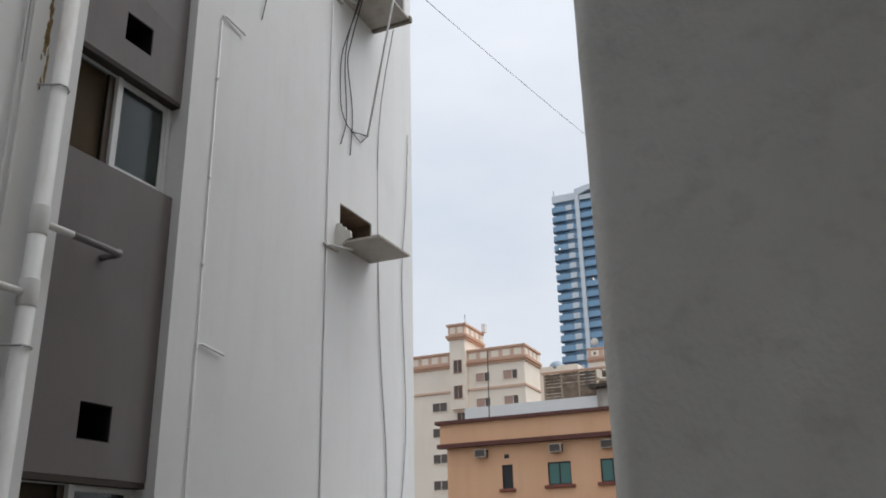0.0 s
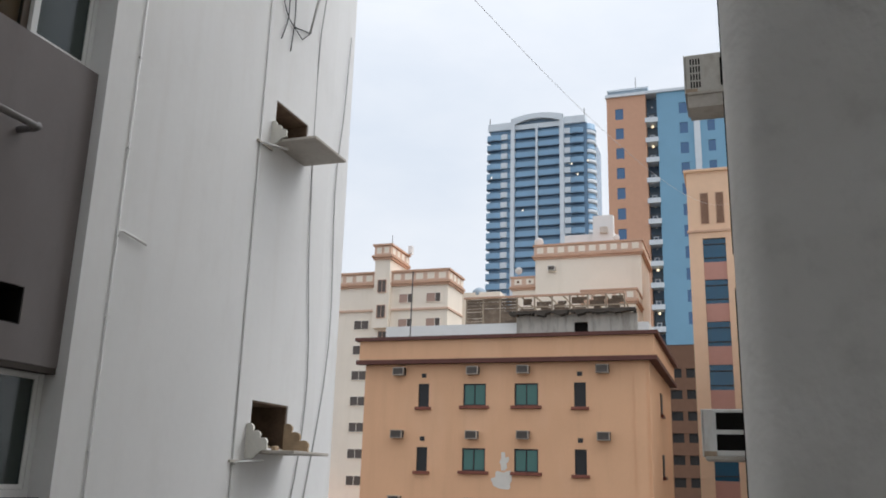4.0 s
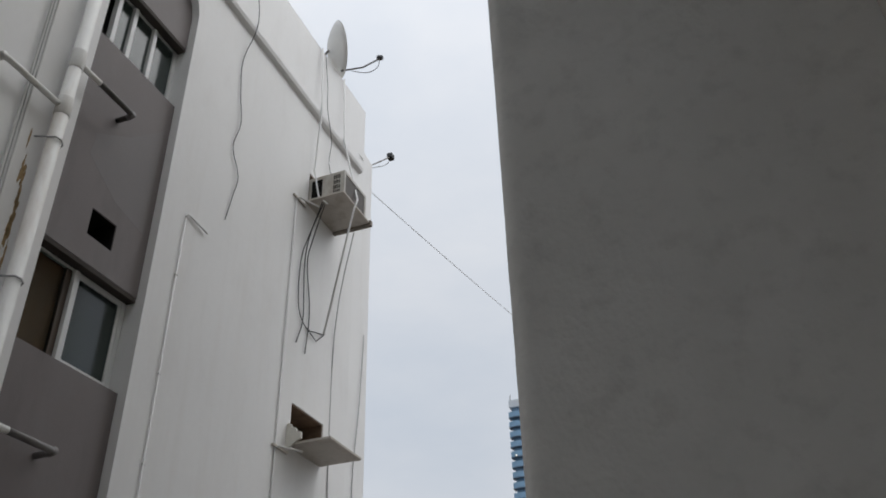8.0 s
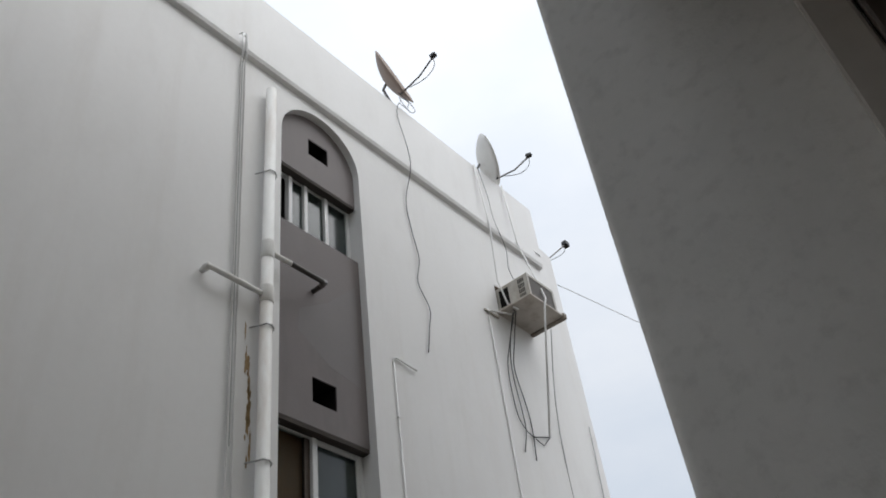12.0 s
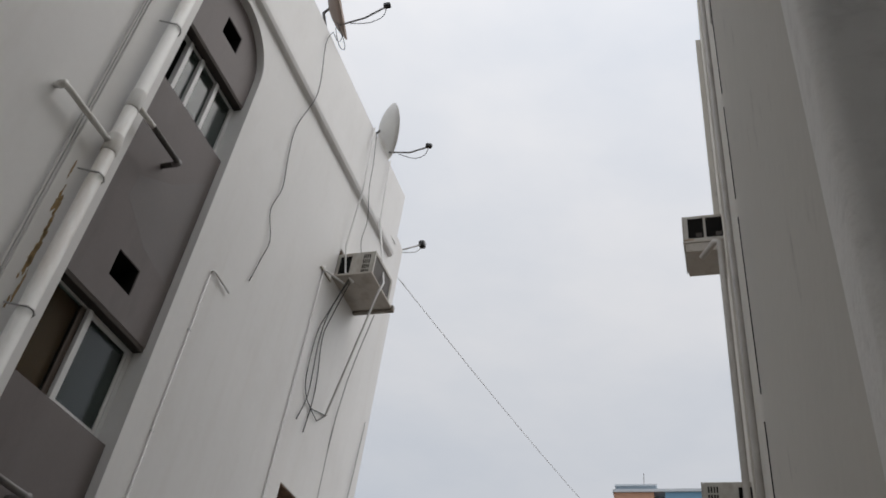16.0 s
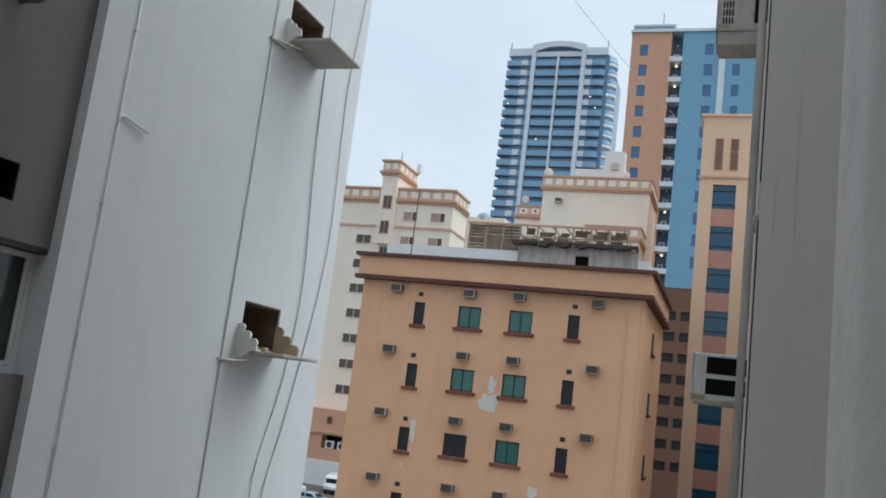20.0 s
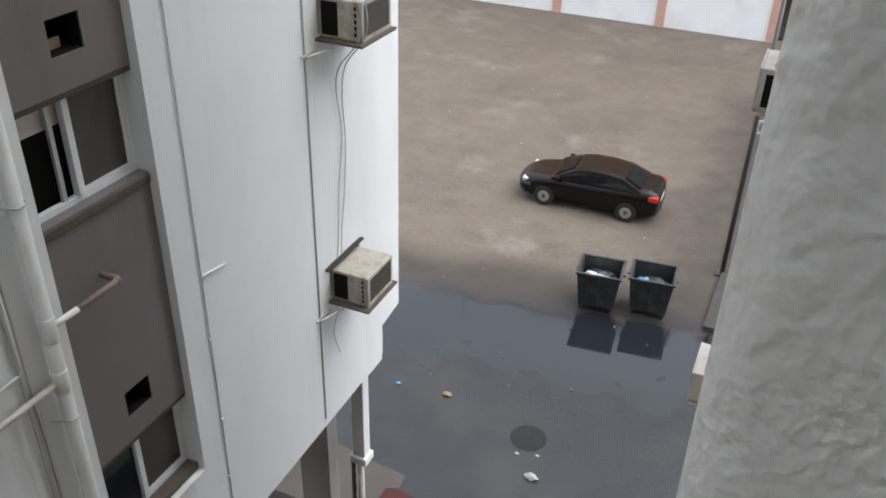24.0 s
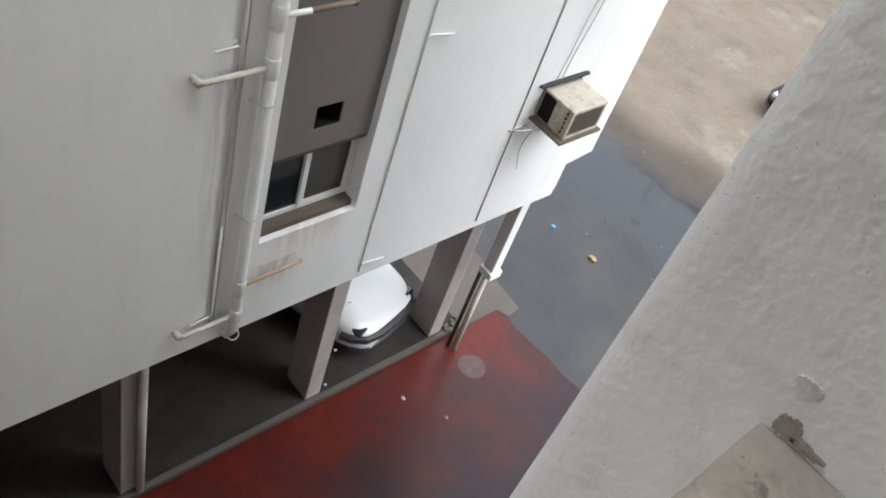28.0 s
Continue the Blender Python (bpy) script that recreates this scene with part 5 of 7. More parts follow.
cable("white conduit run from the parapet past the top cooling unit", [(0.03, 8.04, 21.27), (0.09, 8.04, 20.02), (0.05, 8.03, 19.0), (0.14, 8.02, 18.55), (0.30, 7.98, 18.35)], 0.013, M_CABLE_WHITE)
cable("white conduit run from the parapet past the top cooling unit", [(0.03, 8.72, 21.27), (0.09, 8.72, 20.02), (0.55, 8.30, 18.55), (0.56, 8.20, 18.35), (0.03, 8.55, 16.84)], 0.013, M_CABLE_WHITE)
cable("wavy black aerial cable beside the conduits", smooth_line([(0.03, 8.12, 21.27), (0.03, 8.25, 20.7), (0.09, 8.18, 20.2), (0.05, 8.42, 19.8), (0.04, 8.40, 19.4), (0.05, 8.55, 19.1), (0.06, 8.40, 18.8)]), 0.0042, M_CABLE)
for line in (
    [(0.20, 8.06, 18.45), (0.06, 7.98, 17.9), (0.02, 7.92, 17.55), (0.02, 7.93, 17.0), (0.02, 8.04, 16.80), (0.02, 8.20, 16.74), (0.02, 8.38, 16.79), (0.02, 8.55, 16.84)],
    [(0.20, 8.09, 18.45), (0.06, 8.08, 17.9), (0.02, 8.07, 17.6), (0.02, 8.18, 17.11), (0.02, 8.20, 16.80), (0.02, 8.16, 16.41)],
    [(0.20, 8.03, 18.45), (0.06, 8.0, 17.9), (0.02, 8.01, 17.5), (0.02, 8.05, 17.1), (0.02, 8.06, 16.78), (0.02, 7.95, 16.46)],
):
    cable("black cable looped below the top unit", smooth_line(line), 0.0065, M_CABLE)
cable("short cable tail crossed at the end of the loop", [(0.02, 8.16, 16.74), (0.02, 8.40, 16.68), (0.03, 8.58, 16.86)], 0.006, M_CABLE)
cable("long grey cable down the far end of the wall", smooth_line([(0.30, 8.72, 18.38), (0.02, 8.84, 17.0), (0.015, 8.90, 14.5), (0.015, 9.08, 12.9), (0.015, 8.94, 11.8), (0.015, 8.62, 10.8), (0.20, 8.45, 9.8), (0.48, 8.0, 9.36), (0.50, 7.98, 8.95), (0.10, 8.22, 8.5), (0.03, 8.26, 8.2), (0.03, 8.34, 7.7), (0.03, 8.23, 7.05), (0.03, 8.18, 6.5), (0.05, 8.1, 6.2)]), 0.007, M_CABLE_GREY)
cable("long grey cable at the corner of the wall", smooth_line([(-0.01, 9.72, 17.4), (0.0, 9.62, 16.3), (0.0, 9.50, 15.2), (0.0, 9.58, 13.3), (0.015, 9.14, 11.5), (0.015, 8.88, 10.7), (0.20, 8.55, 9.8), (0.50, 8.08, 9.36), (0.52, 8.06, 8.95), (0.12, 8.32, 8.5), (0.03, 8.38, 8.1), (0.03, 8.42, 7.6), (0.03, 8.36, 7.0), (0.03, 8.26, 6.5), (0.05, 8.2, 6.2)]), 0.007, M_CABLE_GREY)
cable("cable tail below the lowest cooling unit", smooth_line([(0.1, 8.0, 5.6), (0.03, 7.98, 5.2), (0.03, 8.1, 4.8)]), 0.006, M_CABLE_GREY)
cable("long thin cable sagging across the alley to a far building", [(-0.03 + 4.9 * u, 9.9 + 60.1 * u, 19.95 + 14.05 * u - 7.6 * u * (1 - u)) for u in [i / 40 for i in range(41)]], 0.006, M_CABLE_MID)


def dish(label, y, z, r, yaw, tilt, face=M_DISH):
    t = thing("satellite_dish", label, "satellite dish", "dishes on the parapet")
    bm = bmesh.new()
    rings = [[bm.verts.new((-0.16 * (1 - (i / 6) ** 2) * r / 0.45, r * i / 6 * math.cos(a * math.tau / 28), r * i / 6 * math.sin(a * math.tau / 28))) for a in range(28)] for i in range(1, 7)]
    c = bm.verts.new((-0.16 * r / 0.45, 0, 0))
    for a in range(28):
        bm.faces.new((c, rings[0][a], rings[0][(a + 1) % 28]))
        for u, w in zip(rings, rings[1:]):
            bm.faces.new((u[a], u[(a + 1) % 28], w[(a + 1) % 28], w[a]))
    bmesh.ops.recalc_face_normals(bm, faces=bm.faces)
    bmesh.ops.solidify(bm, geom=bm.faces[:], thickness=0.012)
    part("reflector", bm, face, t, smooth=True)
    part("feed_arm", tube([(-0.05, 0, -r * 0.95), (0.30, 0, -r * 0.80), (0.62, 0, -r * 0.40)], 0.013, 6), M_STEEL, t)
    part("feed_head", box(0.58, 0.68, -0.035, 0.035, -r * 0.42, -r * 0.28, 0.015), M_BLACK, t)
    part("mount", tube([(-0.14, 0, 0), (-0.24, 0, -0.10), (-0.24, 0, -r - 0.15)], 0.02, 8), M_STEEL, t)
    part("feed_cable", tube(smooth_line([(0.62, 0.0, -r * 0.4), (0.55, 0.03, -r * 0.75), (0.35, 0.02, -r * 1.0), (0.1, 0.0, -r * 0.95)]), 0.006, 5), M_CABLE, t)
    t.matrix_world = pose(-0.02, y, z, 0, tilt, yaw)
    return t


pale = dish("pale round satellite dish on the parapet edge", 8.58, 21.78, 0.45, 38, -15)
for k in range(4):
    part("mark", box(-0.068, -0.062, -0.10 + 0.055 * k, -0.06 + 0.055 * k, 0.24, 0.30), M_TAN, pale, "worn mark printed on the reflector")
dish("weathered brown satellite dish turned edge-on on the parapet", 6.42, 21.98, 0.46, 12, -16, M_RUSTDISH)
cable("tangle of black cable at the foot of the brown dish", smooth_line([(0.0, 6.44, 21.62), (0.05, 6.58, 21.50), (0.06, 6.70, 21.38), (0.05, 6.60, 21.28), (0.05, 6.45, 21.34), (0.04, 6.40, 21.45), (0.06, 6.56, 21.46), (0.05, 6.52, 21.30), (0.05, 6.36, 21.29)]), 0.0055, M_CABLE)
arm = thing("satellite_dish", "feed arm of a dish behind the roof corner", "satellite dish", "dishes on the parapet")
part("feed_arm", tube([(-0.1, 9.85, 20.45), (0.05, 10.35, 20.98)], 0.013, 6), M_STEEL, arm)
part("feed_head", box(0.0, 0.1, 10.32, 10.44, 20.96, 21.06, 0.02), M_BLACK, arm)
part("feed_cable", tube(smooth_line([(0.05, 10.38, 20.97), (0.02, 10.25, 20.75), (-0.08, 9.95, 20.5)]), 0.006, 5), M_CABLE, arm)

# ---- vehicles ----
def sedan(name, label, paint, m, L=4.25, W=1.70, H=1.40, lens=M_CLEARLENS, band=0.045):
    """A four-door saloon: lofted lower body, cabin, panes, lights, wheels; it looks along +x before it is turned."""
    t = thing(name, label, "car")
    hl = L / 2
    # stations: place along the car, half width, bottom, sill, belt, deck height
    st = [(-hl, 0.60, 0.34, 0.46, 0.66, 0.80), (-hl + 0.10, 0.76, 0.24, 0.40, 0.78, 0.98), (-hl + 0.45, 0.83, 0.20, 0.38, 0.84, 1.03), (-0.9, 0.86, 0.18, 0.36, 0.86, 0.99), (0.0, 0.86, 0.18, 0.36, 0.84, 0.95), (0.9, 0.85, 0.18, 0.36, 0.80, 0.93), (hl - 0.65, 0.83, 0.18, 0.36, 0.72, 0.86), (hl - 0.22, 0.74, 0.20, 0.36, 0.64, 0.76), (hl, 0.52, 0.26, 0.40, 0.56, 0.62)]
    bm = bmesh.new()
    rings = []
    for x, w, zb, zs, zt, zd in st:
        w *= W / 1.72
        half = [(w * 0.80, zb), (w * 0.97, zs), (w, (zs + zt) / 2), (w * 0.97, zt), (w * 0.84, zd - 0.02), (w * 0.45, zd)]
        ring = [(x, y, z) for y, z in half] + [(x, -y, z) for y, z in half[::-1]]
        rings.append([bm.verts.new(p) for p in ring])
    n = len(rings[0])
    for u, w in zip(rings, rings[1:]):
        for k in range(n):
            bm.faces.new((u[k], u[(k + 1) % n], w[(k + 1) % n], w[k]))
    bm.faces.new(rings[0])
    bm.faces.new(rings[-1][::-1])
    bmesh.ops.recalc_face_normals(bm, faces=bm.faces)
    bmesh.ops.subdivide_edges(bm, edges=bm.edges[:], cuts=1, smooth=0.6, use_grid_fill=True)
    body = part("body", bm, paint, t, smooth=True)
    # cabin profile along the car: rear glass foot, roof rear, roof front, windscreen foot
    base = [(-1.62, 0.99), (-1.05, H - 0.07), (-0.55, H), (0.05, H), (0.42, H - 0.07), (1.12, 0.94)]
    bm = bmesh.new()
    rows = []
    for x, z in base:
        lean = (z - 0.92) * 0.36
        w = (0.80 - lean) * W / 1.72
        rows.append([bm.verts.new((x, w, z - 0.02)), bm.verts.new((x, w * 0.72, z)), bm.verts.new((x, -w * 0.72, z)), bm.verts.new((x, -w, z - 0.02))])
    foot = [[bm.verts.new((x, s * 0.80 * W / 1.72, 0.93)) for x, _ in base] for s in (1, -1)]
    for i in range(len(base) - 1):
        for k in range(3):
            bm.faces.new((rows[i][k], rows[i][k + 1], rows[i + 1][k + 1], rows[i + 1][k]))
        bm.faces.new((rows[i][0], rows[i + 1][0], foot[0][i + 1], foot[0][i]))
        bm.faces.new((rows[i][3], foot[1][i], foot[1][i + 1], rows[i + 1][3]))
    bmesh.ops.recalc_face_normals(bm, faces=bm.faces)
    part("cabin", bm, paint, t, smooth=False)

    def pane(pts, label=""):
        b = bmesh.new()
        b.faces.new([b.verts.new(p) for p in pts])
        bmesh.ops.solidify(b, geom=b.faces[:], thickness=0.006)
        part("pane", b, M_CARGLASS, t, label)

    wq = W / 1.72
    ws = lambda z: (0.80 - (z - 0.92) * 0.36) * wq
    za, zb = 0.99, H - 0.11
    pane([(1.06, -0.66 * wq, za + 0.005), (1.06, 0.66 * wq, za + 0.005), (0.50, 0.50 * wq, zb + 0.035), (0.50, -0.50 * wq, zb + 0.035)])
    pane([(-1.58, -0.60 * wq, za + 0.055), (-1.58, 0.60 * wq, za + 0.055), (-1.10, 0.50 * wq, zb + 0.05), (-1.10, -0.50 * wq, zb + 0.05)])
    for s in (1, -1):
        o = 0.014
        pane([(0.92, s * (ws(za) + o), za), (0.42, s * (ws(zb) + o), zb - 0.01), (-0.20, s * (ws(zb) + o), zb + 0.02), (-0.20, s * (ws(za) + o), za)])
        pane([(-0.30, s * (ws(za) + o), za), (-0.30, s * (ws(zb) + o), zb + 0.02), (-0.95, s * (ws(zb) + o), zb - 0.02), (-1.30, s * (ws(za) + o), za + 0.02)])
        part("door_mirror", box(0.80, 0.95, s * 0.88 * wq - 0.07, s * 0.88 * wq + 0.07, 0.93, 1.05, 0.03), paint, t)
        part("head_light", box(hl - 0.34, hl - 0.13, s * 0.60 * wq - 0.11, s * 0.60 * wq + 0.12, 0.62, 0.735, 0.03), lens, t, "glossy head light")
        part("tail_light", box(-hl + 0.02, -hl + 0.30, s * 0.70 * wq - 0.10, s * 0.70 * wq + 0.10, 0.76, 0.92, 0.03), M_REDLENS, t, "red tail light")
        for i, dx in enumerate((0.05, -0.9)):
            part("door_handle", box(dx - 0.08, dx + 0.08, s * 0.865 * wq - 0.012, s * 0.865 * wq + 0.012, 0.80, 0.825, 0.005), paint, t)
        for x in (-1.25, 1.25):
            wheel = part("wheel", tube([(x, s * 0.66 * wq, 0.31), (x, s * 0.87 * wq, 0.31)], 0.31, 24), M_TYRE, t)
            part("rim", tube([(x, s * 0.865 * wq, 0.31), (x, s * 0.878 * wq, 0.31)], [0.19, 0.16], 20), M_RIM, wheel)
            part("hub", tube([(x, s * 0.875 * wq, 0.31), (x, s * 0.885 * wq, 0.31)], 0.06, 10), M_STEEL, wheel)
    part("front_grille", box(hl - 0.06, hl + 0.005, -0.38, 0.38, 0.42, 0.56, 0.02), M_BLACK, t)
    nose = [(hl - 0.42, 0.83), (hl - 0.24, 0.76), (hl - 0.06, 0.60), (hl + 0.015, 0.35), (hl + 0.03, 0.0)]
    nose = nose + [(x, -y) for x, y in nose[-2::-1]]
    part("grille_band", tube([(x, y * wq, 0.585) for x, y in nose], band, 8), M_BLACK, t)
    part("lower_intake", tube([(x - 0.01, y * wq * 0.95, 0.31) for x, y in nose[1:-1]], 0.05, 8), M_BLACK, t)
    part("rear_plate", box(-hl - 0.015, -hl + 0.02, -0.24, 0.24, 0.60, 0.72, 0.004), M_CLEARLENS, t, "pale blank number plate")
    t.matrix_world = m
    return t


sedan("saloon_car", "dark brown four-door saloon parked on the sandy lot", M_CARBROWN, pose(-0.22, 22.62, 0.0, 0, 0, 181) @ Matrix.Scale(0.94, 4), H=1.33)
sedan("saloon_car", "white car parked under the white building", M_CARWHITE, pose(-2.97, 7.42, 0.10, 0, 0, 14), L=4.3, W=1.75, lens=M_CARGLASS, band=0.075)
sedan("saloon_car", "pale blue car parked on the far street", M_CARBLUE, pose(-33.5, 79, 0.0, 0, 0, 175))
sedan("saloon_car", "white car parked on the far street", M_CARWHITE, pose(-39.0, 85.0, 0.0, 0, 0, 178))


def van(name, label, m, box_body, L=4.8, W=1.8, H=2.0):
    t = thing(name, label, "van")
    h = L / 2
    prof = [(-h, 0.35), (h - 0.05, 0.35), (h, 0.8), (h - 0.25, 1.15), (h - 0.75, H - 0.12), (h - 1.0, H), (-h + 0.08, H), (-h, H - 0.2)]
    part("body", prism(prof, "y", -W / 2, W / 2), M_CARWHITE, t)
    part("pane", box(h - 0.62, h - 0.28, -W / 2 + 0.12, W / 2 - 0.12, 1.18, H - 0.32, 0.02), M_CARGLASS, t)
    for s in (1, -1):
        part("pane", box(-h + 0.3, h - 1.05, s * W / 2 - 0.01, s * W / 2 + 0.01, 1.15, H - 0.3), M_CARGLASS, t)
        for x in (-h + 0.9, h - 0.9):
            wheel = part("wheel", tube([(x, s * (W / 2 - 0.2), 0.33), (x, s * (W / 2 + 0.01), 0.33)], 0.33, 20), M_TYRE, t)
            part("rim", tube([(x, s * (W / 2 + 0.008), 0.33), (x, s * (W / 2 + 0.02), 0.33)], 0.19, 14), M_RIM, wheel)
        part("head_light", box(h - 0.12, h - 0.01, s * 0.62 - 0.14, s * 0.62 + 0.14, 0.72, 0.92, 0.02), M_CLEARLENS, t)
    part("bumper", box(h - 0.06, h + 0.06, -W / 2, W / 2, 0.35, 0.55, 0.03), M_BLACK, t)
    t.matrix_world = m
    return t


van("minibus", "white minibus parked on the far street", pose(-36.3, 91.6, 0, 0, 0, -75), True)
truck = van("delivery_truck", "white delivery truck in the side street", pose(-0.75, 91, 0.06, 0, 0, -92), True, 6.2, 2.2, 3.0)
part("cargo_box", box(-3.0, 1.2, -1.15, 1.15, 0.9, 3.9, 0.03), M_FARWHITE, truck)


# ---- bins, pole, litter ----
def bin_thing(label, x, y, turn, bag):
    t = thing("wheeled_bin", label, "bin", "open bins by the road")
    bm = bmesh.new()
    lo = [(-0.50, -0.42), (0.50, -0.42), (0.50, 0.42), (-0.50, 0.42)]
    outer0 = [bm.verts.new((a * 0.92, b * 0.90, 0.16)) for a, b in lo]
    outer1 = [bm.verts.new((a * 1.12, b * 1.15, 1.16)) for a, b in lo]
    inner1 = [bm.verts.new((a * 1.04, b * 1.06, 1.16)) for a, b in lo]
    inner0 = [bm.verts.new((a * 0.86, b * 0.84, 0.22)) for a, b in lo]
    for u, w in ((outer0, outer1), (outer1, inner1), (inner1, inner0)):
        for k in range(4):
            bm.faces.new((u[k], u[(k + 1) % 4], w[(k + 1) % 4], w[k]))
    bm.faces.new(outer0)
    bm.faces.new(inner0)
    bmesh.ops.recalc_face_normals(bm, faces=bm.faces)
    part("bin_body", bm, M_BIN, t)
    part("rim", pierced("y", 0, 0.05, -0.60, 0.60, -0.52, 0.52, [(-0.53, 0.53, -0.45, 0.45)]), M_BIN, t)
    t.children[-1].matrix_basis = pose(0, 0, 1.19, -90)
    for x0 in (-0.3, 0.0, 0.3):
        part("rib", prism([(-0.40, 0.2), (-0.375, 0.2), (-0.485, 1.1), (-0.51, 1.1)], "x", x0 - 0.03, x0 + 0.03), M_BIN, t)
    for a in (-0.4, 0.4):
        for b in (-0.3, 0.3):
            wheel = part("castor", tube([(a - 0.025, b, 0.085), (a + 0.025, b, 0.085)], 0.085, 14), M_TYRE, t)
            part("fork", box(a - 0.035, a + 0.035, b - 0.03, b + 0.03, 0.09, 0.17), M_STEEL, wheel)
    for s in (-1, 1):
        part("lift_arm", tube([(s * 0.57, 0, 1.02), (s * 0.66, 0, 1.02)], 0.03, 10), M_STEEL, t)
    t.matrix_world = pose(x, y, 0.0, 0, 0, turn) @ Matrix.Scale(0.88, 4)
    for m_bag, bx, by, sx, sy, sz in bag:
        bm = bmesh.new()
        bmesh.ops.create_icosphere(bm, subdivisions=4, radius=1.0)
        for v in bm.verts:
            h = 1 + 0.32 * noise.noise(v.co * 1.7 + Vector((x, bx, 3))) + 0.12 * noise.noise(v.co * 5)
            v.co = Vector((v.co.x * sx * h, v.co.y * sy * h, max(v.co.z, -0.6) * sz * h))
        b = tagged(finish(bm, "rubbish_bag", m_bag, smooth=True), "crumpled plastic rubbish bag lying in the bin", "rubbish")
        b.matrix_world = pose(x, y, 0.0, 0, 0, turn) @ Matrix.Scale(0.88, 4) @ pose(bx, by, 0.80)
    return t


bin_thing("dark open wheeled bin with white bags inside", 1.34, 17.62, 6, [(M_BAGPALE, 0.1, -0.12, 0.36, 0.18, 0.17), (M_BAGPALE, -0.2, 0.0, 0.24, 0.18, 0.15), (M_BLACK, 0.0, 0.2, 0.4, 0.2, 0.12)])
bin_thing("dark open wheeled bin with blue and brown rubbish", 2.49, 17.92, 6, [(M_BAGBLUE, -0.22, 0.0, 0.20, 0.16, 0.14), (M_CARD, 0.24, -0.05, 0.18, 0.14, 0.12), (M_BLACK, 0.0, 0.15, 0.42, 0.22, 0.10)])

pole = thing("street_lamp", "dark steel lamp pole with a flat pale lamp head", "street lamp")
part("pole", tube([(3.85, 20.3, 0.0), (3.85, 20.3, 7.75)], [0.06, 0.045], 12), M_STEEL, pole, smooth=True)
part("lamp_head", box(3.62, 3.98, 20.2, 20.4, 7.75, 7.83, 0.02), M_FARWHITE, pole)
part("base_plate", box(3.70, 4.0, 20.15, 20.45, 0.0, 0.04, 0.005), M_STEEL, pole)
barrier = thing("board_post", "orange painted board post with a pale hoop beside the lamp pole", "post")
part("board", box(4.0, 4.13, 21.35, 21.40, 0.0, 3.45, 0.008), M_BOARDPOST, barrier)
part("foot", box(3.97, 4.16, 21.32, 21.43, 0.0, 0.12, 0.01), M_BOARDPOST, barrier)
part("hoop", tube([(3.86, 21.38, 3.42), (3.84, 21.38, 3.58), (3.90, 21.38, 3.72), (4.02, 21.38, 3.76), (4.62, 21.38, 3.84)], 0.035, 8), M_SHELF, barrier, "pale steel hoop", smooth=True)
part("hoop", tube([(3.86, 21.38, 3.42), (4.62, 21.38, 3.48)], 0.035, 8), M_SHELF, barrier, smooth=True)

hole = thing("manhole_cover", "round iron manhole cover in the wet asphalt", "manhole cover")
part("cover", tube([(1.36, 12.63, -0.02), (1.36, 12.63, 0.010)], 0.30, 28), M_IRON, hole)
part("ring", tube([(1.36, 12.63, -0.02), (1.36, 12.63, 0.006)], 0.35, 28), M_IRON, hole)
cover2 = thing("manhole_cover", "dark drain cover in the red paving", "manhole cover")
part("cover", tube([(0.2, 9.05, -0.02), (0.2, 9.05, 0.010)], 0.25, 28), mat("red_smeared_cover", (0.055, 0.022, 0.020), 0.5, var=0.3, scale=5, fine=40, bump=0.3, stain=[((0.07, 0.06, 0.06), 0.8, 7, 1)]), cover2)

bm = bmesh.new()
rng = random.Random(4)
for i in range(38):
    x, y = rng.uniform(-7, 4.2), rng.uniform(13, 33)
    if -2.6 < x < 2.2 and 21.3 < y < 23.8:
        continue
    s = rng.uniform(0.010, 0.028) if y < 19 else rng.uniform(0.015, 0.045)
    a = rng.uniform(0, 6.28)
    ca, sa, z = math.cos(a) * s, math.sin(a) * s, rng.uniform(0.004, 0.02)
    vs = [bm.verts.new((x + u * ca - w * sa * 0.6, y + u * sa + w * ca * 0.6, z + rng.uniform(-0.004, 0.02))) for u, w in ((-1, -1), (1, -1), (1, 1), (-1, 1))]
    bm.faces.new(vs)
bmesh.ops.solidify(bm, geom=bm.faces[:], thickness=0.01)
tagged(finish(bm, "litter", M_BAGWHITE), "scraps of paper and plastic scattered over the lot", "litter", kind="stuff")
for x, y, m_l, lab, s in ((1.74, 11.68, M_BAGWHITE, "crumpled white bag on the wet asphalt", 0.095), (-0.55, 13.1, M_CARD, "small orange scrap on the wet asphalt", 0.07), (-1.6, 13.0, M_BAGBLUE, "small blue scrap on the wet asphalt", 0.04), (3.05, 10.14, M_BAGWHITE, "small white cup on the wet paving", 0.06), (1.30, 12.15, M_BAGWHITE, "small white scrap beside the manhole cover", 0.035), (1.66, 12.25, M_BAGWHITE, "small white scrap beside the manhole cover", 0.035), (0.75, 8.0, M_CARD, "small pale scrap on the red paving", 0.03), (0.1, 7.6, M_BAGWHITE, "small white scrap on the red paving", 0.03)):
    bm = bmesh.new()
    bmesh.ops.create_icosphere(bm, subdivisions=3, radius=s)
    for v in bm.verts:
        h = 1 + 0.4 * noise.noise(v.co * 14 + Vector((x, y, 0)))
        v.co = Vector((v.co.x * h * 1.3, v.co.y * h, max(v.co.z, -0.4 * s) * 0.6 * h))
    b = tagged(finish(bm, "rubbish_bag", m_l, smooth=True), lab, "rubbish")
    b.matrix_world = pose(x, y, 0.24 * s)

bm = bmesh.new()
rng = random.Random(61)
for i in range(16):
    x, y, q = -0.62 + rng.uniform(-0.22, 0.16), 9.12 + rng.uniform(-0.10, 0.25), rng.uniform(0.03, 0.09)
    add_box(bm, x, x + q, y, y + q * 1.2, 0.102, 0.102 + q * rng.uniform(0.4, 1.0), 0.008)
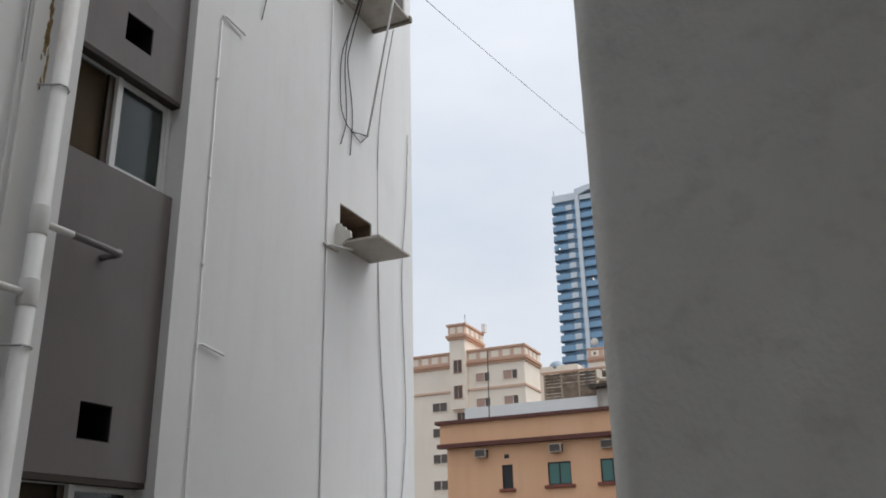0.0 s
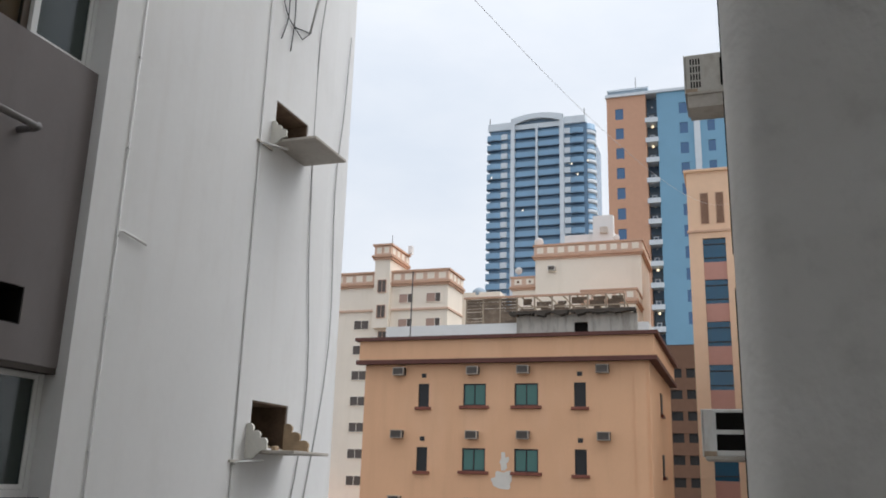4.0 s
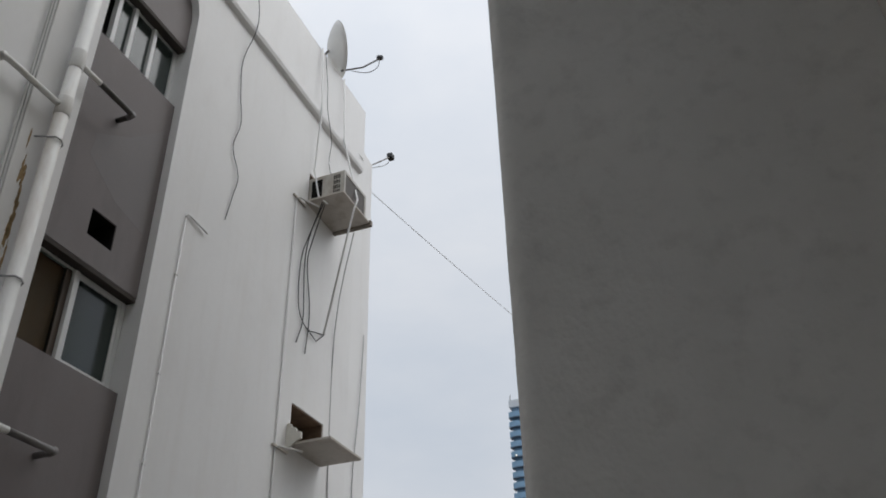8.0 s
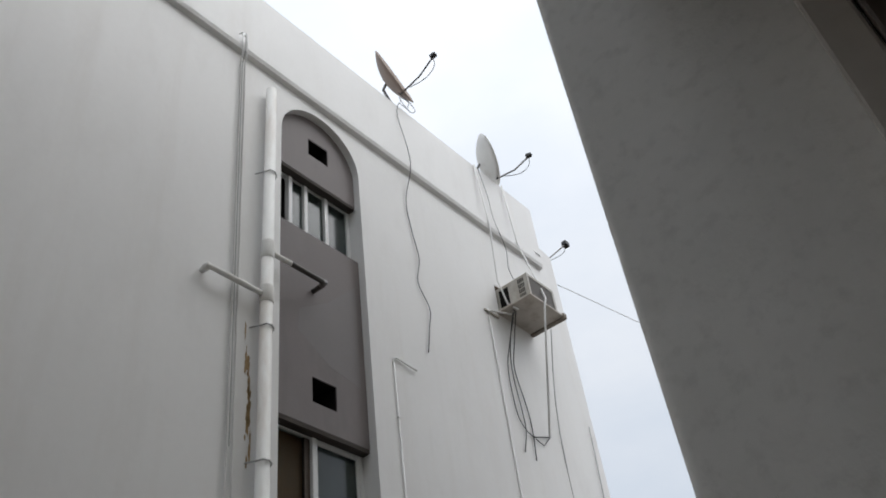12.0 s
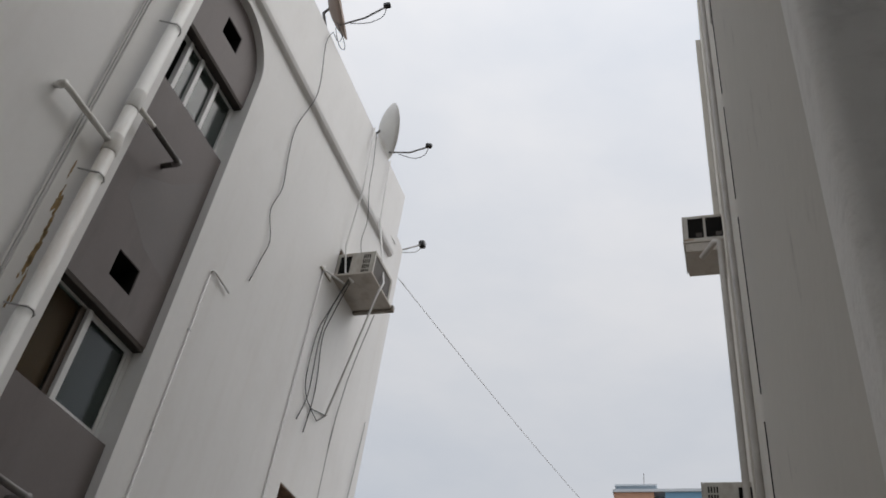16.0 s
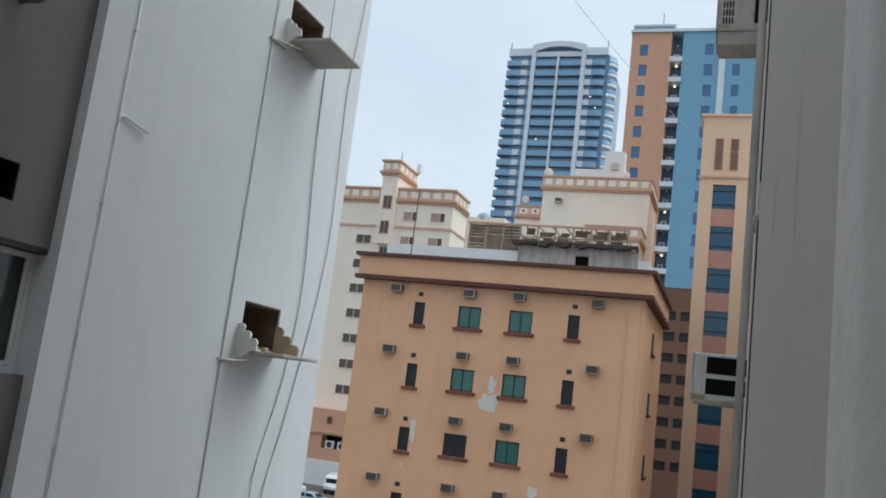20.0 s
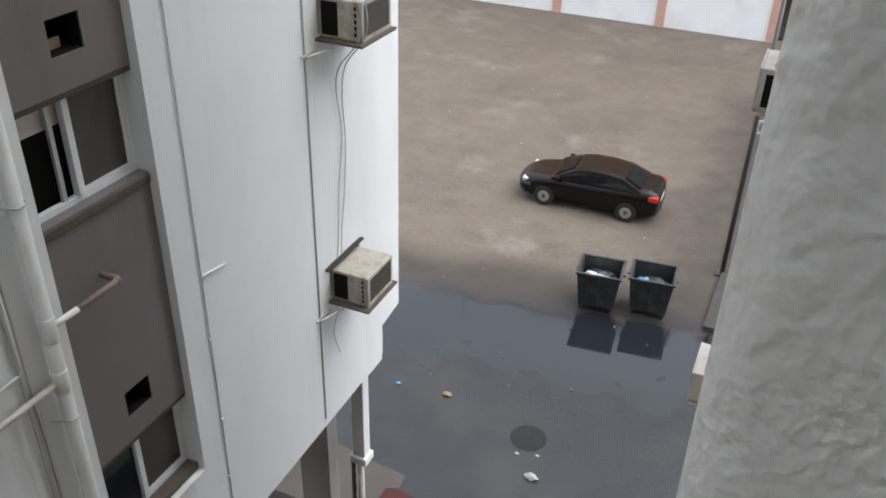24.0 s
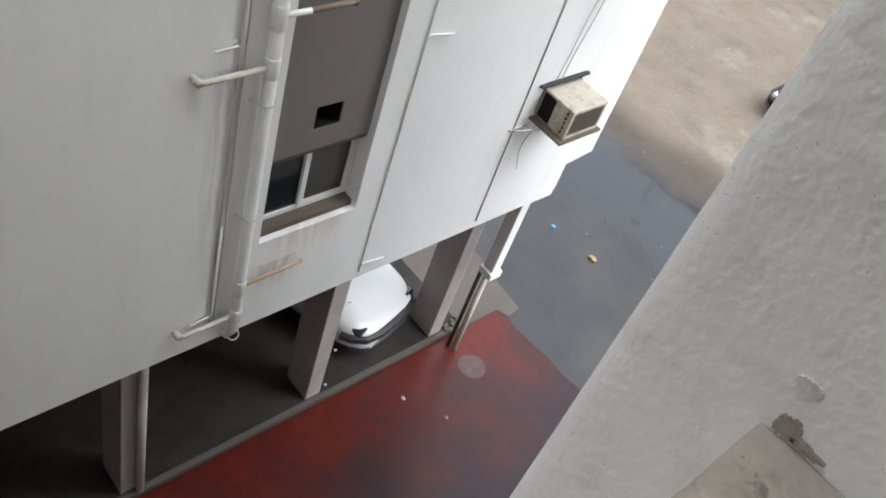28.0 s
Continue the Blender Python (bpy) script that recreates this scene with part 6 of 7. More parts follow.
tagged(finish(bm, "rubbish_heap", M_SHED), "dark wet rubbish heaped at the pillar foot", "rubbish", kind="stuff")

# ---- lot wall ----
lot = thing("lot_wall", "white painted boundary wall with pink posts", "wall")
posts = [-21.9, -16.93, -11.97, -7.02, -2.06, 2.9]
for a, b in zip(posts, posts[1:]):
    part("wall_panel", box(a + 0.2, b - 0.2, 41.0, 41.2, 0.0, 1.95, 0.01), M_LOTWALL, lot)
    part("coping", box(a + 0.2, b - 0.2, 40.96, 41.24, 1.951, 2.03, 0.01), M_POST, lot)
for a in posts:
    post = part("wall_post", box(a - 0.2, a + 0.2, 40.9, 41.3, 0.0, 2.12, 0.015), M_POST, lot)
    bm = bmesh.new()
    bmesh.ops.create_uvsphere(bm, u_segments=16, v_segments=10, radius=0.13)
    part("ball", bm, M_LOTWALL, post, "white ball finial", smooth=True)
    post.children[-1].location = (a, 41.1, 2.24)


for gx, gz, k in ((-13.66, 1.15, 0.8), (-9.25, 1.05, 1.3), (-5.03, 1.15, 1.0)):
    loop = [(gx - 0.16 * k, 40.993, gz - 0.2 * k), (gx - 0.16 * k, 40.993, gz + 0.2 * k), (gx + 0.05 * k, 40.993, gz + 0.24 * k), (gx + 0.2 * k, 40.993, gz + 0.12 * k), (gx + 0.08 * k, 40.993, gz), (gx - 0.14 * k, 40.993, gz + 0.02 * k)]
    part("paint_mark", tube(loop, 0.012, 5), M_GRAFFITI, lot, "faded grey-green spray mark")

# ---- orange building ----
orange = thing("orange_building", "orange rendered four-storey block with dark red trim", "building")
OX0, OX1, OY, OZ = -14.9, 0.35, 44.0, 3.32
WIN_G, WIN_S = (-9.25, -6.48), (-11.76, -3.40)
tops = [16.72, 13.42, 10.08, 6.72]
holes = [(x, x + 1.24, t - 1.14, t) for t in tops for x in WIN_G] + [(x, x + 0.60, t - 1.2, t + 0.02) for t in tops for x in WIN_S]
part("front_wall", pierced("y", OY, OY + 0.3, OX0, OX1, 4.6, 19.3, holes), M_ORANGE, orange)
part("base_wall", box(OX0 + 0.3, OX1 - 0.3, OY + 0.25, OY + 0.5, 0, 4.6), M_ORANGE, orange)
part("side_wall", box(OX1 - 0.3, OX1, OY + 0.301, OY + 13, 0, 19.3), M_ORANGE, orange)
part("side_wall", box(OX0, OX0 + 0.3, OY + 0.301, OY + 13, 0, 19.3), M_ORANGE, orange)
for t in tops:
    # black window boxes, added partly to darken the shaded side wall
    for y in (49.5,):
        w = part("window", box(OX1 + 0.002, OX1 + 0.05, y, y + 0.9, t - 1.15, t, 0.01), M_BLACK, orange, "narrow dark window")
        part("window_sill", box(OX1 + 0.003, OX1 + 0.16, y - 0.15, y + 1.05, t - 1.32, t - 1.152, 0.02), M_REDTRIM, w)
part("roof", box(OX0 + 0.3, OX1 - 0.3, OY + 0.3, OY + 13, 18.6, 18.8), M_ROOFGREY, orange)
# near-black sheet in place of the unlit rooms
part("inside", box(OX0 + 0.4, OX1 - 0.4, OY + 0.7, OY + 0.75, 4.6, 18.5), M_DARK, orange)
for zc, h, d in ((19.05, 0.18, 0.5), (17.78, 0.22, 0.42), (4.40, 0.20, 0.5)):
    tone = M_RUSTBAND if zc < 10 else M_REDTRIM
    part("cornice", prism([(OX0 - d, zc), (OX1 + d, zc), (OX1 + d, zc + h), (OX0 - d, zc + h)], "y", OY - d, OY - 0.003), tone, orange)
    part("cornice", box(OX1 + 0.003, OX1 + d, OY + 0.001, OY + 13, zc, zc + h), tone, orange)
part("fascia", box(OX0 - 0.28, OX1 + 0.28, OY - 0.30, OY - 0.004, 18.0, 19.05), M_ORANGE, orange)
part("fascia", box(OX1 + 0.004, OX1 + 0.28, OY, OY + 13, 18.0, 19.05), M_ORANGE, orange)
part("pilaster", box(OX1 - 0.75, OX1 - 0.15, OY - 0.06, OY - 0.003, 4.6, 17.78), M_ORANGE, orange)
for i, t in enumerate(tops):
    for x in WIN_G:
        w = part("window", pierced("y", OY + 0.06, OY + 0.14, x + 0.002, x + 1.238, t - 1.138, t - 0.002, [(x + 0.07, x + 0.59, t - 1.07, t - 0.07), (x + 0.65, x + 1.17, t - 1.07, t - 0.07)]), M_BLACK, orange, "green-glazed window in a dark frame")
        dark = i == 2 and x < -9
        for a in (0.07, 0.65):
            part("pane", box(x + a, x + a + 0.52, OY + 0.09, OY + 0.10, t - 1.07, t - 0.07), M_PANE_DULL if dark else M_GREENPANE, w)
        part("window_sill", box(x - 0.18, x + 1.42, OY - 0.16, OY - 0.003, t - 1.30, t - 1.141, 0.02), M_BRICKSILL, w)
    for x in WIN_S:
        w = part("window", pierced("y", OY + 0.06, OY + 0.14, x + 0.002, x + 0.598, t - 1.198, t + 0.018, [(x + 0.06, x + 0.54, t - 1.14, t - 0.04)]), M_BLACK, orange, "narrow dark window")
        part("pane", box(x + 0.06, x + 0.54, OY + 0.09, OY + 0.10, t - 1.14, t - 0.04), M_PANE_DULL, w)
        part("window_sill", box(x - 0.15, x + 0.75, OY - 0.14, OY - 0.003, t - 1.36, t - 1.201, 0.02), M_BRICKSILL, w)
        part("vent", box(x + 0.17, x + 0.43, OY - 0.03, OY - 0.003, t + 0.34, t + 0.56, 0.01), M_BLACK, w)
for i, t in enumerate(tops):
    for x, dz in ((-12.82, 0.45), (-8.68, 0.45), (-5.98, 0.47), (-1.92, 0.45)):
        c = cooler("window_cooler", "small beige box cooling unit on the orange wall", x, OY - 0.05, t + dz, -90, M_ACDARK, depth=0.36, w=0.62, h=0.42, old=True)


def patch(x, z, w, h, seed, y=OY):
    pts = []
    for k in range(30):
        a = k * math.tau / 30
        r = 0.72 + 0.55 * noise.noise((math.cos(a) * 1.6, math.sin(a) * 1.6, seed))
        pts.append((x + w * r * math.cos(a), z + h * r * math.sin(a)))
    bm = prism(pts, "y", y - 0.012, y - 0.002)
    bmesh.ops.triangulate(bm, faces=[f for f in bm.faces if len(f.verts) > 4])
    return bm


for x, z, w, h, s in ((-7.05, 11.85, 0.75, 0.62, 1.0), (-7.0, 12.75, 0.28, 0.55, 2.0), (-11.0, 10.1, 0.22, 0.75, 3.0), (-4.75, 6.75, 0.75, 1.0, 4.0), (-4.4, 7.75, 0.4, 0.35, 5.0), (-11.4, 8.2, 0.12, 0.12, 6.0), (-4.2, 5.25, 0.18, 0.14, 7.0)):
    part("paint_patch", patch(x, z, w, h, s), M_PATCH, orange, "bare white filler where paint peeled off")
for x, z, w, h, q in ((-3.5, 3.55, 0.55, 0.30, 8.0), (-3.15, 2.95, 0.22, 0.55, 9.0), (-3.9, 3.05, 0.10, 0.30, 10.0)):
    part("paint_patch", patch(x, z, w, h, q, OY + 0.25), M_PATCH, orange, "bare white filler where paint peeled off")
part("vent", box(-10.65, -10.25, OY - 0.03, OY - 0.003, 4.72, 5.02, 0.01), M_BLACK, orange)
cooler("window_cooler", "small dirty cooling unit low on the orange wall", -12.9, OY + 0.2, 2.95, -90, M_ACDARK, depth=0.36, w=0.62, h=0.42, old=True)
# yard clutter at the foot of the orange building
for x, z in ((-5.6, 3.0), (-4.2, 2.95)):
    c = thing("outdoor_unit", "white outdoor unit with a round fan on the orange wall", "air conditioner")
    part("casing", box(x, x + 0.8, OY - 0.25, OY + 0.2, z, z + 0.6, 0.02), M_CARWHITE, c)
    part("fan_guard", tube([(x + 0.5, OY - 0.252, z + 0.3), (x + 0.5, OY - 0.27, z + 0.3)], 0.24, 20), M_BLACK, c)
shed = thing("lean_to_shed", "lean-to store of pale panels under a heap of dark crumpled sheets", "shed")
rng = random.Random(12)
x = -10.0
while x < -2.3:
    w = rng.uniform(0.62, 0.95)
    if rng.random() < 0.85:
        part("wall_panel", box(x, x + w - 0.07, 41.92 + rng.uniform(0.0, 0.06), 42.0, 0.0, 2.42 + rng.uniform(-0.06, 0.06), 0.01), M_PANEL, shed)
    part("post", box(x + w - 0.068, x + w - 0.002, 41.88, 41.96, 0.0, 2.50), M_SHELF, shed)
    x += w
part("end_panel", box(-2.28, -1.55, 41.95, 42.02, 0.0, 2.5, 0.01), M_BOARDS, shed)
part("top_rail", box(-10.0, -1.5, 41.86, 41.95, 2.501, 2.58, 0.01), M_SHELF, shed)


def crumpled(x0, x1, y0, y1, seed):
    """A heap of crumpled dark sheets lying over the store, with its own thickness."""
    nx, ny = 72, 14
    bm = bmesh.new()
    g = []
    for i in range(nx + 1):
        col = []
        for j in range(ny + 1):
            u, v = i / nx, j / ny
            q = Vector((x0 + (x1 - x0) * u, y0 + (y1 - y0) * v, seed))
            h = 0.30 * noise.noise(q * 0.8) + 0.22 * abs(noise.noise(q * 2.1)) + 0.12 * noise.noise(q * 5.0)
            col.append(bm.verts.new((q.x + 0.08 * noise.noise(q * 3.3), q.y + 0.15 * noise.noise(q * 1.9), 2.66 + 0.50 * v + h * (0.5 + 0.5 * math.sin(math.pi * u)) - (0.10 if j == 0 else 0.0))))
        g.append(col)
    for i in range(nx):
        for j in range(ny):
            bm.faces.new((g[i][j], g[i + 1][j], g[i + 1][j + 1], g[i][j + 1]))
    bmesh.ops.solidify(bm, geom=bm.faces[:], thickness=0.02)
    return bm


part("crumpled_sheet", crumpled(-10.2, -1.7, 41.95, 43.9, 3.0), M_SHED, shed, "dark brown crumpled tarpaulin and sheet metal")
for i in range(14):
    a, z = rng.uniform(-9.8, -2.2), 3.0 + rng.uniform(-0.05, 0.25)
    part("loose_timber", tube([(a, 43.3, z), (a + rng.uniform(-0.9, 0.9), 42.1, z - 0.25 + rng.uniform(0.0, 0.35))], rng.uniform(0.02, 0.05), 5), rng.choice((M_SHED, M_TIMBER, M_CONC)), shed)
shed2 = thing("lean_to_shed", "low roofless grey block store behind the lot wall", "shed")
part("wall", box(-14.3, -12.5, 42.1, 42.3, 0, 2.75, 0.02), M_BLOCK, shed2)
part("wall", box(-12.5, -10.9, 42.0, 42.2, 0, 2.60, 0.02), M_BLOCK, shed2)
part("side_wall", box(-11.1, -10.9, 42.21, 43.9, 0, 2.60, 0.02), M_CONC, shed2)
part("side_wall", box(-14.3, -14.1, 42.31, 43.9, 0, 2.75, 0.02), M_CONC, shed2)
part("inner_wall", box(-12.6, -12.4, 42.31, 43.9, 0, 2.60, 0.02), M_CONC, shed2)
part("old_sheet", box(-12.35, -11.15, 42.4, 43.8, 2.35, 2.40), M_SHED, shed2)


# ---- farther buildings ----
def face_windows(parent, xs, zs, y, w, h, frame=M_FARWHITE, pane=M_FARPANE, split=0.0, left=None, proud=0.05):
    for x in xs:
        for z in zs:
            win = part("window", pierced("y", y - proud, y + 0.12, x, x + w, z, z + h, [(x + 0.06, x + w - 0.06, z + 0.06, z + h - 0.06)]), frame, parent)
            if split:
                m = x + w * split
                part("pane", box(x + 0.06, m - 0.03, y + 0.02, y + 0.03, z + 0.06, z + h - 0.06), left or pane, win)
                part("mullion", box(m - 0.028, m + 0.028, y - 0.01, y + 0.04, z + 0.062, z + h - 0.062), frame, win)
                part("pane", box(m + 0.03, x + w - 0.06, y + 0.02, y + 0.03, z + 0.06, z + h - 0.06), pane, win)
            else:
                part("pane", box(x + 0.06, x + w - 0.06, y + 0.02, y + 0.03, z + 0.06, z + h - 0.06), pane, win)


def parapet_band(parent, x0, x1, y0, y1, z, k=1.0, holes=False, side=True):
    """A tan cornice with stepped mouldings and a row of pale square panels above; z is the foot of the panels."""
    part("cornice", box(x0 - 0.22 * k, x1 + 0.22 * k, y0 - 0.22 * k, y1, z - 0.55 * k, z - 0.28 * k), M_TAN, parent)
    part("cornice", box(x0 - 0.38 * k, x1 + 0.38 * k, y0 - 0.38 * k, y1, z - 0.279 * k, z), M_TAN, parent)
    part("band", box(x0 - 0.1, x1 + 0.1, y0 - 0.1, y1, z + 0.001, z + 1.25 * k), M_TAN_PALE, parent)
    part("coping", box(x0 - 0.3 * k, x1 + 0.3 * k, y0 - 0.3 * k, y1, z + 1.251 * k, z + 1.5 * k), M_TAN, parent)
    n = max(2, int((x1 - x0) / (1.35 * k)))
    s = (x1 - x0) / n
    for i in range(n):
        a = x0 + s * (i + 0.2)
        pan = part("panel", box(a, a + s * 0.62, y0 - 0.16, y0 - 0.102, z + 0.25 * k, z + 1.05 * k), M_CREAM, parent)
        if holes:
            part("hole", tube([(a + s * 0.31, y0 - 0.17, z + 0.65 * k), (a + s * 0.31, y0 - 0.161, z + 0.65 * k)], 0.2 * k, 10), M_OBBROWN, pan)
    if side:
        n = max(2, int((y1 - y0) / (1.35 * k)))
        s = (y1 - y0) / n
        for i in range(n):
            a = y0 + s * (i + 0.2)
            part("panel", box(x1 + 0.102, x1 + 0.16, a, a + s * 0.62, z + 0.25 * k, z + 1.05 * k), M_CREAM, parent)


cream = thing("cream_hotel", "cream apartment block with tan decorated parapets", "building")
part("wall", box(-62, -29.3, 100, 106, 0, 35.95), M_CREAM, cream)
part("turret_wall", box(-39.0, -36.9, 99.2, 105.5, 30.0, 39.35), M_CREAM, cream)
parapet_band(cream, -62, -39.3, 100, 106, 35.95, side=False)
parapet_band(cream, -36.9, -29.3, 100, 106, 35.95)
parapet_band(cream, -39.0, -36.9, 99.2, 105.5, 39.4)
for a, b in ((-62, -39.1), (-36.8, -29.25)):
    part("string_course", box(a, b, 99.8, 99.997, 32.25, 32.5), M_TAN_PALE, cream)
part("string_course", box(-29.299, -29.15, 99.8, 106, 32.25, 32.5), M_TAN_PALE, cream)
zs = [33.2 - 3.2 * i for i in range(9)]
face_windows(cream, [-35.85, -32.15], zs, 99.95, 1.95, 1.2, M_CREAM, M_FARPANE, 0.62, M_CURTAIN)
face_windows(cream, [-41.9, -47.2, -52.8], [z - 3.25 for z in zs], 99.95, 2.1, 1.2, M_CREAM, M_FARPANE, 0.5)
face_windows(cream, [-38.5], [34.5], 99.15, 1.2, 1.7, M_TAN, M_FARPANE, 0.5)
face_windows(cream, [-38.5], [31.24], 99.15, 1.2, 1.68, M_TAN, M_FARPANE, 0.5)
face_windows(cream, [-38.5], [28.0 - 3.2 * i for i in range(7)], 99.95, 1.2, 1.68, M_TAN, M_FARPANE, 0.5)
part("podium", pierced("y", 96, 99.9, -58, -30, 0, 8.85, [(-40.9, -37.2, 4.3, 5.85)]), M_OBORANGE, cream)
# near-black sheet in place of the shaded recess
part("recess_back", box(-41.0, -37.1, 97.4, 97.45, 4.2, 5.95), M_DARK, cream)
part("cornice", box(-58, -29.8, 95.7, 95.997, 6.0, 6.25), M_TAN, cream)
part("base_wall", box(-58, -29.9, 95.85, 95.996, 0, 2.9), M_FARWHITE, cream)
face_windows(cream, [-46.5, -44.0, -40.45, -38.2], [7.2], 95.95, 0.6, 0.8, M_OBBROWN)
for x in (-40.5, -38.9):
    u = part("outdoor_unit", box(x, x + 1.1, 96.3, 96.8, 4.31, 5.2, 0.02), M_FARWHITE, cream)
    part("fan_guard", tube([(x + 0.55, 96.29, 4.75), (x + 0.55, 96.26, 4.75)], 0.34, 16), M_BLACK, u)
part("aerial", tube([(-37.9, 102, 40.9), (-37.9, 102, 42.9)], 0.04, 6), M_STEEL, cream)
part("roof_tank", box(-36.6, -36.1, 104.5, 105.2, 40.9, 42.0), M_FARWHITE, cream)

cream2 = thing("cream_block", "cream block with a tan panelled parapet", "building")
part("wall", box(-12.45, -3.0, 75, 82, 0, 31.7), M_CREAM, cream2)
parapet_band(cream2, -12.45, -3.0, 75, 82, 31.7, 0.68)
part("wall", box(-7.5, -3.15, 71, 74.99, 0, 26.5), M_CREAM, cream2)
parapet_band(cream2, -7.5, -3.15, 71, 74.99, 26.5, 0.64)
part("roof_room", box(-10.7, -5.9, 79.95, 81.9, 32.7, 34.9), M_FARWHITE, cream2)
part("roof_room", box(-7.8, -5.9, 79, 79.9, 32.7, 36.4), M_FARWHITE, cream2)
part("roof_unit", box(-7.1, -6.4, 78.7, 78.99, 34.6, 35.2), M_SHELF, cream2)
part("wall", box(-14.75, -12.52, 75.6, 80, 0, 29.05), M_CREAM, cream2)
parapet_band(cream2, -14.75, -12.52, 75.6, 80, 29.05, 0.62, True)
cooler("window_cooler", "small cooling unit high on the cream wall", -10.9, 74.95, 30.2, -90, M_ACBODY)
for x, r in ((-12.3, 0.45), (-14.2, 0.35), (-5.2, 0.3)):
    d = thing("satellite_dish", "small pale dish on a far roof", "satellite dish", "dishes on the far roofs")
    bm = bmesh.new()
    bmesh.ops.create_uvsphere(bm, u_segments=14, v_segments=8, radius=r)
    for v in bm.verts:
        v.co.y *= 0.25
    part("reflector", bm, M_FARWHITE, d, smooth=True)
    d.children[-1].matrix_basis = pose(x, 75.8, 33.2 if x > -13 else 30.6, 20, 0, 25)
    part("post", tube([(x, 75.9, 29.9 if x < -13 else 32.6), (x, 75.9, 30.6 if x < -13 else 33.2)], 0.03, 6), M_STEEL, d)

# old roof terrace with a timber frame, in front of the cream block
terrace = thing("roof_terrace", "old building top with stained white parapet walls", "building")
part("lower_wall", box(-21.4, -2.1, 62.6, 70, 0, 22.4), M_CREAM, terrace)
part("parapet", box(-21.4, -10.9, 62.0, 62.3, 19.0, 23.2, 0.01), M_FARWHITE, terrace)
part("stained_wall", pierced("y", 61.9, 62.2, -10.89, -2.1, 19.0, 23.7, [(-6.6, -5.6, 21.8, 23.1)]), M_STAINED, terrace, "grey streaked and stained old wall")
# near-black sheet in place of the unlit inside of the opening
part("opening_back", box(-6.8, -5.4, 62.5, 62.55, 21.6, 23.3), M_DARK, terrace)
part("corner_wall", box(-2.09, -1.3, 62.0, 66, 19.0, 23.0, 0.01), M_FARWHITE, terrace)
rng = random.Random(77)
bm = bmesh.new()
edge = [(-11.3 + 0.09 * i, 23.66 + 0.22 * noise.noise((i * 0.13, 1, 2)) + 0.22 * noise.noise((i * 0.6, 4, 2))) for i in range(103)]
vs0, vs1 = [[bm.verts.new((x, yy, z)) for x, z in edge] for yy in (61.2, 61.9)]
vs2, vs3 = [[bm.verts.new((x, yy, 23.9 + 0.05 * noise.noise((x * 2, yy, 0)))) for x, _ in edge] for yy in (61.2, 61.9)]
for i in range(len(edge) - 1):
    for p, q in ((vs0, vs2), (vs2, vs3), (vs3, vs1), (vs1, vs0)):
        bm.faces.new((p[i], p[i + 1], q[i + 1], q[i]))
bmesh.ops.recalc_face_normals(bm, faces=bm.faces)
part("broken_slab", bm, M_SHED, terrace, "ragged dark edge of a broken canopy slab")
pergola = thing("rooftop_pergola", "weathered brown timber frame with patched boards on a roof", "pergola")
for i in range(10):
    x = -15.05 + 1.33 * i
    part("post", box(x, x + 0.11, 62.5, 62.62, 23.0, 25.25), M_TIMBER, pergola)
    if i < 3:
        for r in range(9):
            part("board", box(x + 0.112, x + 1.328, 62.55, 62.60, 23.02 + 0.245 * r, 23.02 + 0.245 * r + rng.uniform(0.20, 0.24)), M_BOARDS, pergola)
    elif i < 9:
        for r in range(5):
            if rng.random() < 0.8:
                a = x + 0.112 + rng.choice((0.0, 0.0, 0.3))
                part("board", box(a, x + rng.uniform(0.9, 1.32), 63.0, 63.05, 23.95 + 0.25 * r, 24.19 + 0.25 * r), M_BOARDS, pergola)
part("beam", box(-15.2, -3.0, 62.44, 62.70, 25.251, 25.38), M_TAN, pergola)
part("beam", box(-11.1, -3.0, 62.46, 62.60, 24.4, 24.48), M_TIMBER, pergola)
for i in range(12):
    part("rafter", box(-15.0 + 1.05 * i, -14.92 + 1.05 * i, 62.72, 68, 25.30, 25.40), M_TIMBER, pergola)
part("back_screen", box(-15.0, -3.2, 67.5, 67.6, 23.0, 25.2), M_BOARDS, pergola)
pole2 = thing("flag_pole", "thin dark pole standing on the orange building's roof", "pole")
part("pole", tube([(-13.15, 46, 18.8), (-13.09, 46, 23.45)], 0.035, 6), M_STEEL, pole2)
dome = thing("roof_dome", "small blue-grey dome on a distant roof", "dome")
bm = bmesh.new()
bmesh.ops.create_uvsphere(bm, u_segments=24, v_segments=12, radius=1.05)
for v in bm.verts:
    v.co.z *= 0.9
part("shell", bm, M_DOME, dome, smooth=True)
dome.children[-1].location = (-28.15, 110, 36.1)
part("drum", box(-30.6, -25.0, 109, 112, 0, 36.2), M_CREAM, dome)

tower = thing("blue_tower", "tall residential tower with blue balconies and white piers", "tower")
TY = 250.0
part("core", box(-67.4, -36.2, TY + 1.0, TY + 30, 0, 121.2), M_TPANE, tower)
part("roof_block", box(-60.2, -43.4, TY + 1.01, TY + 12, 121.2, 124.2), M_TWHITE, tower)


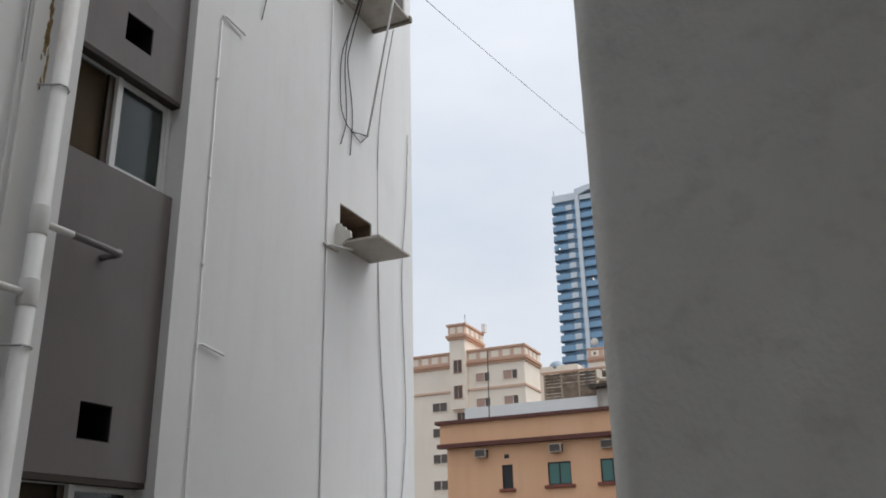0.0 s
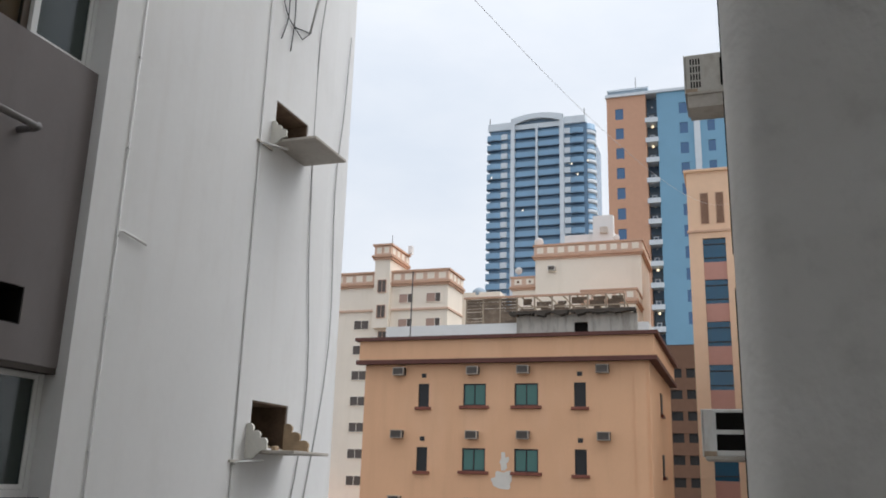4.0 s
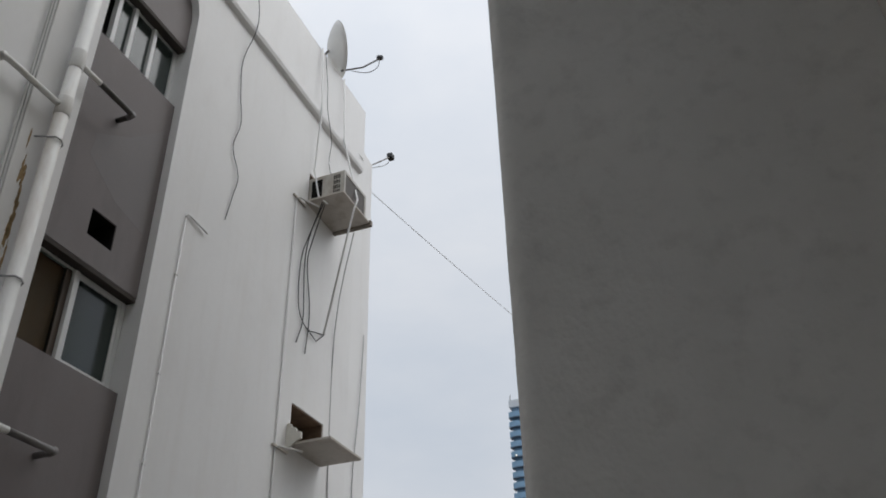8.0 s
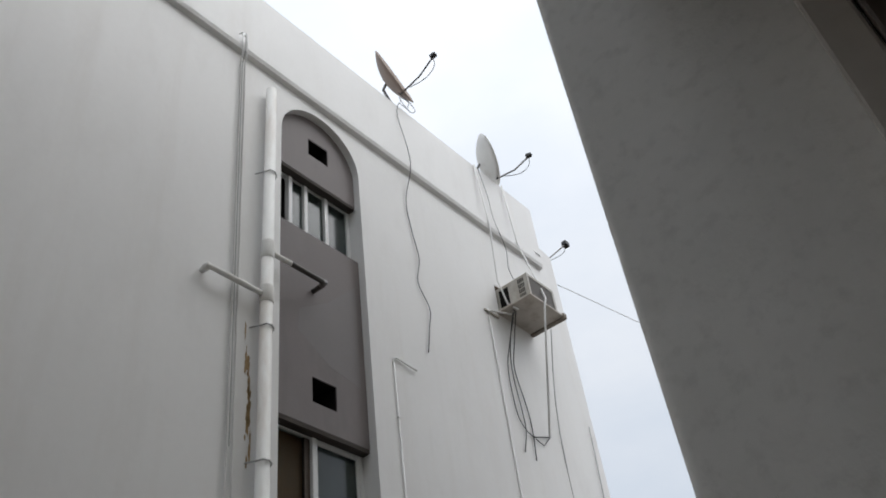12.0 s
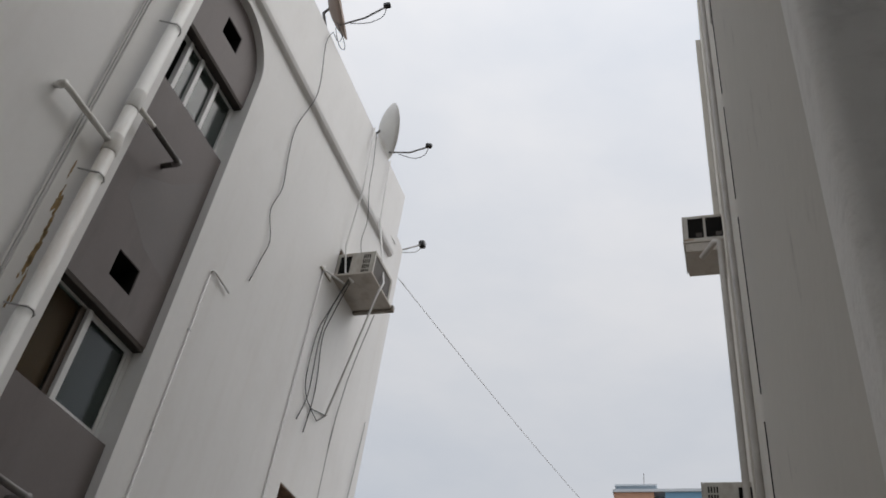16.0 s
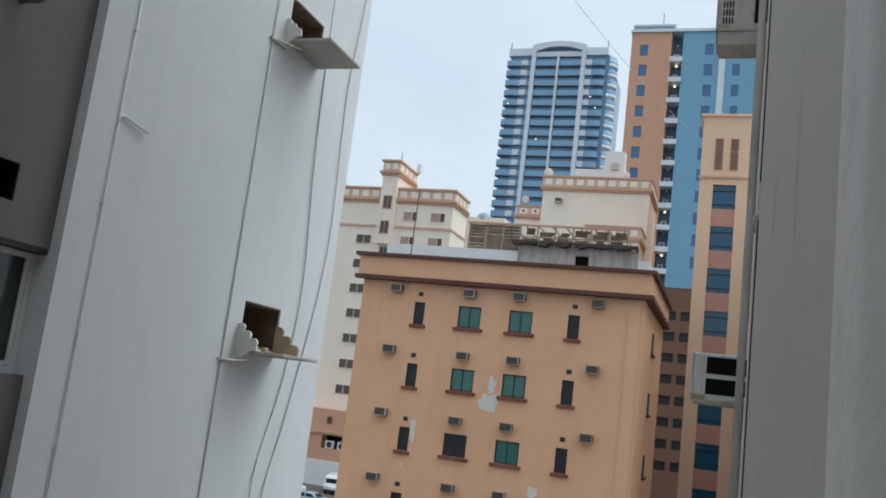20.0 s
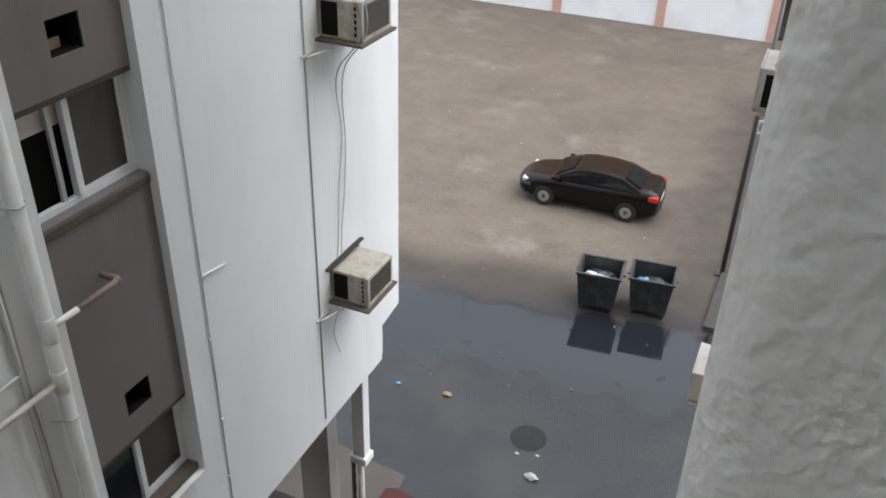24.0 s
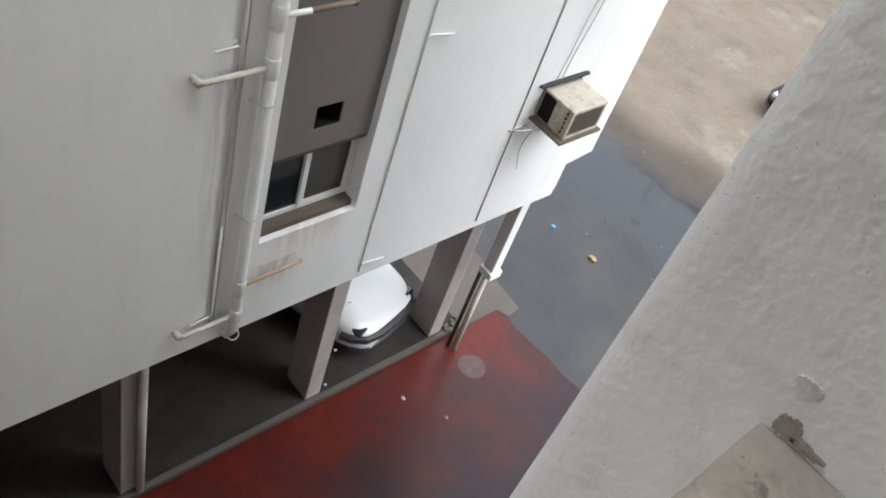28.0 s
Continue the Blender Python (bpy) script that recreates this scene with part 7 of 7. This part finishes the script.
def crown():
    bm = bmesh.new()
    top = lambda x: 125.4 - 1.3 * ((x + 51.8) / 8.5) ** 2
    xs = [-60.3 + 17.0 * i / 24 for i in range(25)]
    outer = [(x, top(x)) for x in xs]
    inner = [(-51.8 + (x + 51.8) * 0.86, (123.7 - 1.5 * ((x + 51.8) / 8.5) ** 2)) for x in xs]
    va, vb = [[bm.verts.new((x, yy, z)) for x, z in outer] for yy in (TY - 0.6, TY + 1)]
    vc, vd = [[bm.verts.new((x, yy, z)) for x, z in inner] for yy in (TY - 0.6, TY + 1)]
    for i in range(len(xs) - 1):
        for q in ((va[i], va[i + 1], vc[i + 1], vc[i]), (vb[i], vd[i], vd[i + 1], vb[i + 1]), (va[i], vb[i], vb[i + 1], va[i + 1]), (vc[i], vc[i + 1], vd[i + 1], vd[i])):
            bm.faces.new(q)
    bmesh.ops.recalc_face_normals(bm, faces=bm.faces)
    return bm


part("crown_arch", crown(), M_TWHITE, tower)
# dark panel carries the shade of the recess under the arch
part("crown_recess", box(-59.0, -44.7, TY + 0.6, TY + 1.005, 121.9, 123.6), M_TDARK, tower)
part("crown_band", box(-59.0, -44.7, TY + 0.2, TY + 0.59, 120.6, 122.2), M_TWHITE, tower)
for x, w in ((-60.3, 1.25), (-44.6, 1.3), (-52.25, 0.65)):
    part("pier", box(x, x + w, TY - 0.5, TY + 1.2, 0, 124.0 if w > 1 else 121.5), M_TWHITE, tower)


def bowed(x0, x1, z0, z1, bow, y0):
    """A balcony front that bows out between its ends."""
    pts = [(x0 + (x1 - x0) * i / 8, y0 - bow * math.sin(math.pi * i / 8)) for i in range(9)]
    return prism(pts + [(x1, y0 + 2.2), (x0, y0 + 2.2)], "z", z0, z1)


for f in range(30):
    z = 117.6 - 3.27 * f
    for x0, x1 in ((-59.0, -52.3), (-51.55, -44.65)):
        bal = part("balcony", box(x0, x1, TY + 0.1, TY + 1.4, z, z + 1.75), M_TBLUE, tower)
        # dark blue slab: the shade under the balcony is put into its colour
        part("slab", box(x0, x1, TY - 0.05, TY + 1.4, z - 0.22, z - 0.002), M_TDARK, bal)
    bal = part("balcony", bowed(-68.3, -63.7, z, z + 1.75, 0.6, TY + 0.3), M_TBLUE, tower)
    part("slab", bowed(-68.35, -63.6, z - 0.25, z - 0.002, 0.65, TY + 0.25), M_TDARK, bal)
    part("panel", box(-63.65, -61.6, TY + 0.2, TY + 1.4, z + 0.15, z + 1.9), M_TWHITE, tower)
    part("panel", box(-61.55, -60.35, TY + 0.5, TY + 1.4, z, z + 1.75), M_TBLUE, tower)
    part("panel", box(-43.25, -41.4, TY + 0.2, TY + 1.4, z + 0.15, z + 1.9), M_TWHITE, tower)
    bal = part("balcony", bowed(-41.35, -37.3, z, z + 1.75, 0.5, TY + 0.3), M_TBLUE, tower)
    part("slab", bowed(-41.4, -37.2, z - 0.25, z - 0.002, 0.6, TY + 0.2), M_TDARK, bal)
    bm = bmesh.new()
    add_tube(bm, [(-36.9, TY + 4.5, z), (-36.9, TY + 4.5, z + 1.3)], 3.05, 20)
    bal = part("round_balcony", bm, M_TWHITE, tower, smooth=True)
    bm = bmesh.new()
    add_tube(bm, [(-36.9, TY + 4.5, z + 1.301), (-36.9, TY + 4.5, z + 1.75)], 3.1, 20)
    part("glass_rail", bm, M_TBLUE, bal, smooth=True)
part("round_core", tube([(-36.9, TY + 4.5, 0), (-36.9, TY + 4.5, 121.2)], 2.7, 20), M_TBLUE, tower, smooth=True)
part("cap", box(-68.0, -60.35, TY + 0.2, TY + 9, 121.0, 123.4), M_TWHITE, tower)
part("cap", box(-43.2, -36.6, TY + 0.2, TY + 9, 121.0, 123.4), M_TWHITE, tower)
part("mast", tube([(-67.6, TY + 1, 123.4), (-67.6, TY + 1, 125.6)], 0.12, 6), M_STEEL, tower)
part("mast", tube([(-36.9, TY + 1, 123.4), (-36.9, TY + 1, 125.9)], 0.12, 6), M_STEEL, tower)
glow = lamp_mat("warm_balcony_lamp", (1.0, 0.80, 0.5), 1.3)
for x, z in ((-66.6, 104.6), (-59.9 + 3.4, 93.1), (-41.0, 107.0), (-39.2, 103.4), (-36.0, 107.6)):
    part("lamp", box(x, x + 0.35, TY - 0.5, TY - 0.2, z, z + 0.35), glow, tower, "small lit balcony lamp")

ob = thing("orange_blue_tower", "salmon and sky-blue clad tower with a balcony slot", "tower")
BY, FL = 142.0, 3.65
zs = [73.35 - FL * f for f in range(11)]
wins = lambda x, w: [(x, x + w, z, z + 2.0) for z in zs]
part("salmon_wall", pierced("y", BY, BY + 0.6, -14.9, -8.2, 33.6, 77.6, wins(-13.42, 1.38)), M_OBORANGE, ob)
part("blue_wall", pierced("y", BY, BY + 0.6, -6.3, 8.0, 33.6, 77.6, wins(-2.64, 1.36) + wins(1.87, 1.2)), M_OBBLUE, ob)
part("side_wall", box(-14.9, -14.3, BY + 0.601, BY + 12, 33.6, 77.6), M_OBORANGE, ob)
part("inner_core", box(-14.2, 7.9, BY + 2.2, BY + 12, 33.6, 77.5), M_TDARK, ob)
part("slot_side", box(-8.7, -8.21, BY + 0.601, BY + 2.19, 33.6, 77.6), M_OBORANGE, ob)
part("slot_side", box(-6.29, -5.8, BY + 0.601, BY + 2.19, 33.6, 77.6), M_OBBLUE, ob)
part("white_rib", box(-0.31, 0.72, BY - 0.35, BY - 0.003, 33.6, 78.0), M_TWHITE, ob)
part("coping", box(-15.1, 8.2, BY - 0.3, BY + 12, 77.6, 78.1), M_TWHITE, ob)
part("roof_room", box(-14.7, -7.9, BY + 1, BY + 9, 78.1, 79.2), M_DOME, ob)
part("roof_slab", box(-14.9, -7.7, BY + 0.8, BY + 9.2, 79.2, 79.5), M_TWHITE, ob)
part("mast", tube([(-10.3, BY + 5, 79.5), (-10.3, BY + 5, 83.5)], 0.06, 6), M_STEEL, ob)
for f, z in enumerate(zs):
    for x, w, fr in ((-13.42, 1.38, M_OBORANGE), (-2.64, 1.36, M_OBBLUE), (1.87, 1.2, M_OBBLUE)):
        win = part("window", pierced("y", BY + 0.08, BY + 0.16, x + 0.002, x + w - 0.002, z + 0.002, z + 1.998, [(x + 0.08, x + w - 0.08, z + 0.08, z + 1.92)]), M_OBPANE, ob)
        part("pane", box(x + 0.08, x + w - 0.08, BY + 0.10, BY + 0.12, z + 0.08, z + 1.92), M_OBPANE, win)
    bal = part("balcony", box(-8.35, -6.2, BY - 0.35, BY + 2.1, z - 1.15, z - 0.30), M_TWHITE, ob)
    part("rail", box(-8.19, -6.31, BY + 0.3, BY + 0.34, z + 0.55, z + 0.62), M_STEEL, bal)
    for i in range(9):
        part("baluster", box(-8.15 + 0.22 * i, -8.11 + 0.22 * i, BY + 0.3, BY + 0.34, z - 0.30, z + 0.55), M_STEEL, bal)
    unit = part("outdoor_unit", box(-7.75, -6.9, BY + 0.9, BY + 1.3, z - 0.29, z + 0.55), M_TWHITE, bal)
    part("fan_guard", tube([(-7.3, BY + 0.895, z + 0.13), (-7.3, BY + 0.87, z + 0.13)], 0.3, 12), M_TDARK, unit)
    if f in (1, 2, 8, 10):
        part("lamp", tube([(-7.2, BY + 0.85, z + 1.9), (-7.2, BY + 0.85, z + 2.2)], 0.20, 10), glow, bal, "small lit balcony lamp")
    else:
        part("lamp", tube([(-7.2, BY + 0.85, z + 1.9), (-7.2, BY + 0.85, z + 2.1)], 0.12, 8), M_FARWHITE, bal)
pz = [28.35 - 3.36 * f for f in range(8)]
px = (-13.4, -10.9, -8.4, -5.9, -3.44, -0.9, 1.6)
part("podium", pierced("y", BY + 0.1, BY + 1.0, -17, 8.2, 0, 33.59, [(x, x + 1.75, z, z + 1.45) for x in px for z in pz]), M_OBBROWN, ob)
part("podium_core", box(-16.9, 8.1, BY + 1.6, BY + 12, 0, 33.5), M_TDARK, ob)
for x in px:
    for z in pz:
        win = part("window", pierced("y", BY + 0.5, BY + 0.6, x + 0.002, x + 1.748, z + 0.002, z + 1.448, [(x + 0.08, x + 0.85, z + 0.08, z + 1.37), (x + 0.92, x + 1.67, z + 0.08, z + 1.37)]), M_BLACK, ob)
        part("pane", box(x + 0.08, x + 1.67, BY + 0.54, BY + 0.55, z + 0.08, z + 1.37), M_PANE_DULL, win)

peach = thing("peach_building", "peach building with blue glass bands and pink spandrels", "building")
PY = 70.0
part("wall", pierced("y", PY, PY + 14, 1.32, 14, 0, 36.7, [(2.37, 4.12, 4.0, 31.05)]), M_PEACH, peach)
part("coping", box(1.12, 14.2, PY - 0.2, PY + 14, 36.7, 36.9), M_PEACH, peach)
part("band", box(1.22, 14, PY - 0.12, PY - 0.003, 31.55, 31.72), M_TAN, peach)
for a in (2.32, 3.5):
    lou = part("louvre", box(a, a + 0.67, PY - 0.05, PY - 0.003, 32.24, 34.88), M_TAN, peach)
    for i in range(20):
        part("slat", box(a + 0.06, a + 0.61, PY - 0.08, PY - 0.051, 32.30 + 0.127 * i, 32.38 + 0.127 * i), M_OBBROWN, lou)
for f in range(8):
    z = 29.1 - 3.37 * f
    part("pane", box(2.37, 4.12, PY + 0.2, PY + 0.25, z, z + 1.93), M_BLUEPANE, peach)
    part("transom", box(2.37, 4.12, PY + 0.14, PY + 0.199, z + 1.42, z + 1.50), M_BLACK, peach)
    part("transom", box(2.37, 4.12, PY + 0.14, PY + 0.199, z + 0.30, z + 0.38), M_BLACK, peach)
    part("mullion", box(3.20, 3.26, PY + 0.14, PY + 0.198, z, z + 1.93), M_BLUEPANE, peach)
    part("spandrel", box(2.37, 4.12, PY + 0.12, PY + 0.3, z - 1.435, z - 0.005), M_PINK, peach)
# unseen block added to cast shade on the orange building's side
shade_block = thing("neighbour_block", "unseen plain block added to shade the side street", "building")
part("wall", box(8.5, 22, 43, 69, 0, 28), M_OWN, shade_block)
backdrop = thing("street_wall", "low orange boundary wall on the far side street", "wall")
part("wall", box(-16.1, -15.7, 42.5, 60, 0, 2.2), M_OBBROWN, backdrop)
for i in range(6):
    part("post", box(-16.2, -15.6, 43.0 + 3.2 * i, 43.5 + 3.2 * i, 0, 2.45, 0.02), M_OBBROWN, backdrop)
road_barrier = thing("road_barrier", "red plastic barrier across the side street", "barrier")
for i in range(4):
    part("section", box(-2.4 + 1.4 * i, -1.04 + 1.4 * i, 73.8, 74.2, 0.06, 0.85, 0.05), M_BARRIER, road_barrier)
